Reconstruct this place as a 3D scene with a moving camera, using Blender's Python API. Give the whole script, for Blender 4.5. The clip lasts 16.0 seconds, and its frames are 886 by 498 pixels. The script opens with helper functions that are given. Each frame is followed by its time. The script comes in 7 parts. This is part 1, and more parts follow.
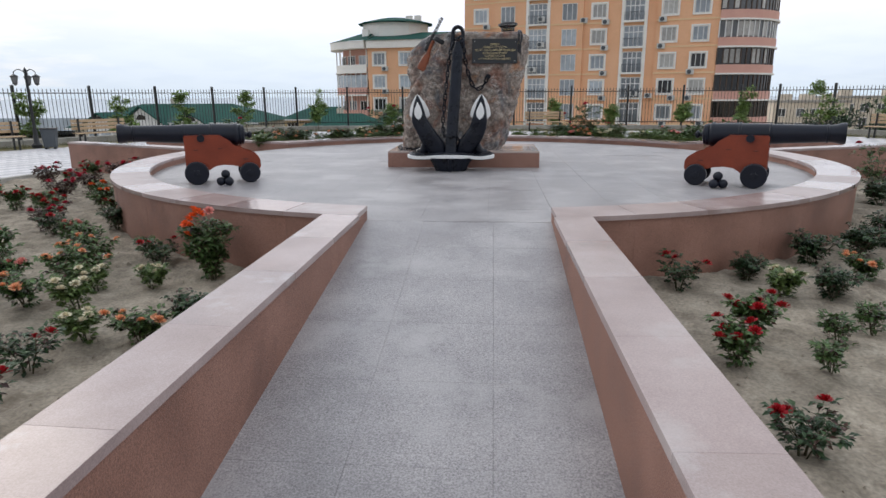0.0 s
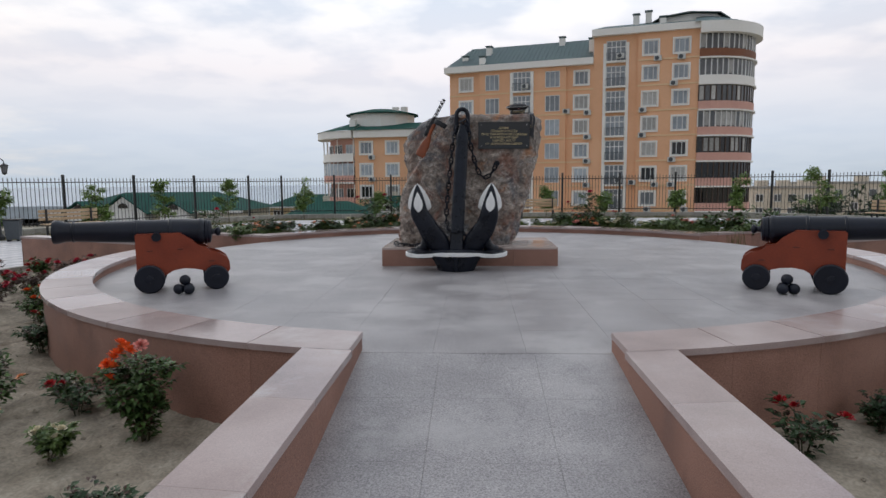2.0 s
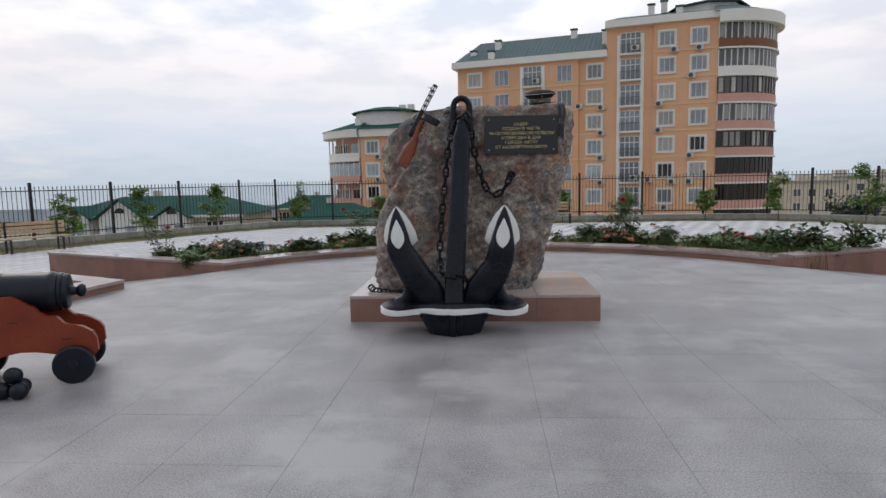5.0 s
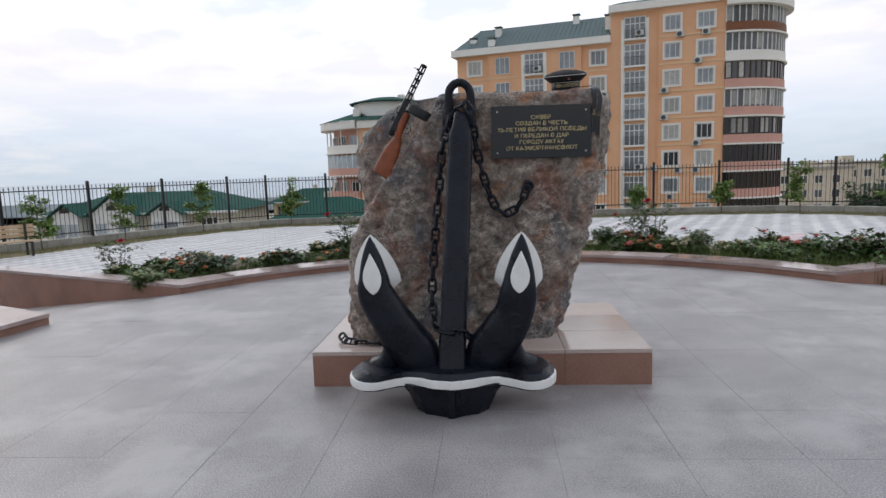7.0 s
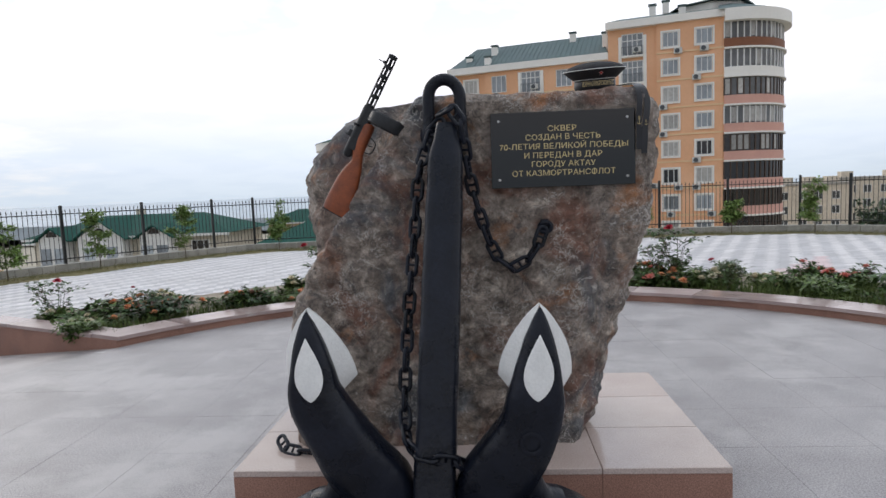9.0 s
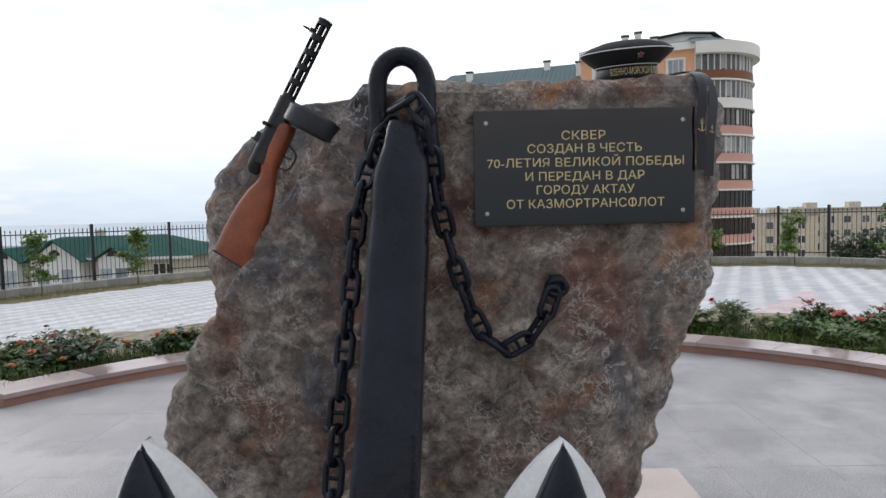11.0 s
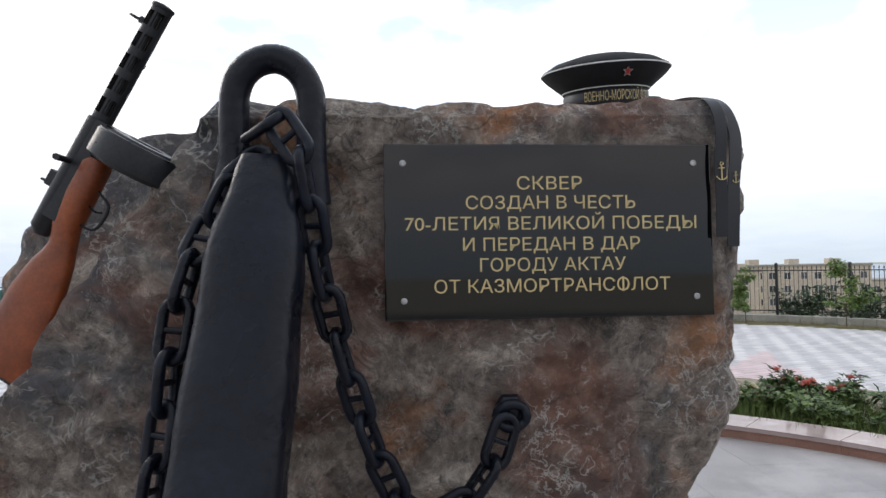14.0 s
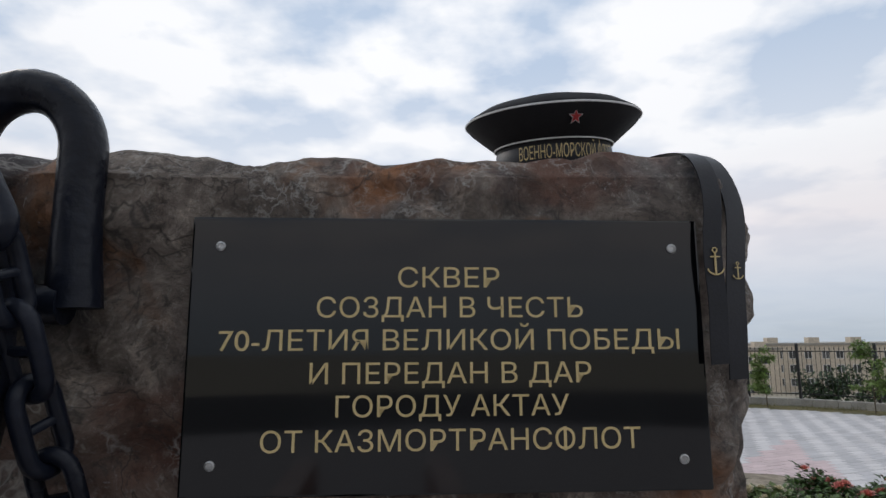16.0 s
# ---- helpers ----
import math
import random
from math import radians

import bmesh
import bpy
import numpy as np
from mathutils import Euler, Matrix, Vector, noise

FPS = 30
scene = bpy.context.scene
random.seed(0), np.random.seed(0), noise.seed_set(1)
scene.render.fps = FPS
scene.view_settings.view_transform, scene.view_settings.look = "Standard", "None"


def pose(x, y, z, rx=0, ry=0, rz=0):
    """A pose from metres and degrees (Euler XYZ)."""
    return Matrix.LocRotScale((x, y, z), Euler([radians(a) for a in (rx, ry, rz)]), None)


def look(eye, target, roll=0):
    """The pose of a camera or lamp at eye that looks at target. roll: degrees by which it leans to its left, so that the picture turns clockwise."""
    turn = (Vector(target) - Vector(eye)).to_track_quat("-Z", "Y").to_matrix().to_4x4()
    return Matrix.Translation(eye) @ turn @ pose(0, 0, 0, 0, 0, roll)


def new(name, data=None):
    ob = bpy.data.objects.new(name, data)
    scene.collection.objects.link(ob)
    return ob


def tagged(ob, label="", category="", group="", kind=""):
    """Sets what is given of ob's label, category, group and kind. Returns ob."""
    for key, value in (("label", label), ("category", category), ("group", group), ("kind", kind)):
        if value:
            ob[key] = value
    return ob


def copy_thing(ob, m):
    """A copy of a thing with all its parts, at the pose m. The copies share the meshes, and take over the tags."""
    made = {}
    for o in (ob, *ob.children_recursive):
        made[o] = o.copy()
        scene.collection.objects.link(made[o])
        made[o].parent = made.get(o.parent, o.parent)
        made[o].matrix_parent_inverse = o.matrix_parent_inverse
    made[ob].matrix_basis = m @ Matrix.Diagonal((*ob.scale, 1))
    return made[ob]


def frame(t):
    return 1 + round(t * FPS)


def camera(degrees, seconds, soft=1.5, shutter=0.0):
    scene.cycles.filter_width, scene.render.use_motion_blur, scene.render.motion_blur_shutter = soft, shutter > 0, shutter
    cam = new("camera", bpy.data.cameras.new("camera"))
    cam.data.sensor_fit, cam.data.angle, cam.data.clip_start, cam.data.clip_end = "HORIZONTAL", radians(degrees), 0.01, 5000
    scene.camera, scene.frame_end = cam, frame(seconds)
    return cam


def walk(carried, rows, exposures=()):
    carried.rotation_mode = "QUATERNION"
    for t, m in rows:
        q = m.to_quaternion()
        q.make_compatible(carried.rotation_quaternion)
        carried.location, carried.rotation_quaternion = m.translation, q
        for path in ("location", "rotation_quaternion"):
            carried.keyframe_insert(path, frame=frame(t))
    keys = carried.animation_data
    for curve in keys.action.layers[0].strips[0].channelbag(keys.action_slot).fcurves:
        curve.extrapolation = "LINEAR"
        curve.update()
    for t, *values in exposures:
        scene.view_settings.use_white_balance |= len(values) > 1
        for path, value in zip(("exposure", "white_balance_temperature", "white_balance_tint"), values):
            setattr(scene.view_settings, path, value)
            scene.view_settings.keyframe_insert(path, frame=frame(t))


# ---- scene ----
cam = camera(72.0, 16.0)
PATH = [
    (0, (0.496, 0.891, 1.083), (0.341, 2.824, 0.594), -0.3),
    (0.5, (0.371, 1.16, 1.087), (0.213, 3.114, 0.688), -0.9),
    (1, (0.312, 1.515, 1.078), (0.198, 3.482, 0.735), -1.1),
    (1.5, (0.252, 1.907, 1.095), (0.129, 3.885, 0.83), -1.3),
    (2, (0.143, 2.284, 1.108), (0.035, 4.269, 0.891), -0.5),
    (2.5, (0.113, 2.667, 1.12), (0.037, 4.654, 0.908), -1.2),
    (3, (0.122, 3.116, 1.177), (0.036, 5.103, 0.966), -1.2),
    (3.5, (0.109, 3.51, 1.228), (0.022, 5.498, 1.029), -1.2),
    (4, (0.176, 3.926, 1.265), (0.066, 5.911, 1.046), -1.8),
    (4.5, (0.19, 4.332, 1.286), (0.048, 6.314, 1.062), -1.1),
    (7, (0.14, 6.257, 1.482), (-0.01, 8.235, 1.226), -1.9),
    (7.5, (0.149, 6.599, 1.506), (-0.007, 8.571, 1.208), -1.0),
    (8, (0.118, 6.913, 1.544), (-0.014, 8.887, 1.249), -1.8),
    (8.5, (0.143, 7.25, 1.552), (-0.009, 9.228, 1.305), -2.4),
    (11, (0.125, 8.647, 1.594), (0.073, 10.643, 1.476), -1.5),
    (11.5, (0.166, 8.802, 1.593), (0.129, 10.799, 1.494), -1.0),
    (12, (0.24, 8.937, 1.6), (0.169, 10.935, 1.533), 0.4),
    (12.5, (0.251, 9.005, 1.604), (0.135, 11.0, 1.532), -0.2),
    (13, (0.214, 9.083, 1.619), (0.143, 11.082, 1.591), -0.0),
    (13.5, (0.191, 9.197, 1.643), (0.237, 11.196, 1.685), -1.3),
    (14, (0.235, 9.316, 1.656), (0.333, 11.312, 1.712), -1.1),
    (14.5, (0.355, 9.448, 1.689), (0.411, 11.444, 1.8), -1.2),
    (15, (0.43, 9.561, 1.703), (0.497, 11.553, 1.875), -0.6),
    (15.5, (0.441, 9.66, 1.722), (0.546, 11.641, 1.98), -1.6),
    (16, (0.484, 9.739, 1.739), (0.544, 11.716, 2.036), -0.5),
]
EXPOSURES = [(0.0, 0.0), (1.0, -0.12), (2.0, -0.42), (4.5, -0.4), (7.0, -0.2), (12.0, 0.02), (14.5, 0.05), (15.0, -0.10), (16.0, -0.55)]
walk(cam, [(t, look(eye, target, roll)) for t, eye, target, roll in PATH], EXPOSURES)

# ---------------------------------------------------------------- sky and light
def sky():
    w = bpy.data.worlds.new("sky")
    scene.world = w
    w.use_nodes = True
    nt = w.node_tree
    nt.nodes.clear()
    N, L = nt.nodes.new, nt.links.new
    out = N("ShaderNodeOutputWorld")
    blue = N("ShaderNodeTexSky")
    blue.sky_type = "NISHITA"
    blue.sun_disc = False
    blue.sun_elevation = radians(16)
    blue.sun_rotation = radians(-50)
    blue.dust_density = 2.0
    bg_blue = N("ShaderNodeBackground")
    bg_blue.inputs["Strength"].default_value = 0.13
    L(blue.outputs[0], bg_blue.inputs["Color"])
    co = N("ShaderNodeTexCoord")
    sep = N("ShaderNodeSeparateXYZ")
    L(co.outputs["Generated"], sep.inputs[0])
    # the cloud deck lies flat overhead: divide by the height
    lift = N("ShaderNodeMath"); lift.operation = "ADD"; lift.inputs[1].default_value = 0.16
    L(sep.outputs["Z"], lift.inputs[0])
    low = N("ShaderNodeMath"); low.operation = "MAXIMUM"; low.inputs[1].default_value = 0.12
    L(lift.outputs[0], low.inputs[0])
    dx = N("ShaderNodeMath"); dx.operation = "DIVIDE"
    dy = N("ShaderNodeMath"); dy.operation = "DIVIDE"
    L(sep.outputs["X"], dx.inputs[0]); L(low.outputs[0], dx.inputs[1])
    L(sep.outputs["Y"], dy.inputs[0]); L(low.outputs[0], dy.inputs[1])
    deck = N("ShaderNodeCombineXYZ")
    L(dx.outputs[0], deck.inputs[0]); L(dy.outputs[0], deck.inputs[1])
    n1 = N("ShaderNodeTexNoise")
    n1.inputs["Scale"].default_value = 0.7
    n1.inputs["Detail"].default_value = 7.0
    n1.inputs["Roughness"].default_value = 0.58
    L(deck.outputs[0], n1.inputs["Vector"])
    n2 = N("ShaderNodeTexNoise")
    n2.inputs["Scale"].default_value = 2.4
    n2.inputs["Detail"].default_value = 6.0
    L(deck.outputs[0], n2.inputs["Vector"])
    # gaps in the deck
    gap = N("ShaderNodeValToRGB")
    gap.color_ramp.elements[0].position = 0.26
    gap.color_ramp.elements[0].color = (0.93, 0.93, 0.93, 1)
    gap.color_ramp.elements[1].position = 0.47
    gap.color_ramp.elements[1].color = (1, 1, 1, 1)
    L(n1.outputs["Fac"], gap.inputs[0])
    # cloud colour by height over the horizon
    tint = N("ShaderNodeValToRGB")
    e = tint.color_ramp.elements
    e[0].position, e[0].color = 0.0, (0.47, 0.53, 0.60, 1)
    e[1].position, e[1].color = 1.0, (0.90, 0.92, 0.96, 1)
    for p, c in ((0.07, (0.58, 0.63, 0.71, 1)), (0.17, (0.80, 0.77, 0.80, 1)), (0.28, (0.88, 0.89, 0.92, 1)), (0.45, (0.93, 0.94, 0.97, 1))):
        x = e.new(p); x.color = c
    L(sep.outputs["Z"], tint.inputs[0])
    body = N("ShaderNodeValToRGB")
    body.color_ramp.elements[0].position = 0.40
    body.color_ramp.elements[0].color = (0.52, 0.62, 0.76, 1)
    body.color_ramp.elements[1].position = 0.56
    body.color_ramp.elements[1].color = (1, 1, 1, 1)
    L(n2.outputs["Fac"], body.inputs[0])
    mul = N("ShaderNodeMix"); mul.data_type = "RGBA"; mul.blend_type = "MULTIPLY"
    thin = N("ShaderNodeMapRange")
    thin.inputs["From Min"].default_value, thin.inputs["From Max"].default_value = 0.10, 0.42
    thin.inputs["To Min"].default_value, thin.inputs["To Max"].default_value = 0.08, 1.0
    L(sep.outputs["Z"], thin.inputs["Value"])
    L(thin.outputs[0], mul.inputs[0])
    L(tint.outputs[0], mul.inputs[6]); L(body.outputs[0], mul.inputs[7])
    # brighter towards the evening sun ahead, dim behind
    glow = N("ShaderNodeMapRange")
    glow.inputs["From Min"].default_value, glow.inputs["From Max"].default_value = -1.0, 1.0
    glow.inputs["To Min"].default_value, glow.inputs["To Max"].default_value = 0.90, 1.60
    L(sep.outputs["Y"], glow.inputs["Value"])
    bg_cloud = N("ShaderNodeBackground")
    L(glow.outputs[0], bg_cloud.inputs["Strength"])
    L(mul.outputs[2], bg_cloud.inputs["Color"])
    mix = N("ShaderNodeMixShader")
    L(gap.outputs[0], mix.inputs[0]); L(bg_blue.outputs[0], mix.inputs[1]); L(bg_cloud.outputs[0], mix.inputs[2])
    L(mix.outputs[0], out.inputs[0])


sky()
sun_data = bpy.data.lights.new("sun", "SUN")
sun_data.energy, sun_data.angle, sun_data.color = 0.5, radians(25), (1.0, 0.90, 0.80)
sun = new("sun", sun_data)
sun.matrix_world = look((-30, 25, 22), (0, 0, 0))

# ---------------------------------------------------------------- materials
def surface(name, colours, scale=3.0, fine=60.0, rough=0.6, metal=0.0, bump=0.25, grain=0.25, vary=0.0, spec=0.5, rough_vary=0.12,
            stain=None, stain_scale=0.8, stain_at=0.55, island=0.0, coat=0.0, bump_scale=None):
    """A worn surface in world scale: broad blotches of the colours, fine grain, optional stains, fine relief."""
    m = bpy.data.materials.new(name)
    m.use_nodes = True
    nt = m.node_tree
    N, L = nt.nodes.new, nt.links.new
    b = nt.nodes["Principled BSDF"]
    b.inputs["Metallic"].default_value = metal
    b.inputs["Specular IOR Level"].default_value = spec
    b.inputs["Coat Weight"].default_value = coat
    b.inputs["Coat Roughness"].default_value = 0.12
    geo = N("ShaderNodeNewGeometry")
    info = N("ShaderNodeObjectInfo")
    shift = N("ShaderNodeVectorMath"); shift.operation = "SCALE"
    spread = N("ShaderNodeCombineXYZ")
    for k in range(3):
        spread.inputs[k].default_value = 0.0
    at = geo.outputs["Position"]
    broad = N("ShaderNodeTexNoise")
    broad.inputs["Scale"].default_value = scale
    broad.inputs["Detail"].default_value = 5.0
    L(at, broad.inputs["Vector"])
    tiny = N("ShaderNodeTexNoise")
    tiny.inputs["Scale"].default_value = fine
    tiny.inputs["Detail"].default_value = 3.0
    L(at, tiny.inputs["Vector"])
    ramp = N("ShaderNodeValToRGB")
    el = ramp.color_ramp.elements
    el[0].position, el[0].color = 0.30, (*colours[0], 1)
    el[1].position, el[1].color = 0.70, (*colours[-1], 1)
    for i, c in enumerate(colours[1:-1]):
        x = el.new(0.30 + 0.40 * (i + 1) / (len(colours) - 1)); x.color = (*c, 1)
    L(broad.outputs["Fac"], ramp.inputs[0])
    speck = N("ShaderNodeMapRange")
    speck.inputs["From Min"].default_value, speck.inputs["From Max"].default_value = 0.25, 0.75
    speck.inputs["To Min"].default_value, speck.inputs["To Max"].default_value = 1 - grain, 1 + grain
    L(tiny.outputs["Fac"], speck.inputs["Value"])
    tone = speck.outputs[0]
    for amount, source in ((vary, info.outputs["Random"]), (island, geo.outputs["Random Per Island"])):
        if amount:
            own = N("ShaderNodeMapRange")
            own.inputs["To Min"].default_value, own.inputs["To Max"].default_value = 1 - amount, 1 + amount
            L(source, own.inputs["Value"])
            both = N("ShaderNodeMath"); both.operation = "MULTIPLY"
            L(tone, both.inputs[0]); L(own.outputs[0], both.inputs[1])
            tone = both.outputs[0]
    col = N("ShaderNodeVectorMath"); col.operation = "SCALE"
    L(ramp.outputs[0], col.inputs[0]); L(tone, col.inputs["Scale"])
    colour = col.outputs[0]
    if stain:
        sn = N("ShaderNodeTexNoise")
        sn.inputs["Scale"].default_value = stain_scale
        sn.inputs["Detail"].default_value = 8.0
        sn.inputs["Roughness"].default_value = 0.65
        L(at, sn.inputs["Vector"])
        sr = N("ShaderNodeMapRange")
        sr.inputs["From Min"].default_value, sr.inputs["From Max"].default_value = stain_at, stain_at + 0.12
        sr.inputs["To Max"].default_value = 0.75
        L(sn.outputs["Fac"], sr.inputs["Value"])
        mx = N("ShaderNodeMix"); mx.data_type = "RGBA"
        L(sr.outputs[0], mx.inputs[0]); L(colour, mx.inputs[6])
        mx.inputs[7].default_value = (*stain, 1)
        colour = mx.outputs[2]
    L(colour, b.inputs["Base Color"])
    rr = N("ShaderNodeMapRange")
    rr.inputs["To Min"].default_value, rr.inputs["To Max"].default_value = max(0.03, rough - rough_vary), min(1, rough + rough_vary)
    rr.inputs["From Min"].default_value, rr.inputs["From Max"].default_value = 0.3, 0.7
    L(info.outputs["Random"] if vary and rough < 0.5 else broad.outputs["Fac"], rr.inputs["Value"])
    L(rr.outputs[0], b.inputs["Roughness"])
    if bump:
        bp = N("ShaderNodeBump")
        bp.inputs["Strength"].default_value = bump
        bp.inputs["Distance"].default_value = 0.01
        src = tiny
        if bump_scale:
            src = N("ShaderNodeTexNoise")
            src.inputs["Scale"].default_value = bump_scale
            src.inputs["Detail"].default_value = 6.0
            L(at, src.inputs["Vector"])
        L(src.outputs["Fac"], bp.inputs["Height"])
        L(bp.outputs[0], b.inputs["Normal"])
    return m


def glass_like(name, colour, rough=0.06):
    """A window pane seen by day: a glossy skin over a dim room, or over a painted sky tone."""
    return surface(name, [tuple(c * 0.7 for c in colour), colour], scale=0.5, fine=2.0, rough=rough, rough_vary=0.02, bump=0.0, grain=0.15, vary=0.45, spec=0.7)


M = {}
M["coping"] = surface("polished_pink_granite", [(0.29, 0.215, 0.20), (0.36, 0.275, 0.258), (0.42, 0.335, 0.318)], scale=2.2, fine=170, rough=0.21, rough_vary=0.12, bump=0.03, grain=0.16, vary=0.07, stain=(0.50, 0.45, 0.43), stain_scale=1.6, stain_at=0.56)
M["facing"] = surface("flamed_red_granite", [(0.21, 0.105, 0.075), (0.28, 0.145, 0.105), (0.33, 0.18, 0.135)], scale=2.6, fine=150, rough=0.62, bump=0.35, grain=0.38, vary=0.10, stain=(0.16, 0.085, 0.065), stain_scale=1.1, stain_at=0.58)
M["paver"] = surface("grey_granite_slab", [(0.245, 0.23, 0.232), (0.315, 0.297, 0.299), (0.385, 0.365, 0.364)], scale=2.0, fine=110, rough=0.44, rough_vary=0.07, bump=0.25, grain=0.48, vary=0.0, stain=(0.45, 0.43, 0.425), stain_scale=0.9, stain_at=0.50)
M["mortar"] = surface("grey_mortar", [(0.32, 0.30, 0.30), (0.38, 0.36, 0.36)], rough=0.9, bump=0.4)
M["soil"] = surface("dry_sandy_soil", [(0.20, 0.17, 0.13), (0.295, 0.253, 0.197), (0.385, 0.335, 0.265)], scale=5, fine=45, rough=0.95, bump=0.9, grain=0.28, spec=0.2, stain=(0.14, 0.11, 0.08), stain_scale=3.0, stain_at=0.57, bump_scale=22)
M["rock"] = None
M["iron"] = surface("black_painted_iron", [(0.004, 0.005, 0.009), (0.007, 0.009, 0.016), (0.011, 0.014, 0.024)], scale=6, fine=70, rough=0.30, rough_vary=0.08, bump=0.45, grain=0.25, spec=0.26, bump_scale=26)
M["gunblack"] = surface("black_painted_cannon_iron", [(0.004, 0.006, 0.013), (0.008, 0.011, 0.022)], scale=5, fine=60, rough=0.36, rough_vary=0.06, bump=0.08, grain=0.2, spec=0.36)
M["redwood"] = surface("red_brown_painted_timber", [(0.20, 0.030, 0.010), (0.27, 0.045, 0.014)], scale=4, fine=80, rough=0.42, bump=0.12, grain=0.12, stain=(0.11, 0.02, 0.01), stain_scale=5, stain_at=0.66)
M["white"] = surface("white_paint", [(0.72, 0.72, 0.71), (0.82, 0.82, 0.80)], scale=9, fine=90, rough=0.5, bump=0.15, grain=0.06, stain=(0.42, 0.41, 0.39), stain_scale=14, stain_at=0.66)
M["plaque"] = surface("polished_black_granite", [(0.0018, 0.002, 0.0026), (0.004, 0.0044, 0.0054)], scale=4, fine=220, rough=0.055, rough_vary=0.025, bump=0.0, grain=0.4, spec=0.68)
M["gold"] = surface("gold_paint", [(0.56, 0.43, 0.19), (0.70, 0.55, 0.28)], scale=40, fine=300, rough=0.5, bump=0.0, grain=0.12)
M["steel"] = surface("dull_steel", [(0.40, 0.40, 0.40), (0.55, 0.55, 0.54)], scale=60, fine=300, rough=0.35, metal=0.9, bump=0.0)
M["gunwood"] = surface("varnished_orange_wood", [(0.16, 0.034, 0.009), (0.29, 0.070, 0.018)], scale=14, fine=120, rough=0.42, bump=0.06, grain=0.18)
M["gunmetal"] = surface("dark_gun_steel", [(0.010, 0.011, 0.013), (0.022, 0.023, 0.026)], scale=20, fine=150, rough=0.38, bump=0.05, grain=0.25, spec=0.30)
M["cloth"] = surface("black_navy_cloth", [(0.006, 0.006, 0.008), (0.012, 0.012, 0.015)], scale=20, fine=400, rough=0.8, bump=0.1, grain=0.3)
M["ribbon"] = surface("black_satin_ribbon", [(0.006, 0.007, 0.011), (0.013, 0.014, 0.020)], scale=15, fine=300, rough=0.42, bump=0.05)
M["redstar"] = surface("red_enamel", [(0.35, 0.02, 0.02), (0.45, 0.03, 0.03)], rough=0.3, bump=0)
M["fence"] = surface("black_painted_steel", [(0.010, 0.011, 0.012), (0.018, 0.019, 0.021)], rough=0.45, bump=0.0, scale=3)
M["block"] = surface("grey_limestone_block", [(0.34, 0.33, 0.30), (0.46, 0.44, 0.40)], scale=3, fine=60, rough=0.9, bump=0.4, vary=0.12, stain=(0.27, 0.25, 0.22), stain_scale=2)
M["grass"] = surface("dry_lawn", [(0.085, 0.085, 0.032), (0.15, 0.135, 0.06), (0.23, 0.19, 0.105)], scale=1.1, fine=30, rough=0.95, bump=0.8, grain=0.4, spec=0.2, stain=(0.24, 0.20, 0.13), stain_scale=0.7)
M["blade"] = surface("grass_blade", [(0.075, 0.115, 0.025), (0.13, 0.17, 0.05)], scale=6, fine=20, rough=0.7, bump=0, island=0.35, spec=0.3)
M["plaza"] = surface("pale_concrete_paver", [(0.62, 0.60, 0.60), (0.70, 0.68, 0.68)], scale=0.7, fine=50, rough=0.7, bump=0.15, grain=0.12, island=0.10)
M["plaza_dark"] = surface("grey_concrete_paver", [(0.49, 0.48, 0.49), (0.56, 0.55, 0.56)], scale=0.7, fine=50, rough=0.75, bump=0.15, grain=0.12, island=0.10)
M["plaza_pink"] = surface("pink_concrete_paver", [(0.62, 0.49, 0.49), (0.68, 0.55, 0.55)], scale=0.7, fine=50, rough=0.75, bump=0.15, grain=0.12, island=0.08)
M["earth"] = surface("dry_steppe_ground", [(0.30, 0.27, 0.21), (0.40, 0.36, 0.28)], scale=0.15, fine=3, rough=0.95, bump=0.3, grain=0.3)
M["asphalt"] = surface("worn_asphalt", [(0.038, 0.038, 0.040), (0.055, 0.054, 0.055), (0.075, 0.073, 0.072)], scale=0.6, fine=60, rough=0.85, bump=0.3, grain=0.3)
M["water"] = surface("hazy_sea", [(0.40, 0.46, 0.52), (0.46, 0.52, 0.57)], scale=0.01, fine=0.1, rough=0.6, bump=0.0)
for key, cols in {"leaf": [(0.042, 0.085, 0.024), (0.085, 0.145, 0.04)], "leaf_dark": [(0.022, 0.05, 0.02), (0.048, 0.088, 0.032)],
                  "leaf_red": [(0.05, 0.022, 0.018), (0.085, 0.045, 0.03)], "leaf_light": [(0.07, 0.12, 0.03), (0.13, 0.18, 0.05)]}.items():
    M[key] = surface("rose_" + key, cols, scale=9, fine=40, rough=0.5, bump=0, island=0.35, spec=0.4)
M["stem"] = surface("rose_stem", [(0.05, 0.06, 0.025), (0.10, 0.085, 0.045)], rough=0.7, bump=0.1)
for key, cols in {"red": [(0.30, 0.006, 0.012), (0.46, 0.012, 0.02)], "pink": [(0.62, 0.20, 0.17), (0.75, 0.32, 0.27)],
                  "orange": [(0.75, 0.10, 0.02), (0.85, 0.17, 0.035)], "peach": [(0.75, 0.30, 0.14), (0.80, 0.42, 0.24)],
                  "cream": [(0.68, 0.60, 0.42), (0.76, 0.70, 0.55)], "magenta": [(0.36, 0.012, 0.035), (0.48, 0.022, 0.055)]}.items():
    M["bloom_" + key] = surface(key + "_petal", cols, scale=40, fine=200, rough=0.6, bump=0, grain=0.12, island=0.18, spec=0.3)
M["bark"] = surface("young_bark", [(0.10, 0.08, 0.055), (0.17, 0.14, 0.10)], scale=20, fine=90, rough=0.9, bump=0.5)
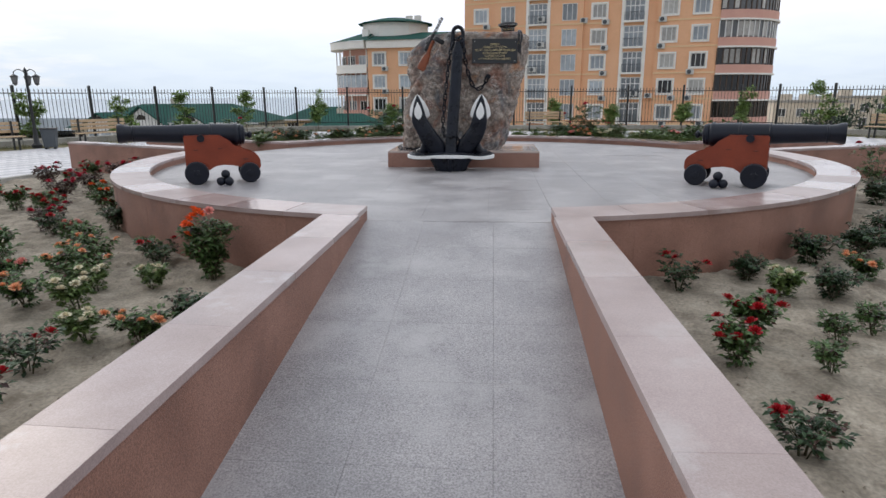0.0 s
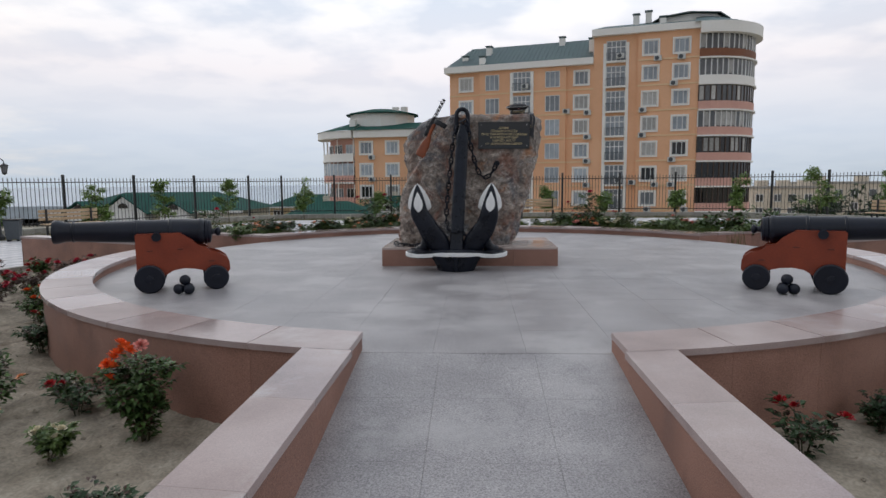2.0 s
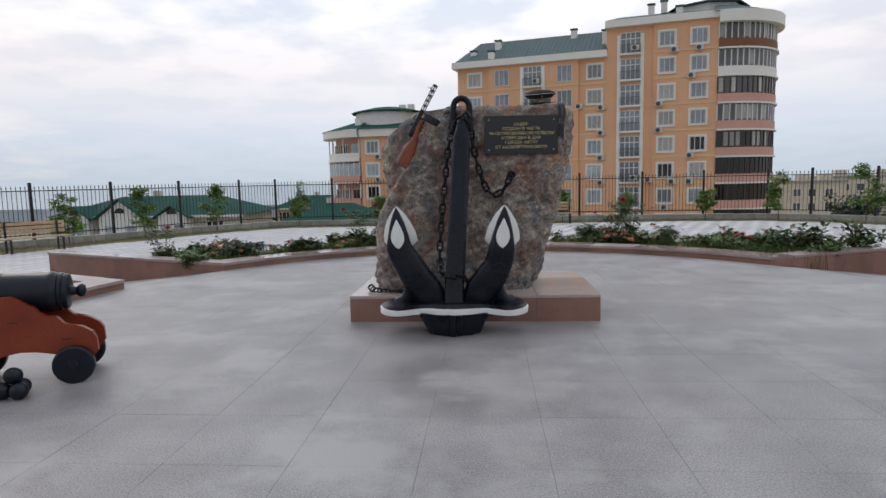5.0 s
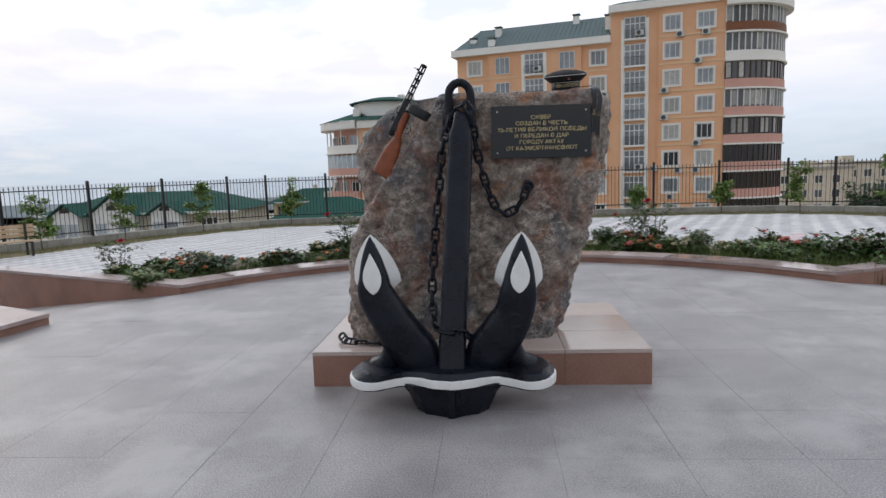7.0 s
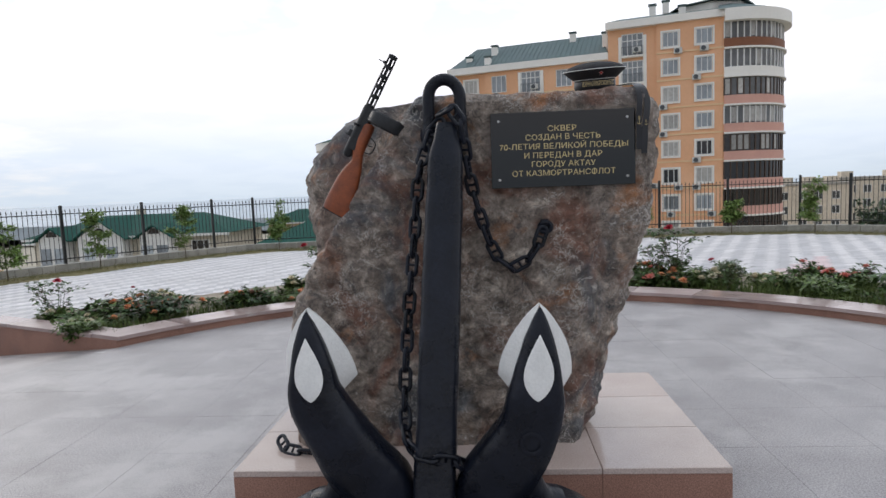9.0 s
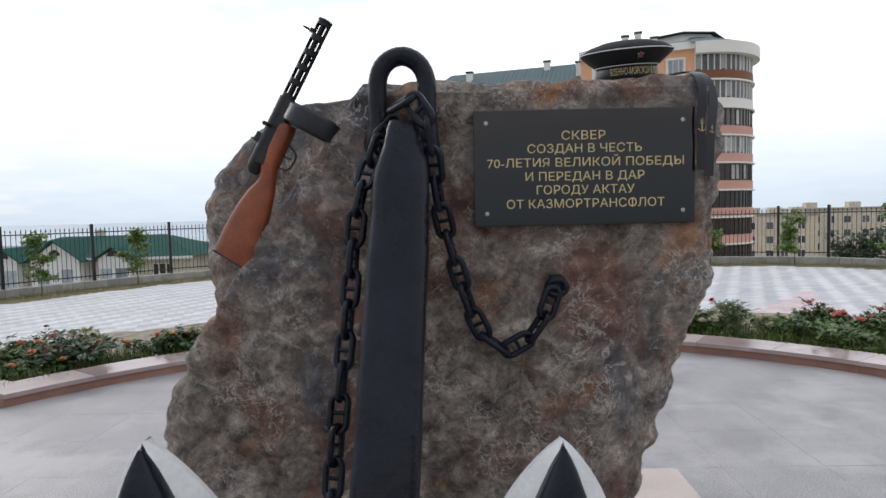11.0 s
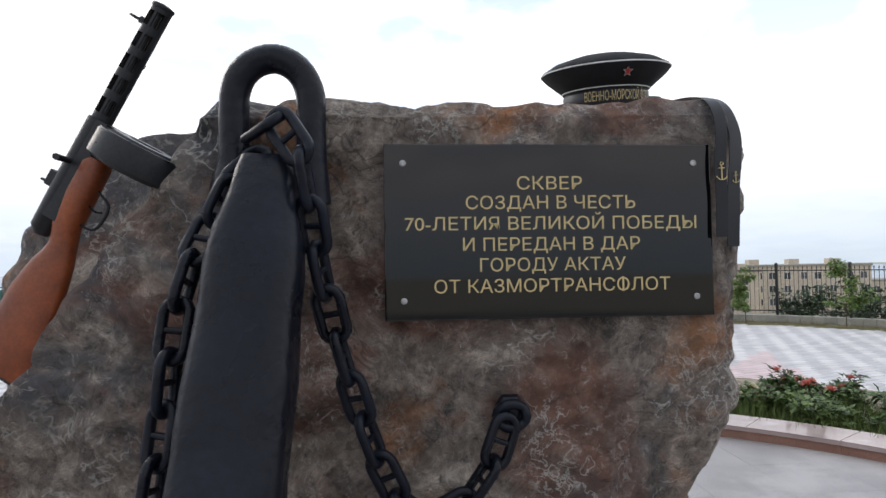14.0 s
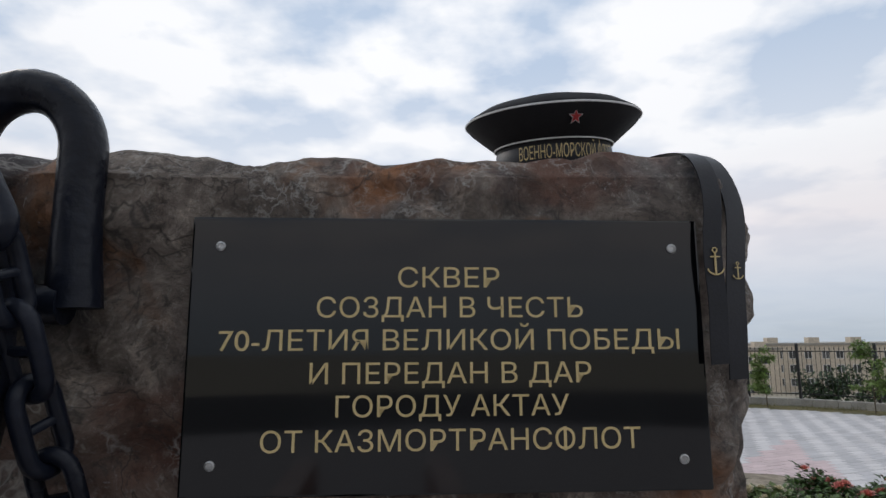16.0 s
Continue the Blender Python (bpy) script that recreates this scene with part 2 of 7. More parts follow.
M["treeleaf"] = surface("sapling_leaf", [(0.12, 0.20, 0.045), (0.21, 0.30, 0.085)], scale=4, fine=20, rough=0.55, bump=0, island=0.35)
M["stucco"] = surface("orange_stucco", [(0.75, 0.41, 0.235), (0.80, 0.455, 0.27), (0.84, 0.50, 0.31)], scale=0.25, fine=8, rough=0.9, bump=0.1, grain=0.07, stain=(0.70, 0.60, 0.48), stain_scale=0.35, stain_at=0.69)
M["trim"] = surface("cream_render", [(0.82, 0.79, 0.74), (0.87, 0.85, 0.81)], scale=0.5, fine=10, rough=0.85, bump=0.05, grain=0.06)
M["roof"] = surface("green_sheet_roof", [(0.105, 0.15, 0.155), (0.14, 0.19, 0.19)], scale=0.4, fine=9, spec=0.25, rough=0.7, bump=0.05, grain=0.1)
M["roof_teal"] = surface("teal_tile_roof", [(0.012, 0.065, 0.052), (0.022, 0.095, 0.075)], scale=0.5, fine=6, spec=0.15, rough=0.8, bump=0.3, grain=0.12)
M["pvc"] = surface("white_window_frame", [(0.66, 0.66, 0.65), (0.76, 0.76, 0.75)], rough=0.5, bump=0, scale=1, grain=0.05)
M["brownframe"] = surface("brown_window_frame", [(0.05, 0.03, 0.02), (0.08, 0.05, 0.035)], rough=0.5, bump=0)
# pale blue-grey base colour: the sky's reflection painted into the glass
M["pane"] = glass_like("window_pane", (0.36, 0.40, 0.44))
M["pane_mid"] = glass_like("grey_window_pane", (0.10, 0.105, 0.11))
M["pane_dark"] = glass_like("dark_window_pane", (0.022, 0.018, 0.017))
M["curtain"] = surface("curtain_behind_pane", [(0.34, 0.33, 0.31), (0.48, 0.47, 0.45)], scale=3, fine=14, rough=0.25, bump=0, vary=0.3, grain=0.2)
M["pinkrender"] = surface("pink_render", [(0.60, 0.33, 0.27), (0.66, 0.38, 0.31)], scale=0.6, fine=10, rough=0.85, bump=0.05, grain=0.06)
M["brownpanel"] = surface("brown_panel", [(0.20, 0.075, 0.035), (0.25, 0.10, 0.05)], scale=0.6, fine=10, rough=0.7, bump=0.05)
M["acbox"] = surface("air_conditioner_white", [(0.52, 0.52, 0.50), (0.62, 0.62, 0.60)], rough=0.6, bump=0, scale=2)
M["villa"] = surface("cream_villa_wall", [(0.55, 0.50, 0.41), (0.63, 0.58, 0.49)], scale=0.5, fine=8, rough=0.9, bump=0.05)
M["ochre"] = surface("ochre_villa_wall", [(0.50, 0.38, 0.21), (0.56, 0.44, 0.26)], scale=0.5, fine=8, rough=0.9, bump=0.05)
M["concrete"] = surface("weathered_panel_concrete", [(0.58, 0.51, 0.41), (0.68, 0.60, 0.49)], scale=0.2, fine=4, rough=0.9, bump=0.1)
M["benchwood"] = surface("pale_bench_slat", [(0.42, 0.29, 0.17), (0.52, 0.38, 0.24)], scale=5, fine=50, rough=0.6, bump=0.1)
M["bin"] = surface("dark_metal_bin", [(0.05, 0.06, 0.07), (0.08, 0.09, 0.10)], rough=0.6, bump=0.05)
M["lampglass"] = surface("smoked_lantern_glass", [(0.10, 0.10, 0.10), (0.16, 0.16, 0.16)], rough=0.15, bump=0)


def rock_material():
    """Grey-brown boulder with rusty blotches, pale scratches and lichen flecks."""
    m = bpy.data.materials.new("rough_grey_brown_rock")
    m.use_nodes = True
    nt = m.node_tree
    N, L = nt.nodes.new, nt.links.new
    b = nt.nodes["Principled BSDF"]
    b.inputs["Roughness"].default_value = 0.72
    b.inputs["Specular IOR Level"].default_value = 0.35
    at = N("ShaderNodeNewGeometry").outputs["Position"]

    def noise_tex(scale, detail=6.0, rough=0.6, distort=0.0):
        n = N("ShaderNodeTexNoise")
        n.inputs["Scale"].default_value, n.inputs["Detail"].default_value = scale, detail
        n.inputs["Roughness"].default_value, n.inputs["Distortion"].default_value = rough, distort
        L(at, n.inputs["Vector"])
        return n

    def layer(base, fac, colour):
        mx = N("ShaderNodeMix"); mx.data_type = "RGBA"
        L(fac, mx.inputs[0]); L(base, mx.inputs[6])
        mx.inputs[7].default_value = (*colour, 1)
        return mx.outputs[2]

    def above(src, a, bnd, top=1.0):
        r = N("ShaderNodeMapRange")
        r.inputs["From Min"].default_value, r.inputs["From Max"].default_value = a, bnd
        r.inputs["To Max"].default_value = top
        L(src, r.inputs["Value"])
        return r.outputs[0]

    base = N("ShaderNodeValToRGB")
    el = base.color_ramp.elements
    el[0].position, el[0].color = 0.36, (0.045, 0.045, 0.047, 1)
    el[1].position, el[1].color = 0.64, (0.62, 0.54, 0.46, 1)
    x = el.new(0.45); x.color = (0.195, 0.16, 0.138, 1)
    x = el.new(0.55); x.color = (0.335, 0.278, 0.235, 1)
    L(noise_tex(7, 12, 0.82, 0.6).outputs["Fac"], base.inputs[0])
    c = base.outputs[0]
    c = layer(c, above(noise_tex(2.3, 6, 0.6, 0.8).outputs["Fac"], 0.51, 0.62, 0.75), (0.20, 0.085, 0.055))
    c = layer(c, above(noise_tex(3.1, 5, 0.6, 0.4).outputs["Fac"], 0.57, 0.67, 0.75), (0.38, 0.155, 0.055))
    c = layer(c, above(noise_tex(1.7, 6, 0.6, 0.6).outputs["Fac"], 0.53, 0.62, 0.8), (0.095, 0.108, 0.125))

    def veins(scale, distort, width, where, a, bnd, top):
        """Thin wandering scratches, kept to patches."""
        v = N("ShaderNodeMath"); v.operation = "SUBTRACT"; v.inputs[1].default_value = 0.5
        L(noise_tex(scale, 4, 0.6, distort).outputs["Fac"], v.inputs[0])
        ab = N("ShaderNodeMath"); ab.operation = "ABSOLUTE"
        L(v.outputs[0], ab.inputs[0])
        line = N("ShaderNodeMapRange")
        line.inputs["From Min"].default_value, line.inputs["From Max"].default_value = 0.0, width
        line.inputs["To Min"].default_value, line.inputs["To Max"].default_value = 1.0, 0.0
        L(ab.outputs[0], line.inputs["Value"])
        both = N("ShaderNodeMath"); both.operation = "MULTIPLY"
        L(line.outputs[0], both.inputs[0]); L(above(noise_tex(where, 5, 0.65).outputs["Fac"], a, bnd, top), both.inputs[1])
        return both.outputs[0]

    c = layer(c, above(noise_tex(26, 14, 0.85, 0.8).outputs["Fac"], 0.55, 0.61, 0.5), (0.60, 0.56, 0.50))
    c = layer(c, above(noise_tex(30, 12, 0.85, 0.8).outputs["Fac"], 0.53, 0.61, 0.8), (0.075, 0.066, 0.062))
    # angular chips, each of its own tone and level
    warp = N("ShaderNodeMix"); warp.data_type = "VECTOR"
    warp.inputs[0].default_value = 0.10
    L(at, warp.inputs[4]); L(noise_tex(6, 4).outputs["Color"], warp.inputs[5])
    cells = []
    for size in (9.0, 24.0):
        v = N("ShaderNodeTexVoronoi")
        v.inputs["Scale"].default_value = size
        v.inputs["Detail"].default_value = 1.0
        L(warp.outputs[1], v.inputs["Vector"])
        one = N("ShaderNodeSeparateColor")
        L(v.outputs["Color"], one.inputs[0])
        cells.append(one.outputs[0])
        tone = N("ShaderNodeMapRange")
        tone.inputs["To Min"].default_value, tone.inputs["To Max"].default_value = 0.76, 1.26
        L(one.outputs[0], tone.inputs["Value"])
        sc = N("ShaderNodeVectorMath"); sc.operation = "SCALE"
        L(c, sc.inputs[0]); L(tone.outputs[0], sc.inputs["Scale"])
        c = sc.outputs[0]
    c = layer(c, veins(8, 0.35, 0.016, 4.0, 0.52, 0.58, 0.7), (0.78, 0.74, 0.68))
    c = layer(c, veins(26, 0.3, 0.030, 3.2, 0.53, 0.60, 0.75), (0.80, 0.77, 0.72))
    c = layer(c, veins(6, 0.8, 0.012, 2.4, 0.50, 0.60, 0.8), (0.08, 0.07, 0.065))
    c = layer(c, above(noise_tex(17, 8, 0.7, 1.0).outputs["Fac"], 0.66, 0.70, 0.9), (0.85, 0.83, 0.80))
    L(c, b.inputs["Base Color"])
    bp = N("ShaderNodeBump")
    bp.inputs["Strength"].default_value, bp.inputs["Distance"].default_value = 1.0, 0.022
    high = noise_tex(34, 14, 0.8, 0.3).outputs["Fac"]
    for cell, much in zip(cells, (0.5, 0.28)):
        add = N("ShaderNodeMath"); add.operation = "MULTIPLY_ADD"
        add.inputs[1].default_value = much
        L(cell, add.inputs[0]); L(high, add.inputs[2])
        high = add.outputs[0]
    L(high, bp.inputs["Height"])
    L(bp.outputs[0], b.inputs["Normal"])
    return m


M["rock"] = rock_material()
# red granite top, its colour whitened to carry the bright sky's reflection
M["plinthtop"] = surface("polished_red_granite_sky_sheen", [(0.47, 0.375, 0.335), (0.55, 0.455, 0.415)], scale=3, fine=160, rough=0.17, rough_vary=0.1, bump=0.02, grain=0.2, vary=0.06)
M["redwood_dark"] = surface("dark_bolt_mark", [(0.09, 0.016, 0.008), (0.12, 0.022, 0.010)], scale=9, rough=0.5, bump=0.05)
M["drygrass"] = surface("dry_grass_blade", [(0.12, 0.125, 0.045), (0.22, 0.19, 0.085)], scale=1.2, fine=20, rough=0.8, bump=0, island=0.35, spec=0.2)
M["stuccoband"] = surface("pale_orange_band", [(0.76, 0.52, 0.30), (0.80, 0.57, 0.36)], scale=0.4, fine=8, rough=0.9, bump=0.05, grain=0.06)
M["trim_grey"] = surface("grey_concrete_edge", [(0.30, 0.28, 0.25), (0.38, 0.36, 0.32)], scale=0.4, fine=6, rough=0.9, bump=0.05)

# ---------------------------------------------------------------- mesh tools
def mesh_of(bm, name, smooth=False):
    me = bpy.data.meshes.new(name)
    bmesh.ops.recalc_face_normals(bm, faces=bm.faces)
    bm.to_mesh(me)
    bm.free()
    if smooth:
        me.polygons.foreach_set("use_smooth", [True] * len(me.polygons))
    return me


def soft_edges(me, angle=40):
    me.polygons.foreach_set("use_smooth", [True] * len(me.polygons))
    me.set_sharp_from_angle(angle=radians(angle))
    return me


def part(name, bm, material, parent=None, label="", smooth=None):
    """Links a bmesh (or a mesh) as one object under a thing or a part."""
    me = mesh_of(bm, name) if isinstance(bm, bmesh.types.BMesh) else bm
    if smooth:
        soft_edges(me, smooth)
    if not me.materials:
        me.materials.append(material)
    ob = new(name, me)
    if parent is not None:
        ob.parent = parent
    if label:
        tagged(ob, label)
    return ob


def thing(name, label, category, group="", kind="", at=None):
    ob = new(name)
    ob.empty_display_size = 0.1
    if at is not None:
        ob.matrix_basis = at
    return tagged(ob, label, category, group, kind)


def box(bm, x0, x1, y0, y1, z0, z1, m=None):
    vs = [bm.verts.new((x, y, z)) for z in (z0, z1) for x, y in ((x0, y0), (x1, y0), (x1, y1), (x0, y1))]
    if m is not None:
        for v in vs:
            v.co = m @ v.co
    for f in ((3, 2, 1, 0), (4, 5, 6, 7), (0, 1, 5, 4), (1, 2, 6, 5), (2, 3, 7, 6), (3, 0, 4, 7)):
        bm.faces.new([vs[i] for i in f])
    return vs


def bevelled(bm, w, seg=2):
    bmesh.ops.bevel(bm, geom=list(bm.edges), offset=w, segments=seg, profile=0.6, affect="EDGES")
    return bm


def prism(bm, pts, z0, z1, chamfer=0.0):
    """A plan polygon raised from z0 to z1, with its top edge cut off a little."""
    n = len(pts)
    rings = [[bm.verts.new((x, y, z0)) for x, y in pts]]
    if chamfer:
        cx, cy = sum(p[0] for p in pts) / n, sum(p[1] for p in pts) / n
        rings.append([bm.verts.new((x, y, z1 - chamfer)) for x, y in pts])
        top = []
        for x, y in pts:
            d = max(1e-6, math.hypot(cx - x, cy - y))
            top.append(bm.verts.new((x + (cx - x) / d * chamfer * 1.3, y + (cy - y) / d * chamfer * 1.3, z1)))
        rings.append(top)
    else:
        rings.append([bm.verts.new((x, y, z1)) for x, y in pts])
    for a, b in zip(rings, rings[1:]):
        for i in range(n):
            j = (i + 1) % n
            bm.faces.new((a[i], a[j], b[j], b[i]))
    bm.faces.new(rings[-1])
    bm.faces.new(rings[0][::-1])
    return bm


def tube(bm, pts, radii, seg=10, caps=True, closed=False):
    """A round bar along points."""
    pts = [Vector(p) for p in pts]
    if not isinstance(radii, (list, tuple)):
        radii = [radii] * len(pts)
    rings, n = [], len(pts)
    side = None
    for i, p in enumerate(pts):
        a = pts[i - 1] if i or closed else p
        b = pts[(i + 1) % n] if i + 1 < n or closed else p
        t = (b - a).normalized()
        if side is None:
            side = t.orthogonal().normalized()
        side = (side - t * side.dot(t)).normalized()
        up = t.cross(side)
        rings.append([bm.verts.new(p + radii[i] * (math.cos(k * 2 * math.pi / seg) * side + math.sin(k * 2 * math.pi / seg) * up)) for k in range(seg)])
    pairs = list(zip(rings, rings[1:]))
    if closed:
        pairs.append((rings[-1], rings[0]))
    for a, b in pairs:
        for k in range(seg):
            bm.faces.new((a[k], a[(k + 1) % seg], b[(k + 1) % seg], b[k]))
    if caps and not closed:
        bm.faces.new(rings[0][::-1])
        bm.faces.new(rings[-1])
    return bm


def lathe(bm, profile, seg=32, m=None):
    """Turns (radius, height) pairs round the z axis."""
    rings = []
    for r, z in profile:
        if r < 1e-5:
            rings.append([bm.verts.new((0, 0, z))])
        else:
            rings.append([bm.verts.new((r * math.cos(k * 2 * math.pi / seg), r * math.sin(k * 2 * math.pi / seg), z)) for k in range(seg)])
    for a, b in zip(rings, rings[1:]):
        for k in range(seg):
            q = [a[k % len(a)], a[(k + 1) % len(a)], b[(k + 1) % len(b)], b[k % len(b)]]
            q = list(dict.fromkeys(q))
            if len(q) > 2:
                bm.faces.new(q)
    if m is not None:
        for ring in rings:
            for v in ring:
                v.co = m @ v.co
    return bm


def curve_through(keys, n):
    """n points on a smooth curve through the keys (Catmull-Rom)."""
    k = [Vector(p) for p in keys]
    k = [k[0] * 2 - k[1]] + k + [k[-1] * 2 - k[-2]]
    dense = []
    for i in range(1, len(k) - 2):
        for j in range(24):
            t = j / 24
            a, b, c, d = k[i - 1:i + 3]
            dense.append(0.5 * ((2 * b) + (c - a) * t + (2 * a - 5 * b + 4 * c - d) * t * t + (3 * b - a - 3 * c + d) * t ** 3))
    dense.append(k[-2])
    total = [0.0]
    for p, q in zip(dense, dense[1:]):
        total.append(total[-1] + (q - p).length)
    out, i = [], 0
    for s in range(n):
        want = total[-1] * s / (n - 1)
        while i < len(total) - 2 and total[i + 1] < want:
            i += 1
        f = (want - total[i]) / max(1e-9, total[i + 1] - total[i])
        out.append(dense[i].lerp(dense[i + 1], min(1, max(0, f))))
    return out, total[-1]


def lettering(name, text, size, material, parent, m, depth=0.0, width=None, align="CENTER"):
    """Raised letters in the built-in font, as a mesh in the x-z plane of m."""
    c = bpy.data.curves.new(name, "FONT")
    plain = text.replace("Ф", "О")
    c.body, c.size, c.align_x, c.align_y = plain, size, align, "CENTER"
    c.extrude = depth
    tmp = bpy.data.objects.new(name, c)
    me = bpy.data.meshes.new_from_object(tmp)
    bpy.data.objects.remove(tmp)
    stems = []
    for k, ch in enumerate(text):
        if ch == "Ф":
            c.align_x = "LEFT"
            edge = []
            for piece in (plain, plain[:k], plain[:k + 1]):
                c.body = piece
                t2 = bpy.data.objects.new(name, c)
                m2 = bpy.data.meshes.new_from_object(t2)
                edge.append(([v.co.x for v in m2.vertices] or [0], [v.co.y for v in m2.vertices] or [0]))
                bpy.data.objects.remove(t2)
            own = [x for x in edge[2][0] if x > max(edge[1][0]) + size * 0.01]
            full = (min(edge[0][0]) + max(edge[0][0])) / 2
            stems.append(((min(own) + max(own)) / 2 - full + sum((min(v.co.x for v in me.vertices), max(v.co.x for v in me.vertices))) / 2, min(edge[2][1]), max(edge[2][1])))
    if stems:
        # the glyph's upright is laid over its bowl
        b2 = bmesh.new()
        b2.from_mesh(me)
        for x, y0, y1 in stems:
            box(b2, x - size * 0.048, x + size * 0.048, y0 - size * 0.03, y1 + size * 0.03, -depth, depth + size * 0.004)
        b2.to_mesh(me)
        b2.free()
    xs = [v.co.x for v in me.vertices]
    ratio = width / (max(xs) - min(xs)) if width else 1
    me.transform(m @ pose(0, 0, 0, 90) @ Matrix.Diagonal((ratio, 1, 1, 1)))
    me.materials.clear()
    me.materials.append(material)
    return part(name, me, material, parent)

# ---------------------------------------------------------------- ground, platform, ramps, walls
CX, CY = 0.205, 11.05           # middle of the round platform
R_IN, R_OUT, R_END = 4.87, 5.31, 9.45
HALF, ARM = 0.822, 0.285        # half a ramp's clear width, thickness of its side walls
TOP, GROUND = 0.12, -0.62
ARMS = (270, 156, 24)


def polar(r, a):
    return CX + r * math.cos(a), CY + r * math.sin(a)


def arm_point(deg, r, off):
    """A point r along an arm's axis and off to its left."""
    a = radians(deg)
    return CX + r * math.cos(a) - off * math.sin(a), CY + r * math.sin(a) + off * math.cos(a)


POSTS = [(-21.6, 12.2), (-20.8, 14.9), (-19.7, 17.5), (-18.4, 20.1), (-17.0, 22.6), (-15.7, 25.05), (-14.25, 27.4), (-12.75, 29.75), (-11.05, 31.95), (-9.75, 33.05), (-7.1, 33.35), (-4.2, 33.5),
         (-1.3, 33.65), (1.62, 33.7), (4.54, 33.75), (7.4, 33.7), (10.1, 33.5), (12.7, 32.95), (14.15, 32.1), (15.75, 30.3), (17.3, 27.95), (18.7, 25.5), (20.0, 23.0), (21.1, 20.4), (22.0, 17.7)]
FENCE_Z = -0.45
LAWN = 2.5                     # width of the grass strip inside the fence
FENCE_ROUND = sorted((math.atan2(y - CY, x - CX) % (2 * math.pi), math.hypot(x - CX, y - CY)) for x, y in POSTS if y > CY)


def edge_radius(x, y):
    """How far from the platform's middle the paving ends, in the direction of a point."""
    a = math.atan2(y - CY, x - CX) % (2 * math.pi)
    keys = FENCE_ROUND
    if a > 1.5 * math.pi or a <= keys[0][0]:
        return keys[0][1] - LAWN
    for (a0, r0), (a1, r1) in zip(keys, keys[1:]):
        if a <= a1:
            return r0 + (r1 - r0) * (a - a0) / (a1 - a0) - LAWN
    return keys[-1][1] - LAWN


def ground_height(x, y):
    u = math.hypot(x - CX, y - CY) - edge_radius(x, y)
    if u < 0:
        return GROUND
    if u < 3:
        return GROUND - 0.11 * min(1, u / LAWN)
    drop = min(1, (u - 3) / 40)
    return GROUND - 0.11 - 7.4 * drop * drop * (3 - 2 * drop) - min(18, max(0, (u - 98) * 0.05))


def build_ground():
    bm = bmesh.new()
    steps = [-20, -15, -10, -5, -0.4, 0.0, 0.5, 1.2, 2.0, 2.5, 3, 4, 6, 9, 13, 18, 24, 32, 42, 58, 88, 138, 230, 430, 880, 1980, 4480]
    seg, prev = 144, [bm.verts.new((CX, CY, GROUND - 0.06))]
    for u in steps:
        ring = []
        for k in range(seg):
            a = k * 2 * math.pi / seg
            c, d = math.cos(a), math.sin(a)
            r = max(0.6, edge_radius(CX + c, CY + d) + u)
            x, y = CX + r * c, CY + r * d
            ring.append(bm.verts.new((x, y, ground_height(x, y) - (0.06 if u < -0.1 else 0.012 if u < 0.1 else 0))))
        for k in range(seg):
            bm.faces.new(list(dict.fromkeys([prev[k % len(prev)], ring[k], ring[(k + 1) % seg], prev[(k + 1) % len(prev)]])))
        prev = ring
    me = mesh_of(bm, "ground", True)
    me.materials.append(M["earth"])
    me.materials.append(M["grass"])
    me.materials.append(M["asphalt"])
    for p in me.polygons:
        if p.center.y < 1.2 and math.hypot(p.center.x, p.center.y) < 300:
            p.material_index = 2
            continue
        if -0.3 < math.hypot(p.center.x - CX, p.center.y - CY) - edge_radius(p.center.x, p.center.y) < 4.5:
            p.material_index = 1
    tagged(new("ground", me), "dry sandy ground falling away to the sea beyond a lawn strip", "ground", kind="structure")
    bm = bmesh.new()
    prism(bm, [(-4000, 260), (900, 420), (1500, 4500), (-4000, 4500)], -20, -12)
    tagged(part("water", bm, M["water"]), "hazy grey-blue sea reaching the horizon", "sea", kind="structure")


build_ground()


def clip(poly, inside, cross):
    out = []
    for p, q in zip(poly, poly[1:] + poly[:1]):
        a, b = inside(p), inside(q)
        if a:
            out.append(p)
        if a != b:
            out.append(cross(p, q))
    return out


def clip_line(poly, nx, ny, d):
    """Keeps what lies on the side nx*x + ny*y <= d."""
    f = lambda p: nx * p[0] + ny * p[1] - d
    return clip(poly, lambda p: f(p) <= 0, lambda p, q: (p[0] + (q[0] - p[0]) * f(p) / (f(p) - f(q)), p[1] + (q[1] - p[1]) * f(p) / (f(p) - f(q))))


def clip_circle(poly, r, n=96):
    for k in range(n):
        a = k * 2 * math.pi / n
        c, s = math.cos(a), math.sin(a)
        if max((p[0] - CX) * c + (p[1] - CY) * s for p in poly) > r:
            poly = clip_line(poly, c, s, r + CX * c + CY * s)
            if len(poly) < 3:
                return []
    return poly


SLAB, GAP = 0.615, 0.0005
GRID_X, GRID_Y = -0.145, 6.17


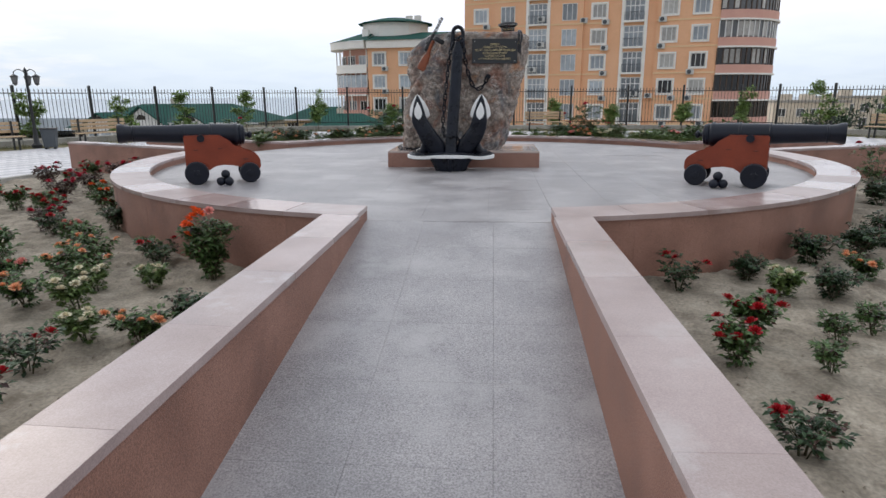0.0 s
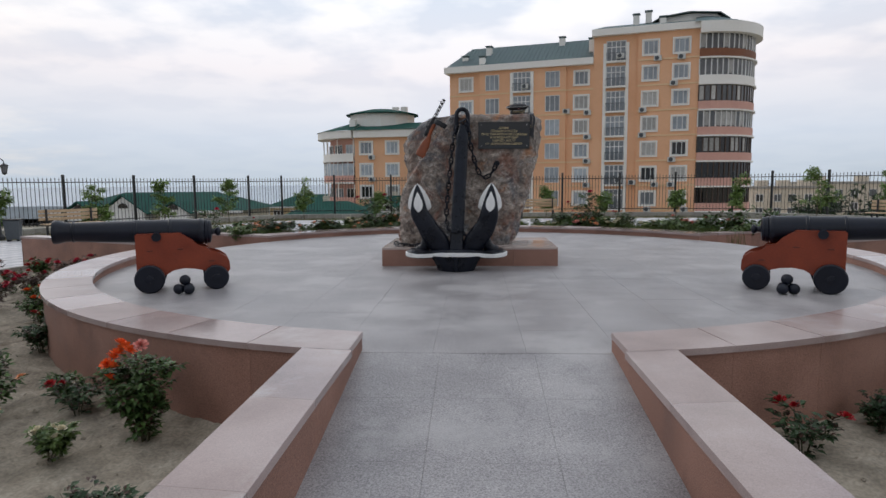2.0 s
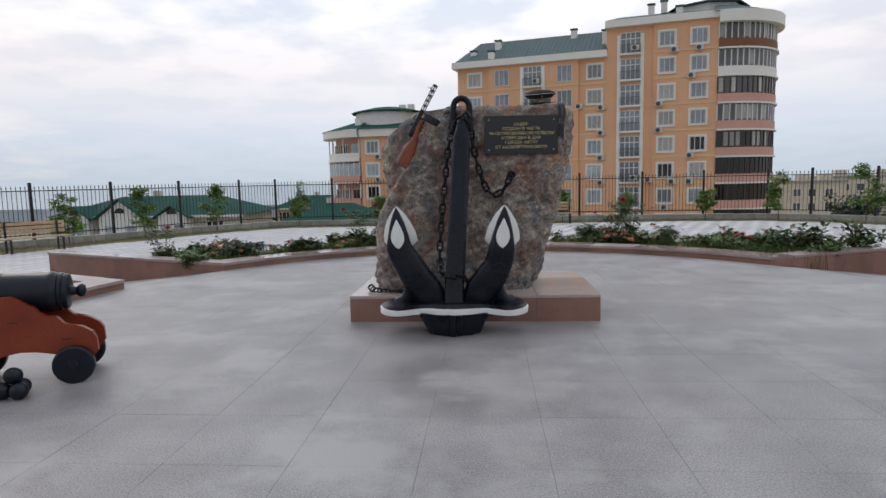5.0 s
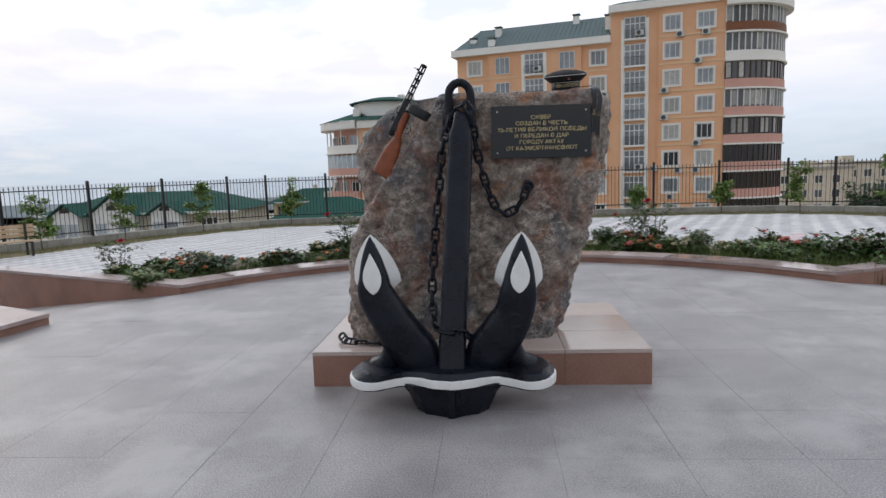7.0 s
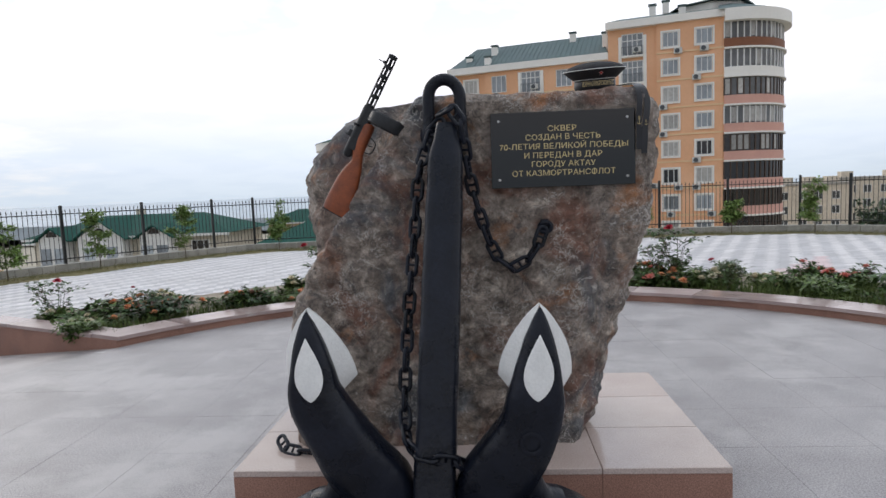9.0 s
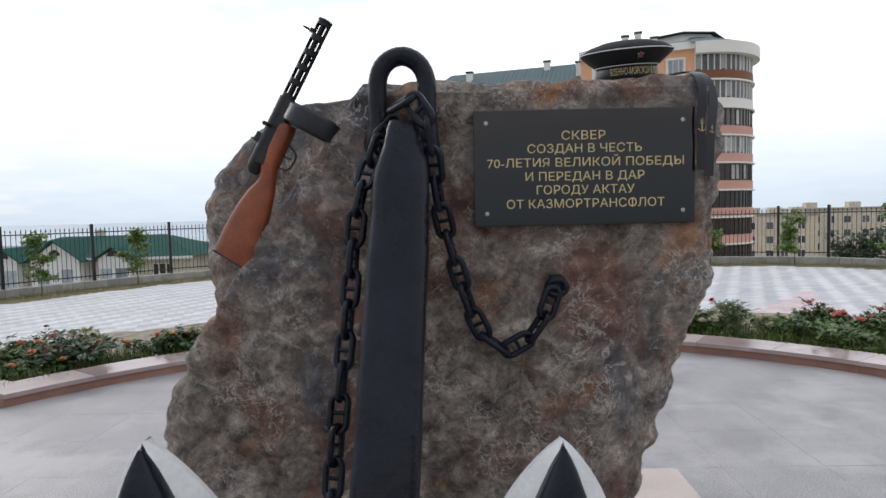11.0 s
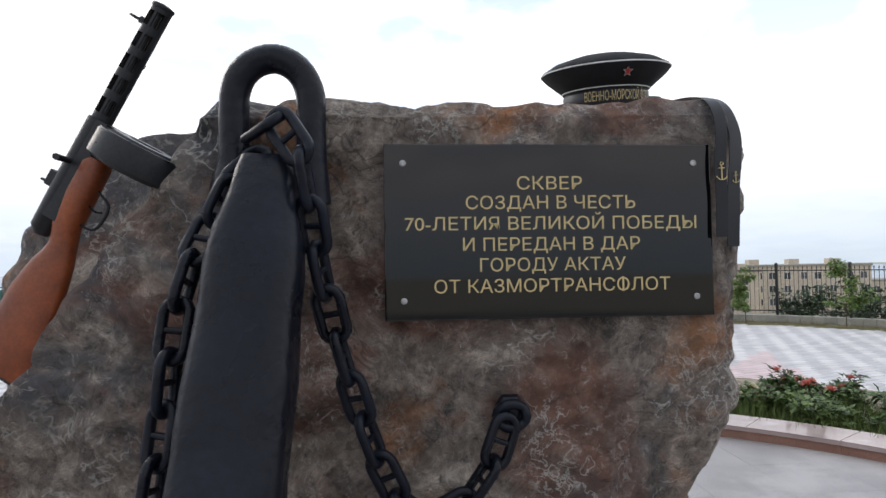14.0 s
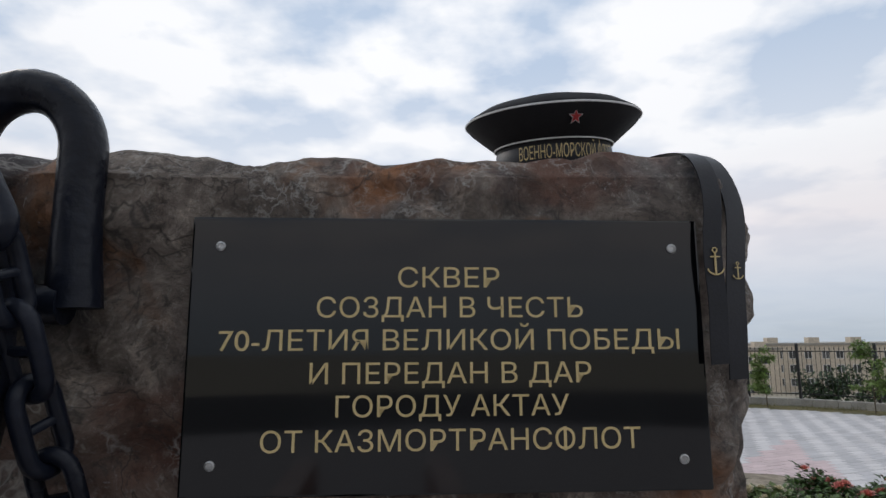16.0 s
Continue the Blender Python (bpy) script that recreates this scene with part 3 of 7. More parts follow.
def build_platform():
    bm = bmesh.new()
    lathe(bm, [(0, -0.7), (R_IN - 0.12, -0.7), (R_IN - 0.12, -0.006), (0, -0.006)], 96, Matrix.Translation((CX, CY, 0)))
    floor = tagged(part("floor", bm, M["mortar"]), "round platform floor of grey granite slabs with pale bloom", "floor", kind="structure")
    rnd = random.Random(4)
    # the platform's slabs, nearest first
    for j in range(-3, 17):
        for i in range(-10, 10):
            x0, y0 = GRID_X + i * SLAB, GRID_Y + j * SLAB
            poly = [(x0 + GAP, y0 + GAP), (x0 + SLAB - GAP, y0 + GAP), (x0 + SLAB - GAP, y0 + SLAB - GAP), (x0 + GAP, y0 + SLAB - GAP)]
            if not (j == 0 and abs(x0 + SLAB / 2 - CX) < HALF + SLAB / 2):
                poly = clip_circle(poly, R_IN + 0.02)
            if len(poly) < 3:
                continue
            z = rnd.uniform(-0.0006, 0.0006)
            part("slab", prism(bmesh.new(), poly, -0.03, z, 0.0012), M["paver"], floor)


def build_ramp(deg, n):
    """A ramp with three slabs across, falling from the platform to the square."""
    m = Matrix.Translation((CX, CY, 0)) @ pose(0, 0, 0, 0, 0, deg)
    r0, r1, z0, z1 = CY - GRID_Y if deg == 270 else R_IN - 0.07, R_END + 0.1, -0.0015, GROUND + 0.005
    k = (z1 - z0) / (r1 - r0)
    bm = bmesh.new()
    v = [bm.verts.new(p) for p in ((r0, -HALF - .1, -.012), (r1, -HALF - .1, z1 - .012), (r1, HALF + .1, z1 - .012), (r0, HALF + .1, -.012),
                                   (r0, -HALF - .1, -.9), (r1, -HALF - .1, -.9), (r1, HALF + .1, -.9), (r0, HALF + .1, -.9))]
    for f in ((0, 1, 2, 3), (4, 7, 6, 5), (0, 4, 5, 1), (1, 5, 6, 2), (2, 6, 7, 3), (3, 7, 4, 0)):
        bm.faces.new([v[i] for i in f])
    bm.transform(m)
    ramp = tagged(part("ramp_%d" % n, bm, M["mortar"]), "gently sloping entrance ramp of grey granite slabs", "ramp", kind="structure")
    cols = (-HALF - 0.01, -0.30, 0.315, HALF + 0.01) if deg == 270 else (-HALF, -0.31, 0.30, HALF)
    r, row = r0, 0
    while r < r1 - 0.05:
        e = min(r + SLAB, r1)
        for a, b in zip(cols, cols[1:]):
            bm = bmesh.new()
            prism(bm, [(r + GAP, a + GAP), (e - GAP, a + GAP), (e - GAP, b - GAP), (r + GAP, b - GAP)], -0.03, 0.0, 0.0006)
            for vert in bm.verts:
                vert.co.z += z0 + k * (vert.co.x - r0)
            bm.transform(m)
            part("slab", bm, M["paver"], ramp)
        r, row = e, row + 1


def strip(bm, inner, outer, z0, z1, ch=0.0):
    return prism(bm, list(inner) + list(outer)[::-1], z0, z1, ch)


def build_wall(n, a0, a1):
    """One of three bays: side wall, arc round the platform, side wall; red granite faces under pale polished coping."""
    d_in, d_out = math.asin((HALF + .045) / (R_IN + .05)), math.asin((HALF + .045) / (R_OUT - .05))
    A0, A1 = radians(a0), radians(a1)
    core = bmesh.new()
    wall = tagged(part("garden_wall_%d" % n, strip(core, [polar(R_IN + .05, A0 + d_in + (A1 - A0 - 2 * d_in) * i / 40) for i in range(41)],
                                                   [polar(R_OUT - .05, A0 + d_out + (A1 - A0 - 2 * d_out) * i / 40) for i in range(41)], -0.9, 0.075),
                       M["mortar"]), "low curved wall faced in red granite under pale polished coping", "wall", kind="structure")
    # the arc
    count, cap_t = 13, 0.04
    for i in range(count):
        f0, f1 = i / count, (i + 1) / count
        sub = [f0 + (f1 - f0) * j / 6 for j in range(7)]
        ang = lambda f, d: A0 + d + (A1 - A0 - 2 * d) * f
        gap = 0.0003
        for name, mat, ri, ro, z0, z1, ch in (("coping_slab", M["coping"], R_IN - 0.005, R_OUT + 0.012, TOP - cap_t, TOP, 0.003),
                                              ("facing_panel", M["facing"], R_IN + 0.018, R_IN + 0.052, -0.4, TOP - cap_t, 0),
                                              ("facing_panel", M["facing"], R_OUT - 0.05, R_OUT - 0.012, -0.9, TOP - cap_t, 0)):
            inner = [polar(ri, ang(f, math.asin(HALF / ri))) for f in sub]
            outer = [polar(ro, ang(f, math.asin(HALF / ro))) for f in sub]
            inner[0] = polar(ri, ang(f0, math.asin(HALF / ri)) + gap / 2); outer[0] = polar(ro, ang(f0, math.asin(HALF / ro)) + gap / 2)
            inner[-1] = polar(ri, ang(f1, math.asin(HALF / ri)) - gap / 2); outer[-1] = polar(ro, ang(f1, math.asin(HALF / ro)) - gap / 2)
            bm = bmesh.new()
            ins, outs = inner, outer
            bot = [bm.verts.new((x, y, z0)) for x, y in ins + outs[::-1]]
            top = [bm.verts.new((x, y, z1)) for x, y in ins + outs[::-1]]
            k = len(bot)
            for q in range(k):
                bm.faces.new((bot[q], bot[(q + 1) % k], top[(q + 1) % k], top[q]))
            h = len(ins)
            for q in range(h - 1):
                bm.faces.new((top[q], top[q + 1], top[k - 2 - q], top[k - 1 - q]))
                bm.faces.new((bot[q + 1], bot[q], bot[k - 1 - q], bot[k - 2 - q]))
            if ch:
                bmesh.ops.bevel(bm, geom=[e for e in bm.edges if all(v.co.z > z1 - 1e-5 for v in e.verts) and len(e.link_faces) == 2 and any(abs(f.normal.z) < 0.5 for f in e.link_faces)] or [], offset=ch, segments=2, affect="EDGES")
            part(name, bm, mat, wall)
    # the two straight arms
    for deg, s in ((a0, 1), (a1, -1)):
        h0, h1 = HALF * s, (HALF + ARM) * s
        r_i, r_o = math.sqrt(R_OUT ** 2 - HALF ** 2) + 0.006, math.sqrt(R_OUT ** 2 - (HALF + ARM) ** 2) + 0.006
        P = lambda r, off: arm_point(deg, r, off)
        bm = bmesh.new()
        prism(bm, [P(r_i, h0 + .05 * s), P(R_END - .05, h0 + .05 * s), P(R_END - .05, h1 - .05 * s), P(r_o, h1 - .05 * s)], -0.95, 0.075)
        part("wall_core", bm, M["mortar"], wall)
        r_n = math.sqrt((R_IN + .02) ** 2 - HALF ** 2)
        part("facing_panel", prism(bmesh.new(), [P(r_n, h0), P(r_i, h0), P(r_i, h0 + .045 * s), P(r_n, h0 + .045 * s)], -0.95, TOP - cap_t), M["facing"], wall)
        steps = 5
        for i in range(steps):
            f0, f1 = i / steps, (i + 1) / steps
            ri0, ri1 = r_i + (R_END - r_i) * f0 + 0.0001, r_i + (R_END - r_i) * f1 - 0.0001
            ro0, ro1 = r_o + (R_END - r_o) * f0 + 0.0001, r_o + (R_END - r_o) * f1 - 0.0001
            bm = bmesh.new()
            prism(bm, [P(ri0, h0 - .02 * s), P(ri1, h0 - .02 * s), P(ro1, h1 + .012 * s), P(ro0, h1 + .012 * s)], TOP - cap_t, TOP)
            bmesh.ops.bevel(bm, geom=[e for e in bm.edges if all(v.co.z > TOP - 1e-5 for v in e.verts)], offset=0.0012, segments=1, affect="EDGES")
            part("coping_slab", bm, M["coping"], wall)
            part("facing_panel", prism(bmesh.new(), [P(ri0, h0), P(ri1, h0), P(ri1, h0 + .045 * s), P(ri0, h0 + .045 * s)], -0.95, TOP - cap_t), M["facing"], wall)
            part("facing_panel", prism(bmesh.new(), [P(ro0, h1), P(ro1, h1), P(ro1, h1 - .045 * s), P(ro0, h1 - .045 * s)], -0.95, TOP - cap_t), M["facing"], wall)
        part("facing_panel", prism(bmesh.new(), [P(R_END, h0), P(R_END, h1), P(R_END - .045, h1), P(R_END - .045, h0)], -0.95, TOP - cap_t), M["facing"], wall)


def soil_height(x, y):
    r = math.hypot(x - CX, y - CY)
    p = Vector((x, y, 0))
    lift = 0.30 if y > CY + 1.5 and abs(x - CX) < (y - CY) * 2.25 else 0.0
    return lift - 0.44 - 0.10 * max(0, min(1, (r - 5.3) / 4)) + 0.035 * noise.noise(p * 1.3) + 0.03 * noise.noise(p * 4.1) + 0.022 * noise.noise(p * 11) + 0.014 * noise.noise(p * 25)


def build_bed(n, a0, a1, fine):
    """The planting bed between two ramps, with a granite kerb at its far side."""
    A0, A1 = radians(a0), radians(a1)
    nr, na = (110, 260) if fine else (40, 90)
    bm, rows = bmesh.new(), []
    for i in range(nr + 1):
        r = R_OUT - 0.03 + (R_END - R_OUT) * i / nr
        d = math.asin((HALF + ARM - 0.03) / r)
        rows.append([])
        for k in range(na + 1):
            x, y = polar(r, A0 + d + (A1 - A0 - 2 * d) * k / na)
            rows[-1].append(bm.verts.new((x, y, soil_height(x, y))))
    for a, b in zip(rows, rows[1:]):
        for k in range(na):
            bm.faces.new((a[k], a[k + 1], b[k + 1], b[k]))
    me = mesh_of(bm, "flower_bed_%d" % n, True)
    me.materials.append(M["soil"])
    bed = tagged(new("flower_bed_%d" % n, me), "dry sandy flower bed with crumbly raked soil", "flower bed", kind="structure")
    d = math.asin((HALF + ARM) / R_END)
    steps = 14
    for i in range(steps):
        f = [i / steps + (j / 4) / steps for j in range(5)]
        bm = bmesh.new()
        strip(bm, [polar(R_END - 0.12, A0 + d + (A1 - A0 - 2 * d) * q) for q in f], [polar(R_END, A0 + d + (A1 - A0 - 2 * d) * q) for q in f], -0.8, -0.46)
        part("kerb_stone", bm, M["block"], bed)


for n, (a0, a1) in enumerate(((-90, 24), (24, 156), (156, 270)), 1):
    build_wall(n, a0, a1)
    build_bed(n, a0, a1, n != 2)

# ---------------------------------------------------------------- fence round the square
def fence_picket():
    bm = bmesh.new()
    box(bm, -0.008, 0.008, -0.008, 0.008, 0.06, 1.75)
    lathe(bm, [(0.008, 1.75), (0.022, 1.775), (0.016, 1.81), (0.0, 1.87)], 6)
    lathe(bm, [(0.008, 1.60), (0.019, 1.615), (0.008, 1.63)], 6)
    me = mesh_of(bm, "picket")
    me.materials.append(M["fence"])
    return me


def build_fence():
    picket = fence_picket()
    rnd = random.Random(3)
    for i, (a, b) in enumerate(zip(POSTS, POSTS[1:])):
        ax, ay = a
        bx, by = b
        length, yaw = math.hypot(bx - ax, by - ay), math.degrees(math.atan2(by - ay, bx - ax))
        f = thing("fence_section", "black steel picket fence with spear tips on block wall", "fence", "fence round the square", at=pose(ax, ay, FENCE_Z, 0, 0, yaw))
        bm = bmesh.new()
        box(bm, -0.045, 0.045, -0.045, 0.045, -0.02, 1.95)
        lathe(bm, [(0.066, 1.95), (0.066, 1.965), (0.0, 1.99)], 4, pose(0, 0, 0, 0, 0, 45))
        part("post", bm, M["fence"], f)
        for z in (0.16, 1.69):
            bm = bmesh.new()
            box(bm, 0.04, length - 0.04, -0.018, 0.018, z - 0.018, z + 0.018)
            part("rail", bm, M["fence"], f)
        n = round(length / 0.148)
        for k in range(1, n):
            p = part("picket", picket, M["fence"], f)
            p.matrix_basis = pose(length * k / n, 0, 0, 0, 0, 0)
        # low wall of stone blocks under it
        m = max(3, round(length / 0.42))
        for k in range(m):
            bm = bmesh.new()
            box(bm, length * k / m + 0.004, length * (k + 1) / m - 0.004, -0.13, 0.13, -0.45, -0.004 - rnd.uniform(0, 0.01))
            bevelled(bm, 0.012, 1)
            part("wall_block", bm, M["block"], f)


build_fence()

# ---------------------------------------------------------------- monument: plinth, boulder, anchor
def table(keys, v):
    """Straight-line reading of a small table."""
    for (a, p), (b, q) in zip(keys, keys[1:]):
        if v <= b:
            return p + (q - p) * max(0, v - a) / (b - a)
    return keys[-1][1]


def build_plinth():
    p = thing("plinth", "low plinth of polished red granite slabs under the boulder", "plinth")
    x0, x1, y0, y1, h = -1.11, 1.22, 10.315, 11.75, 0.25
    bm = bmesh.new()
    box(bm, x0 + .03, x1 - .03, y0 + .03, y1 - .03, 0.0, h - 0.03)
    part("core", bm, M["mortar"], p)
    nx, ny = 4, 3
    for i in range(nx):
        for j in range(ny):
            bm = bmesh.new()
            box(bm, x0 + (x1 - x0) * i / nx + .001, x0 + (x1 - x0) * (i + 1) / nx - .001, y0 + (y1 - y0) * j / ny + .001, y0 + (y1 - y0) * (j + 1) / ny - .001, h - 0.03, h)
            part("top_slab", bevelled(bm, 0.003, 1), M["plinthtop"], p)
    for i in range(nx):
        for a, b in ((y0 + .004, y0 + .034), (y1 - .034, y1 - .004)):
            bm = bmesh.new()
            box(bm, x0 + (x1 - x0) * i / nx + .001, x0 + (x1 - x0) * (i + 1) / nx - .001, a, b, 0.0, h - 0.031)
            part("side_panel", bm, M["facing"], p)
    for j in range(ny):
        for a, b in ((x0 + .004, x0 + .034), (x1 - .034, x1 - .004)):
            bm = bmesh.new()
            box(bm, a, b, y0 + .036 + (y1 - y0 - .072) * j / ny + .001, y0 + .036 + (y1 - y0 - .072) * (j + 1) / ny - .001, 0.0, h - 0.031)
            part("side_panel", bm, M["facing"], p)


build_plinth()

LEFT = [(0.25, -0.89), (0.64, -0.88), (0.90, -0.875), (1.13, -0.83), (1.32, -0.815), (1.45, -0.835), (1.67, -0.84), (1.80, -0.79), (1.95, -0.62), (2.03, -0.50)]
RIGHT = [(0.25, 0.62), (0.40, 0.69), (0.55, 0.72), (0.80, 0.79), (0.92, 0.835), (1.02, 0.865), (1.08, 0.895), (1.18, 0.91), (1.33, 0.938), (1.64, 0.976), (1.80, 0.996), (1.95, 0.988), (2.03, 0.925)]
RIDGE_A, RIDGE_B = Vector((-0.125, 2.06)), Vector((-0.69, 1.26))


def rock_front(x, z):
    """How far back the boulder's face lies."""
    d = (RIDGE_B - RIDGE_A).normalized()
    p = Vector((x, z)) - RIDGE_A
    off = p.x * d.y - p.y * d.x          # positive up and left of the ridge
    step = max(0, min(1, off / 0.07))
    y = 10.58 + 0.29 * step * step * (3 - 2 * step) + 0.10 * max(0, min(0.5, off))
    y += 0.05 * max(0, 0.8 - z) * (1 if x > 0.45 else 0.2)
    if x > 0.55 and z < 1.35:
        y += 0.15 * min(1, (x - 0.55) / 0.25) * min(1, (1.35 - z) / 0.3)
    return y


def build_boulder():
    rows, nf, ns, nb = 190, 150, 26, 40
    bm, rings = bmesh.new(), []
    for i in range(rows + 1):
        z = 0.252 + (1.996 - 0.252) * i / rows
        xl, xr = table(LEFT, z), table(RIGHT, z)
        loop = []
        for k in range(nf):
            loop.append((xl + (xr - xl) * k / (nf - 1), None, 0))
        yb = 11.28 - 0.14 * max(0, z - 1.2)
        pts = [(x, rock_front(x, z), k / (nf - 1)) for k, (x, _, _) in enumerate(loop)]
        out = []
        for x, y, f in pts:
            e = min(f, 1 - f)
            out.append((x, y + 0.10 * max(0, 1 - e / 0.06) ** 2, z))
        yr, yl = out[-1][1], out[0][1]
        for k in range(1, ns):
            f = k / ns
            out.append((xr + 0.05 * math.sin(f * math.pi) - 0.05 * f, yr + (yb - yr) * f, z))
        for k in range(nb):
            f = k / (nb - 1)
            out.append((xr - 0.05 + (xl - xr + 0.12) * f, yb + 0.06 * math.sin(f * math.pi), z))
        for k in range(1, ns):
            f = 1 - k / ns
            out.append((xl - 0.05 * math.sin(f * math.pi) + 0.07 * f, yl + (yb - yl) * f, z))
        rings.append(out)
    # round the top over
    last = rings[-1]
    mx, my = sum(p[0] for p in last) / len(last), 10.93
    for f, dz in ((0.97, 0.012), (0.92, 0.018), (0.80, 0.022), (0.62, 0.026), (0.42, 0.03), (0.2, 0.03)):
        rings.append([(mx + (x - mx) * f, my + (y - my) * f, z + dz) for x, y, z in last])
    mid = Vector((0.05, 10.93, 1.1))
    built = []
    for ring in rings:
        line = []
        for x, y, z in ring:
            p = Vector((x, y, z))
            n = Vector(((x - mid.x) * 0.35, y - mid.y, 0.0)).normalized() if z < 1.998 else Vector((0, 0, 1))
            q = Vector((x * 1.0, y * 1.0, z * 1.0))
            dist, cells = noise.voronoi(q * 4.2 + Vector((0, 0, 0.35 * x)))
            chip = (dist[1] - dist[0])
            dist2, _ = noise.voronoi(q * 11)
            amp = 0.045 * noise.noise(q * 2.1) + 0.07 * min(0.35, chip) - 0.006 + 0.028 * (dist2[1] - dist2[0]) + 0.007 * noise.noise(q * 9) + 0.006 * noise.turbulence(q * 16, 3, True) - 0.005 + 0.004 * noise.noise(q * 40)
            if 0.12 < x < 1.08 and 1.5 < z < 2.0 and y < 10.75:
                amp = min(amp, 0.018)
            if z > 1.991:
                amp = amp * 0.7 - 0.004
            if z < 0.30:
                amp *= 0.4
            line.append(bm.verts.new(p + n * amp))
        built.append(line)
    for a, b in zip(built, built[1:]):
        n = len(a)
        for k in range(n):
            bm.faces.new((a[k], a[(k + 1) % n], b[(k + 1) % n], b[k]))
    bm.faces.new(built[-1])
    bm.faces.new(built[0][::-1])
    me = mesh_of(bm, "boulder")
    soft_edges(me, 32)
    me.materials.append(M["rock"])
    tagged(new("boulder", me), "rough grey-brown boulder with rusty blotches standing on a plinth", "boulder")


build_boulder()


# ------------------------------------------------ anchor
def build_anchor():
    a = thing("ship_anchor", "black-painted ship anchor with white fluke tips leaning on a boulder", "anchor")
    cx = -0.105
    # shank: a tapered square bar with worn corners, leaning back
    lo, hi = Vector((-0.112, 9.885, 0.16)), Vector((-0.022, 10.43, 1.87))
    bm, rings = bmesh.new(), []
    axis = (hi - lo).normalized()
    back = Vector((0, 1, 0)); back = (back - axis * back.dot(axis)).normalized()
    right = back.cross(axis) * 1.0
    if right.x < 0:
        right = -right
    keys = [(0.0, 0.084, 0.075), (0.30, 0.086, 0.075), (0.70, 0.083, 0.07), (0.88, 0.080, 0.062), (0.92, 0.073, 0.058), (0.955, 0.058, 0.05), (0.985, 0.052, 0.045), (1.0, 0.046, 0.04)]
    for i in range(61):
        f = i / 60
        w, d = table([(k[0], k[1]) for k in keys], f), table([(k[0], k[2]) for k in keys], f)
        c = lo.lerp(hi, f)
        ring = []
        for k in range(28):
            t = k * 2 * math.pi / 28
            sx, sy = math.cos(t), math.sin(t)
            s = (abs(sx) ** 5 + abs(sy) ** 5) ** -0.2
            p = c + right * (w * sx * s) + back * (d * sy * s)
            p += (right * sx + back * sy) * (0.0045 * noise.noise(p * 9) + 0.002 * noise.noise(p * 30))
            ring.append(bm.verts.new(p))
        rings.append(ring)
    for p, q in zip(rings, rings[1:]):
        for k in range(28):
            bm.faces.new((p[k], p[(k + 1) % 28], q[(k + 1) % 28], q[k]))
    bm.faces.new(rings[0][::-1]); bm.faces.new(rings[-1])
    part("shank", bm, M["iron"], a, smooth=50)
    # shackle: a bent bar with swollen eyes and a pin
    sx, sy, sz, sr = -0.036, 10.522, 0.018, 0.0745
    pts = [(sx - sr - 0.004, sy + 0.003, 1.785 + sz), (sx - sr - 0.002, sy + 0.002, 1.86 + sz)]
    for k in range(13):
        t = math.pi * (1 - k / 12)
        pts.append((sx + sr * math.cos(t), sy, 1.99 + sz + 0.087 * math.sin(t)))
    pts += [(sx + sr + 0.001, sy, 1.86 + sz), (sx + sr + 0.003, sy, 1.785 + sz)]
    path, _ = curve_through(pts, 44)
    bm = bmesh.new()
    tube(bm, path, [0.029 + 0.017 * math.exp(-((i - 2) / 2.6) ** 2) + 0.005 * max(0, 1 - (43 - i) / 6) for i in range(44)], 16)
    for v in bm.verts:
        v.co += Vector((noise.noise(v.co * 12), noise.noise(v.co * 12 + Vector((5, 0, 0))), 0)) * 0.002
    part("shackle", bm, M["iron"], a, smooth=60)
    bm = bmesh.new()
    tube(bm, [(sx - sr, sy - 0.012, 1.79 + sz), (sx + sr, sy - 0.012, 1.79 + sz)], 0.026, 14)
    part("shackle_pin", bm, M["iron"], a, smooth=60)
    # crown plate with rounded lobes
    front = [(0.0, 9.70), (0.10, 9.735), (0.20, 9.81), (0.29, 9.85), (0.38, 9.81), (0.46, 9.745), (0.54, 9.735), (0.605, 9.79), (0.635, 9.88)]
    rear = [(0.635, 10.02), (0.60, 10.12), (0.53, 10.18), (0.44, 10.19), (0.36, 10.12), (0.28, 10.06), (0.14, 10.05), (0.0, 10.05)]
    half = front + rear
    outline, _ = curve_through([(x, y, 0) for x, y in half], 46)
    loop = [(p.x, p.y) for p in outline] + [(-p.x, p.y) for p in outline[-2:0:-1]]
    dip = lambda x: 0.235 + 0.012 * math.cos(x * 9)
    bm, levels = bmesh.new(), []
    n = len(loop)
    for inset, dz in ((0.03, -0.055), (0.004, -0.045), (0.0, -0.012), (0.006, 0.0), (0.05, 0.010), (0.15, 0.035)):
        levels.append([bm.verts.new((cx + x * (1 - inset * 0.6), 9.95 + (y - 9.95) * (1 - inset), dip(x) + dz)) for x, y in loop])
    for p, q in zip(levels, levels[1:]):
        for k in range(n):
            bm.faces.new((p[k], p[(k + 1) % n], q[(k + 1) % n], q[k]))
    bm.faces.new(levels[-1]); bm.faces.new(levels[0][::-1])
    bmesh.ops.triangulate(bm, faces=[f for f in bm.faces if len(f.verts) > 4])
    crown = part("crown", bm, M["iron"], a, smooth=45)
    # its white-painted front edge
    bm, prev = bmesh.new(), None
    rim = [p for p in outline if p.y < 9.93]
    rim = [(-p.x, p.y) for p in rim[:0:-1]] + [(p.x, p.y) for p in rim]
    rnd = random.Random(5)
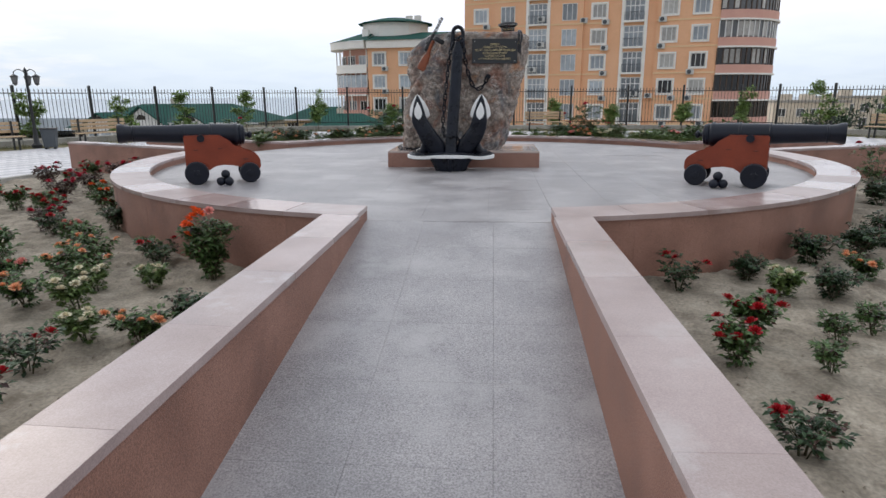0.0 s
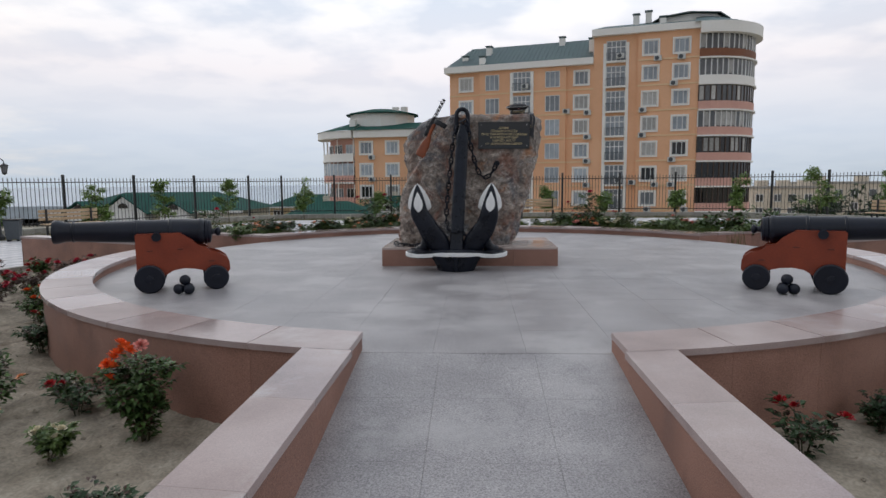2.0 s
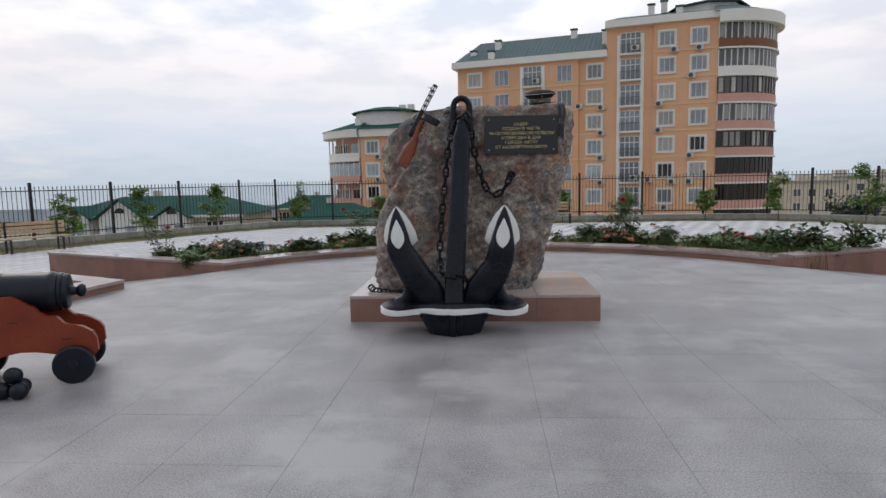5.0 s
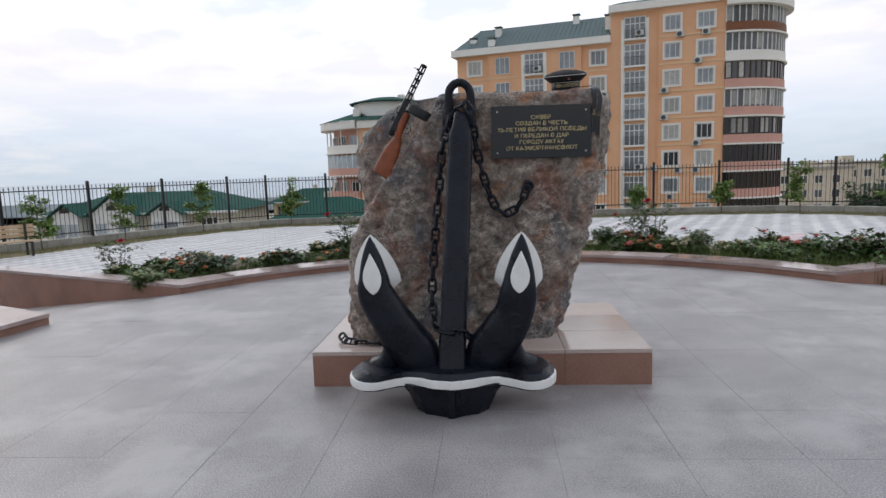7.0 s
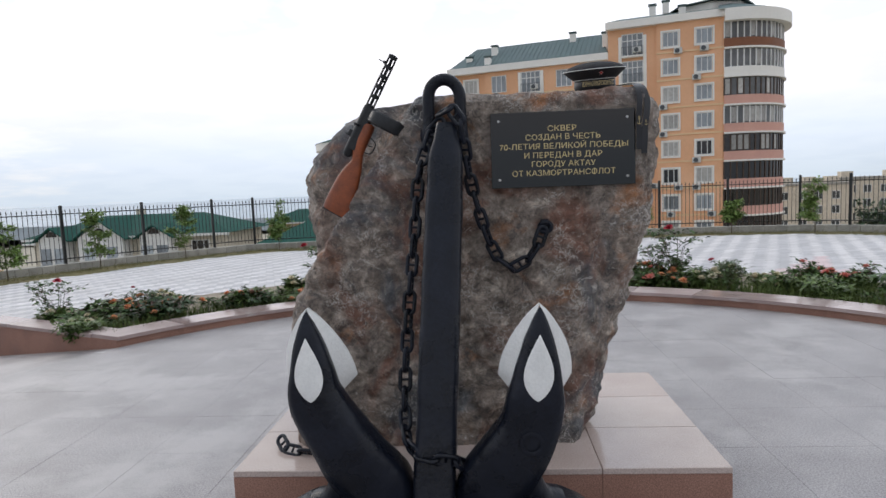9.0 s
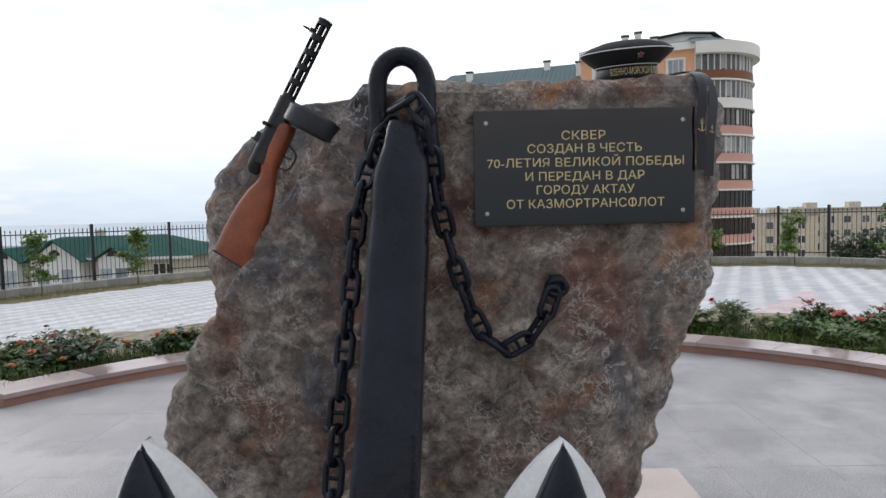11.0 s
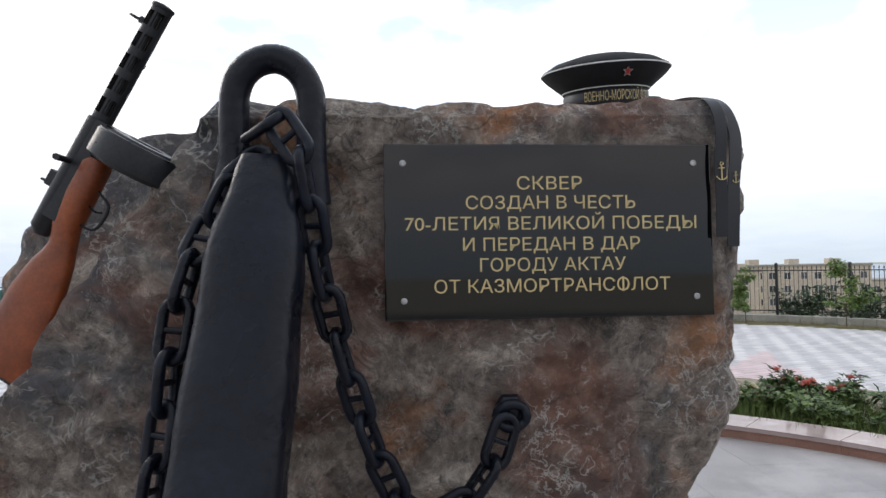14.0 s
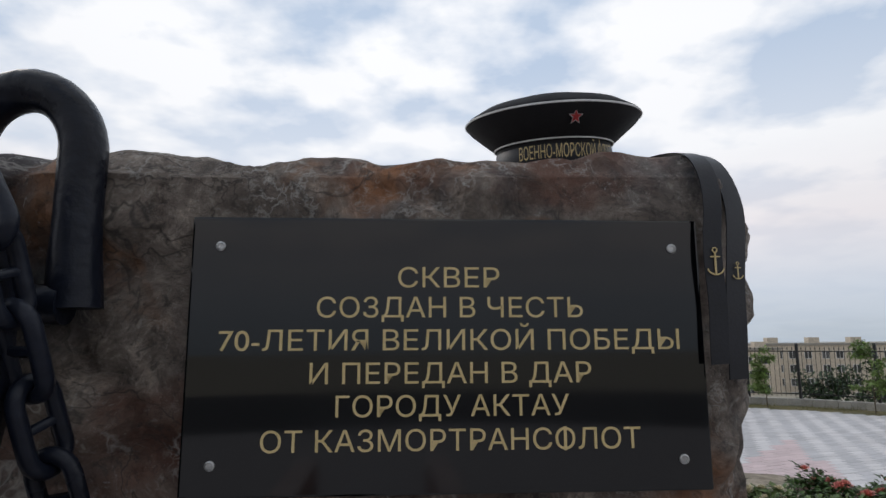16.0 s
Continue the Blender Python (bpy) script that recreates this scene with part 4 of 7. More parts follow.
    for x, y in rim:
        wob = 0.004 * noise.noise(Vector((x * 30, y * 30, 0)))
        cut = [bm.verts.new((cx + x * s, 9.95 + (y - 9.95) * t, dip(x) + dz)) for s, t, dz in ((1.001, 1.012, -0.046 + wob), (1.004, 1.018, -0.012), (1.0, 1.008, 0.002), (0.985, 0.93, 0.006 + wob))]
        if prev:
            for k in range(3):
                bm.faces.new((prev[k], cut[k], cut[k + 1], prev[k + 1]))
        prev = cut
    part("painted_edge", bm, M["white"], crown, "white-painted front edge", smooth=60)
    # crown block under the plate
    bm = bmesh.new()
    lv = []
    for z, w, y0, y1 in ((0.0, 0.225, 9.80, 10.10), (0.05, 0.245, 9.79, 10.12), (0.12, 0.275, 9.785, 10.14), (0.19, 0.33, 9.775, 10.15)):
        pl = [(-w, y1), (-w, y0 + 0.10), (-w * 0.72, y0 + 0.02), (-0.03, y0 - 0.02), (-0.022, y0 - 0.055), (0.022, y0 - 0.055), (0.03, y0 - 0.02), (w * 0.72, y0 + 0.02), (w, y0 + 0.10), (w, y1)]
        lv.append([bm.verts.new((cx + x, y, z)) for x, y in pl])
    for p, q in zip(lv, lv[1:]):
        for k in range(10):
            bm.faces.new((p[k], p[(k + 1) % 10], q[(k + 1) % 10], q[k]))
    bm.faces.new(lv[-1]); bm.faces.new(lv[0][::-1])
    part("crown_block", bevelled(bm, 0.008, 2), M["iron"], a, smooth=40)
    # arms with pointed palms
    for s in (-1, 1):
        tip = Vector((-0.592 if s < 0 else 0.338, 9.955 if s < 0 else 9.925, 1.105))
        keys = []
        # centre, half width, half depth along the arm
        spine = [((cx + s * 0.17, 10.01, 0.24), 0.12, 0.10), ((cx + s * 0.235, 9.985, 0.36), 0.140, 0.10), ((cx + s * 0.31, 9.955, 0.47), 0.135, 0.095), ((cx + s * 0.385, 9.945, 0.60), 0.120, 0.085),
                 ((tip.x - s * 0.026, tip.y - 0.008, 0.74), 0.112, 0.07), ((tip.x - s * 0.014, tip.y - 0.008, 0.86), 0.088, 0.055), ((tip.x - s * 0.006, tip.y - 0.006, 0.97), 0.060, 0.042), ((tip.x - s * 0.001, tip.y, 1.06), 0.026, 0.028), ((tip.x, tip.y, 1.10), 0.004, 0.008)]
        cen, _ = curve_through([k[0] for k in spine], 40)
        bm, rings = bmesh.new(), []
        for i, c in enumerate(cen):
            w = table([(v[0][2], v[1]) for v in spine], c.z)
            d = table([(v[0][2], v[2]) for v in spine], c.z)
            t = (cen[min(39, i + 1)] - cen[max(0, i - 1)]).normalized()
            sd = Vector((t.z, 0, -t.x)).normalized()
            ring = []
            for k in range(20):
                g = k * 2 * math.pi / 20
                x, y = math.cos(g), math.sin(g)
                q = (abs(x) ** 4 + abs(y) ** 4) ** -0.25
                pt = c + sd * (w * x * q) + Vector((0, 1, 0)) * (d * y * q)
                pt += (sd * x + Vector((0, y, 0))) * 0.003 * noise.noise(pt * 12)
                ring.append(bm.verts.new(pt))
            rings.append(ring)
        for p, q in zip(rings, rings[1:]):
            for k in range(20):
                bm.faces.new((p[k], p[(k + 1) % 20], q[(k + 1) % 20], q[k]))
        bm.faces.new(rings[0][::-1]); bm.faces.new(rings[-1])
        arm = part("arm", bm, M["iron"], a, smooth=50)
        # flared palm behind the arm's end, painted white
        bx, by = tip.x, tip.y
        lean = s * 0.020
        side = []
        for f in range(13):
            u = f / 12
            side.append((0.002 + 0.148 * math.sin(u * math.pi / 2) ** 0.82, 1.113 - 0.305 * u))
        for e, (wx, nm) in enumerate(((-1, "palm"), (1, "palm"))):
            bm, prev = bmesh.new(), None
            for k, (w, z) in enumerate(side):
                u = k / 12
                inner = table([(0, 0.0), (0.15, 0.016), (0.5, 0.055), (1, 0.085)], u)
                zc = z - 0.05 * (u ** 2) * 0
                cxx = bx - lean * u * 0.9
                y = by + 0.018 + 0.05 * u
                cut = [bm.verts.new((cxx + wx * inner, y - 0.012 - 0.03 * u, zc)), bm.verts.new((cxx + wx * w, y + 0.055 * u, zc - 0.01 * u)),
                       bm.verts.new((cxx + wx * (w - 0.004), y + 0.055 * u + 0.022, zc - 0.01 * u)), bm.verts.new((cxx + wx * inner, y + 0.03, zc))]
                if prev:
                    for q in range(4):
                        bm.faces.new((prev[q], cut[q], cut[(q + 1) % 4], prev[(q + 1) % 4]))
                else:
                    first = cut
                prev = cut
            # hooked lower corner
            low = [bm.verts.new(v.co + Vector((-wx * (0.03 if q in (1, 2) else -0.004), 0, -0.065 if q in (0, 3) else 0.0))) for q, v in enumerate(prev)]
            for q in range(4):
                bm.faces.new((prev[q], low[q], low[(q + 1) % 4], prev[(q + 1) % 4]))
            bm.faces.new(low); bm.faces.new(first[::-1])
            part("palm", bm, M["white"], arm, "white-painted palm edge", smooth=40)
        # white drop painted on the face of the arm
        bm = bmesh.new()
        loops = []
        for inset, lift in ((1.0, 0.0), (0.86, 0.004), (0.5, 0.006)):
            row = []
            for k in range(36):
                g = k * 2 * math.pi / 36
                u = (1 - math.cos(g)) / 2                      # 0 at the top, 1 at the foot
                wdt = 0.062 * math.sin(math.pi * min(1, u ** 1.25)) ** 0.72 * (0.70 + 0.38 * u)
                z = 1.005 - 0.255 * u
                x = bx - lean * 0.3 - lean * u * 0.8 + wdt * (1 if g < math.pi else -1) * inset
                zc = 0.87 + (z - 0.87) * (0.5 + 0.5 * inset)
                depth = table([(0.72, 0.074), (0.74, 0.071), (0.86, 0.056), (0.97, 0.045), (1.06, 0.030)], zc)
                row.append(bm.verts.new((x, by - 0.008 - depth - 0.003 - lift, zc)))
            loops.append(row)
        for p, q in zip(loops, loops[1:]):
            for k in range(36):
                bm.faces.new((p[k], p[(k + 1) % 36], q[(k + 1) % 36], q[k]))
        bm.faces.new(loops[-1])
        part("painted_drop", bm, M["white"], arm, "white-painted drop on the face", smooth=60)
        # rounded shoulder between arm and lobe
        bm = bmesh.new()
        tube(bm, curve_through([(cx + s * 0.46, 10.02, 0.235), (cx + s * 0.405, 9.99, 0.30), (cx + s * 0.37, 9.97, 0.42), (cx + s * 0.38, 9.95, 0.55)], 14)[0], [0.095, 0.085, 0.075, 0.07, 0.066, 0.064, 0.062, 0.06, 0.06, 0.058, 0.056, 0.054, 0.05, 0.045], 14)
        part("shoulder", bm, M["iron"], arm, smooth=60)
        # raised foundry mark
        if s > 0:
            bm = bmesh.new()
            ym = 9.858
            for x0, x1, z0, z1 in ((-0.045, 0.045, 0.705, 0.711), (-0.045, 0.045, 0.660, 0.666), (-0.03, -0.022, 0.666, 0.705), (-0.004, 0.004, 0.666, 0.705), (0.022, 0.03, 0.666, 0.705)):
                box(bm, cx + 0.43 + x0, cx + 0.43 + x1, ym - 0.004, ym + 0.02, z0, z1)
            part("foundry_mark", bm, M["iron"], arm)
            bm = bmesh.new()
            lathe(bm, [(0.030, 0), (0.040, 0.004), (0.050, 0)], 24, Matrix.Translation((cx + 0.395, 9.856, 0.575)) @ pose(0, 0, 0, 90))
            part("foundry_ring", bm, M["iron"], arm, smooth=60)


build_anchor()


# ------------------------------------------------ chains
def chain_link(wire=0.0095, length=0.124, width=0.064):
    bm = bmesh.new()
    r, h = (width - 2 * wire) / 2, (length - width) / 2
    pts = []
    for k in range(9):
        t = math.pi * k / 8
        pts.append(((r + wire) * math.cos(t) if 0 else (width / 2 - wire) * math.cos(t), 0, h + (width / 2 - wire) * math.sin(t)))
    for k in range(9):
        t = math.pi + math.pi * k / 8
        pts.append(((width / 2 - wire) * math.cos(t), 0, -h + (width / 2 - wire) * math.sin(t)))
    tube(bm, pts, wire, 8, closed=True)
    tube(bm, [(-(width / 2 - wire), 0, 0), (width / 2 - wire, 0, 0)], wire * 0.62, 6)
    me = mesh_of(bm, "link")
    soft_edges(me, 60)
    me.materials.append(M["iron"])
    return me


def hang_chain(keys, label, pitch=0.086, scale=1.0, start=0, twist=12):
    """A stud-link chain laid along a curve, each link turned a quarter on the one before."""
    mesh = chain_link(0.0098 * scale, 0.122 * scale, 0.066 * scale)
    _, total = curve_through(keys, 10)
    n = max(2, round(total / (pitch * scale)))
    pts, _ = curve_through(keys, n + 1)
    c = thing("anchor_chain", label, "chain", "stud-link chains")
    rnd = random.Random(int(total * 1000))
    for i in range(n):
        p, q = pts[i], pts[i + 1]
        t = (q - p).normalized()
        ref = Vector((0, 1, 0)) if abs(t.y) < 0.9 else Vector((1, 0, 0))
        flat = (ref - t * ref.dot(t)).normalized()
        if (i + start) % 2:
            flat = t.cross(flat)
        flat = Matrix.Rotation(radians(rnd.uniform(-twist, twist) + 14), 3, t) @ flat
        m = Matrix((flat.cross(t), flat, t)).transposed().to_4x4()
        m.translation = (p + q) / 2
        l = part("link", mesh, M["iron"], c)
        l.matrix_basis = m
    return c


hang_chain([(-0.05, 10.50, 1.90), (-0.105, 10.47, 1.835), (-0.128, 10.42, 1.75), (-0.150, 10.37, 1.67), (-0.166, 10.35, 1.56), (-0.178, 10.335, 1.42), (-0.195, 10.31, 1.26), (-0.213, 10.28, 1.08), (-0.228, 10.23, 0.88), (-0.238, 10.19, 0.72), (-0.232, 10.10, 0.58),
            (-0.20, 9.98, 0.505), (-0.11, 9.905, 0.50), (-0.02, 9.915, 0.485), (0.03, 9.98, 0.43)], "black stud-link chain hanging beside the anchor shank")
hang_chain([(-0.055, 10.44, 1.925), (-0.012, 10.39, 1.945), (0.030, 10.375, 1.915), (0.050, 10.37, 1.85), (0.062, 10.42, 1.71), (0.085, 10.46, 1.57), (0.118, 10.48, 1.44), (0.155, 10.50, 1.32), (0.198, 10.51, 1.225), (0.25, 10.515, 1.178), (0.31, 10.515, 1.195), (0.365, 10.51, 1.25), (0.398, 10.51, 1.32), (0.415, 10.52, 1.365)],
           "black stud-link chain slung to a ring bolt", start=1)
hang_chain([(-0.97, 10.60, 0.30), (-0.93, 10.54, 0.272), (-0.84, 10.50, 0.268), (-0.72, 10.47, 0.27), (-0.58, 10.42, 0.285)], "black stud-link chain end lying on the plinth", twist=40)

bolt = thing("ring_bolt", "black iron ring bolt fixed in the boulder", "bolt")
bm = bmesh.new()
tube(bm, [(0.425, 10.62, 1.375), (0.425, 10.53, 1.375)], 0.013, 10)
part("bolt_shaft", bm, M["iron"], bolt, smooth=60)
bm = bmesh.new()
lathe(bm, [(0, 0), (0.030, 0), (0.034, 0.006), (0.030, 0.016), (0.018, 0.024), (0, 0.026)], 6, Matrix.Translation((0.425, 10.56, 1.38)) @ pose(0, 0, 0, 90))
part("bolt_nut", bm, M["iron"], bolt)
bm = bmesh.new()
tube(bm, [(0.425 + 0.030 * math.cos(k * math.pi / 8), 10.528 + 0.004 * math.sin(k), 1.372 + 0.024 * math.sin(k * math.pi / 8)) for k in range(16)], 0.0105, 8, closed=True)
part("bolt_ring", bm, M["iron"], bolt, smooth=60)


# ------------------------------------------------ plaque
def build_plaque():
    x0, x1, z0, z1, y0 = 0.178, 0.859, 1.564, 1.924, 10.535
    m = pose((x0 + x1) / 2, y0 + 0.012, (z0 + z1) / 2, -0.4, 0.3, 1.7)
    w, h = (x1 - x0) / 2, (z1 - z0) / 2
    p = thing("memorial_plaque", "polished black granite plaque with gold Cyrillic lettering on the boulder", "plaque")
    bm = bmesh.new()
    box(bm, -w, w, 0, 0.030, -h, h)
    bevelled(bm, 0.003, 2)
    bm.transform(m)
    part("plate", bm, M["plaque"], p)
    # line, its middle across, its height, its width
    for text, cx, cz, wd in (("СКВЕР", -0.003, 0.097, 0.135), ("СОЗДАН В ЧЕСТЬ", 0.0, 0.057, 0.352), ("70-ЛЕТИЯ ВЕЛИКОЙ ПОБЕДЫ", 0.004, 0.014, 0.605), ("И ПЕРЕДАН В ДАР", 0.0, -0.029, 0.367), ("ГОРОДУ АКТАУ", 0.001, -0.071, 0.302), ("ОТ КАЗМОРТРАНСФЛОТ", 0.002, -0.114, 0.488)):
        lettering("lettering", text, 0.0375, M["gold"], p, m @ Matrix.Translation((cx, -0.0008, cz)), 0.0004, wd)
    for sx, sz in ((-1, 1), (1, 1), (-1, -1), (1, -1)):
        bm = bmesh.new()
        lathe(bm, [(0.0065, 0.0), (0.0065, 0.0022), (0.0045, 0.003), (0.0035, 0.0015), (0, 0.0015)], 16)
        bm.transform(m @ Matrix.Translation((sx * (w - 0.038), 0, sz * (h - 0.04))) @ pose(0, 0, 0, 90))
        part("screw", bm, M["steel"], p, "round steel screw head", smooth=50)


build_plaque()

# ---------------------------------------------------------------- submachine gun, sailor's cap
def build_gun():
    """A drum-fed submachine gun with a slotted barrel jacket, standing on its butt against the boulder. Local x: butt to muzzle, z: up."""
    butt, muzzle = Vector((-0.650, 10.625, 1.500)), Vector((-0.246, 10.60, 2.222))
    ax = (muzzle - butt).normalized()
    down = Vector((0.93, -0.22, -0.28)); down = (down - ax * down.dot(ax)).normalized()
    m = Matrix((ax, (-down).cross(ax), -down)).transposed().to_4x4()
    m.translation = butt
    s = (muzzle - butt).length / 0.843
    g = thing("submachine_gun", "submachine gun with orange-brown wooden stock leaning on the boulder", "gun", at=m @ Matrix.Diagonal((s, s * 1.12, s * 1.32, 1)))
    g.empty_display_size = 0.05
    # wooden stock: side outline swept with rounded sections: x, bottom, top, half width
    rows = [(0.0, -0.098, 0.020, 0.022), (0.012, -0.101, 0.023, 0.024), (0.08, -0.092, 0.024, 0.023), (0.17, -0.075, 0.020, 0.021), (0.235, -0.062, 0.010, 0.019), (0.265, -0.055, 0.000, 0.018), (0.285, -0.048, -0.004, 0.018),
            (0.305, -0.042, 0.000, 0.019), (0.33, -0.034, 0.008, 0.021), (0.40, -0.032, 0.012, 0.023), (0.47, -0.030, 0.012, 0.023), (0.485, -0.027, 0.010, 0.020)]
    bm, rings = bmesh.new(), []
    for x, lo, hi, w in rows:
        c, h = (lo + hi) / 2, (hi - lo) / 2
        ring = []
        for k in range(20):
            t = k * 2 * math.pi / 20
            a, b = math.cos(t), math.sin(t)
            q = (abs(a) ** 3 + abs(b) ** 3) ** (-1 / 3)
            ring.append(bm.verts.new((x, w * a * q, c + h * b * q)))
        rings.append(ring)
    for p, q in zip(rings, rings[1:]):
        for k in range(20):
            bm.faces.new((p[k], p[(k + 1) % 20], q[(k + 1) % 20], q[k]))
    bm.faces.new(rings[0][::-1]); bm.faces.new(rings[-1])
    part("stock", bm, M["gunwood"], g, "varnished orange-brown wooden stock", smooth=50)
    bm = bmesh.new()
    box(bm, -0.006, 0.0, -0.022, 0.022, -0.095, 0.018)
    part("butt_plate", bevelled(bm, 0.002, 1), M["gunmetal"], g)
    # receiver
    bm = bmesh.new()
    tube(bm, [(0.285, 0, 0.022), (0.30, 0, 0.024), (0.40, 0, 0.024), (0.56, 0, 0.024)], [0.012, 0.020, 0.0215, 0.0215], 18)
    box(bm, 0.33, 0.56, -0.0205, 0.0205, -0.004, 0.024)
    part("receiver", bm, M["gunmetal"], g, smooth=40)
    bm = bmesh.new()
    tube(bm, [(0.455, -0.02, 0.026), (0.455, -0.052, 0.026)], [0.006, 0.007], 10)
    part("bolt_handle", bm, M["gunmetal"], g, smooth=50)
    bm = bmesh.new()
    box(bm, 0.385, 0.42, -0.012, 0.012, 0.040, 0.056)
    box(bm, 0.388, 0.393, -0.010, 0.010, 0.056, 0.066)
    part("rear_sight", bevelled(bm, 0.0015, 1), M["gunmetal"], g)
    # barrel jacket with long slots cut right through, built of strips
    bm = bmesh.new()
    x0, x1, r = 0.56, 0.835, 0.0172
    slots = [(0.575 + i * 0.053, 0.575 + i * 0.053 + 0.034) for i in range(5)]
    n = 24
    xs = sorted({x0, x1, *[v for sl in slots for v in sl]})
    cells = {}
    def ring_vert(x, k, rad):
        key = (round(x, 4), k % n, rad)
        if key not in cells:
            t = (k % n) * 2 * math.pi / n
            cells[key] = bm.verts.new((x, rad * math.cos(t) * 0.92, 0.024 + rad * math.sin(t) * 1.08))
        return cells[key]
    open_k = {1, 2, 3, 9, 10, 11, 13, 14, 15, 21, 22, 23}
    for a, b in zip(xs, xs[1:]):
        slot = any(abs(a - sl[0]) < 1e-6 for sl in slots)
        for k in range(n):
            if slot and k in open_k:
                continue
            for rad in (r, r - 0.0025):
                bm.faces.new((ring_vert(a, k, rad), ring_vert(b, k, rad), ring_vert(b, k + 1, rad), ring_vert(a, k + 1, rad)))
    for x in (x0, x1):
        for k in range(n):
            bm.faces.new((ring_vert(x, k, r), ring_vert(x, k + 1, r), ring_vert(x, k + 1, r - 0.0025), ring_vert(x, k, r - 0.0025)))
    bmesh.ops.recalc_face_normals(bm, faces=bm.faces)
    part("barrel_jacket", bm, M["gunmetal"], g, "perforated black barrel jacket", smooth=40)
    bm = bmesh.new()
    tube(bm, [(0.55, 0, 0.024), (0.828, 0, 0.024)], 0.0048, 12)
    part("barrel", bm, M["gunmetal"], g, smooth=60)
    bm = bmesh.new()
    lathe(bm, [(0.006, 0), (0.0185, 0), (0.0195, 0.004), (0.0185, 0.008), (0.006, 0.012)], 20, Matrix.Translation((0.832, 0, 0.024)) @ pose(0, 0, 0, 0, 90))
    part("muzzle_brake", bm, M["gunmetal"], g, smooth=40)
    bm = bmesh.new()
    box(bm, 0.785, 0.800, -0.006, 0.006, 0.042, 0.050)
    tube(bm, [(0.7925, 0.011 * math.cos(k * math.pi / 6), 0.060 + 0.011 * math.sin(k * math.pi / 6)) for k in range(12)], 0.0022, 6, closed=True)
    box(bm, 0.791, 0.794, -0.001, 0.001, 0.048, 0.062)
    part("front_sight", bm, M["gunmetal"], g)
    bm = bmesh.new()
    box(bm, 0.70, 0.712, 0.016, 0.026, 0.018, 0.030)
    part("sling_swivel", bevelled(bm, 0.002, 1), M["gunmetal"], g)
    # drum magazine: a flat round can with stepped ribs on its face
    bm = bmesh.new()
    lathe(bm, [(0, -0.030), (0.030, -0.030), (0.034, -0.034), (0.055, -0.034), (0.058, -0.030), (0.070, -0.030), (0.076, -0.024), (0.076, 0.026), (0.072, 0.031), (0.060, 0.031), (0.055, 0.036), (0.030, 0.036), (0.026, 0.031), (0, 0.031)], 40,
          Matrix.Translation((0.525, 0, -0.070)) @ pose(0, 0, 0, 0, 90))
    part("drum_magazine", bm, M["gunmetal"], g, "round black drum magazine", smooth=40)
    bm = bmesh.new()
    box(bm, 0.50, 0.55, -0.016, 0.016, -0.02, 0.0)
    part("magazine_well", bevelled(bm, 0.002, 1), M["gunmetal"], g)
    bm = bmesh.new()
    tube(bm, curve_through([(0.345, 0, -0.035), (0.35, 0, -0.058), (0.375, 0, -0.066), (0.41, 0, -0.062), (0.425, 0, -0.034)], 18)[0], 0.0028, 8)
    part("trigger_guard", bm, M["gunmetal"], g, smooth=60)
    bm = bmesh.new()
    tube(bm, curve_through([(0.39, 0, -0.03), (0.385, 0, -0.045), (0.39, 0, -0.057)], 8)[0], 0.0028, 6)
    part("trigger", bm, M["gunmetal"], g, smooth=60)


build_gun()


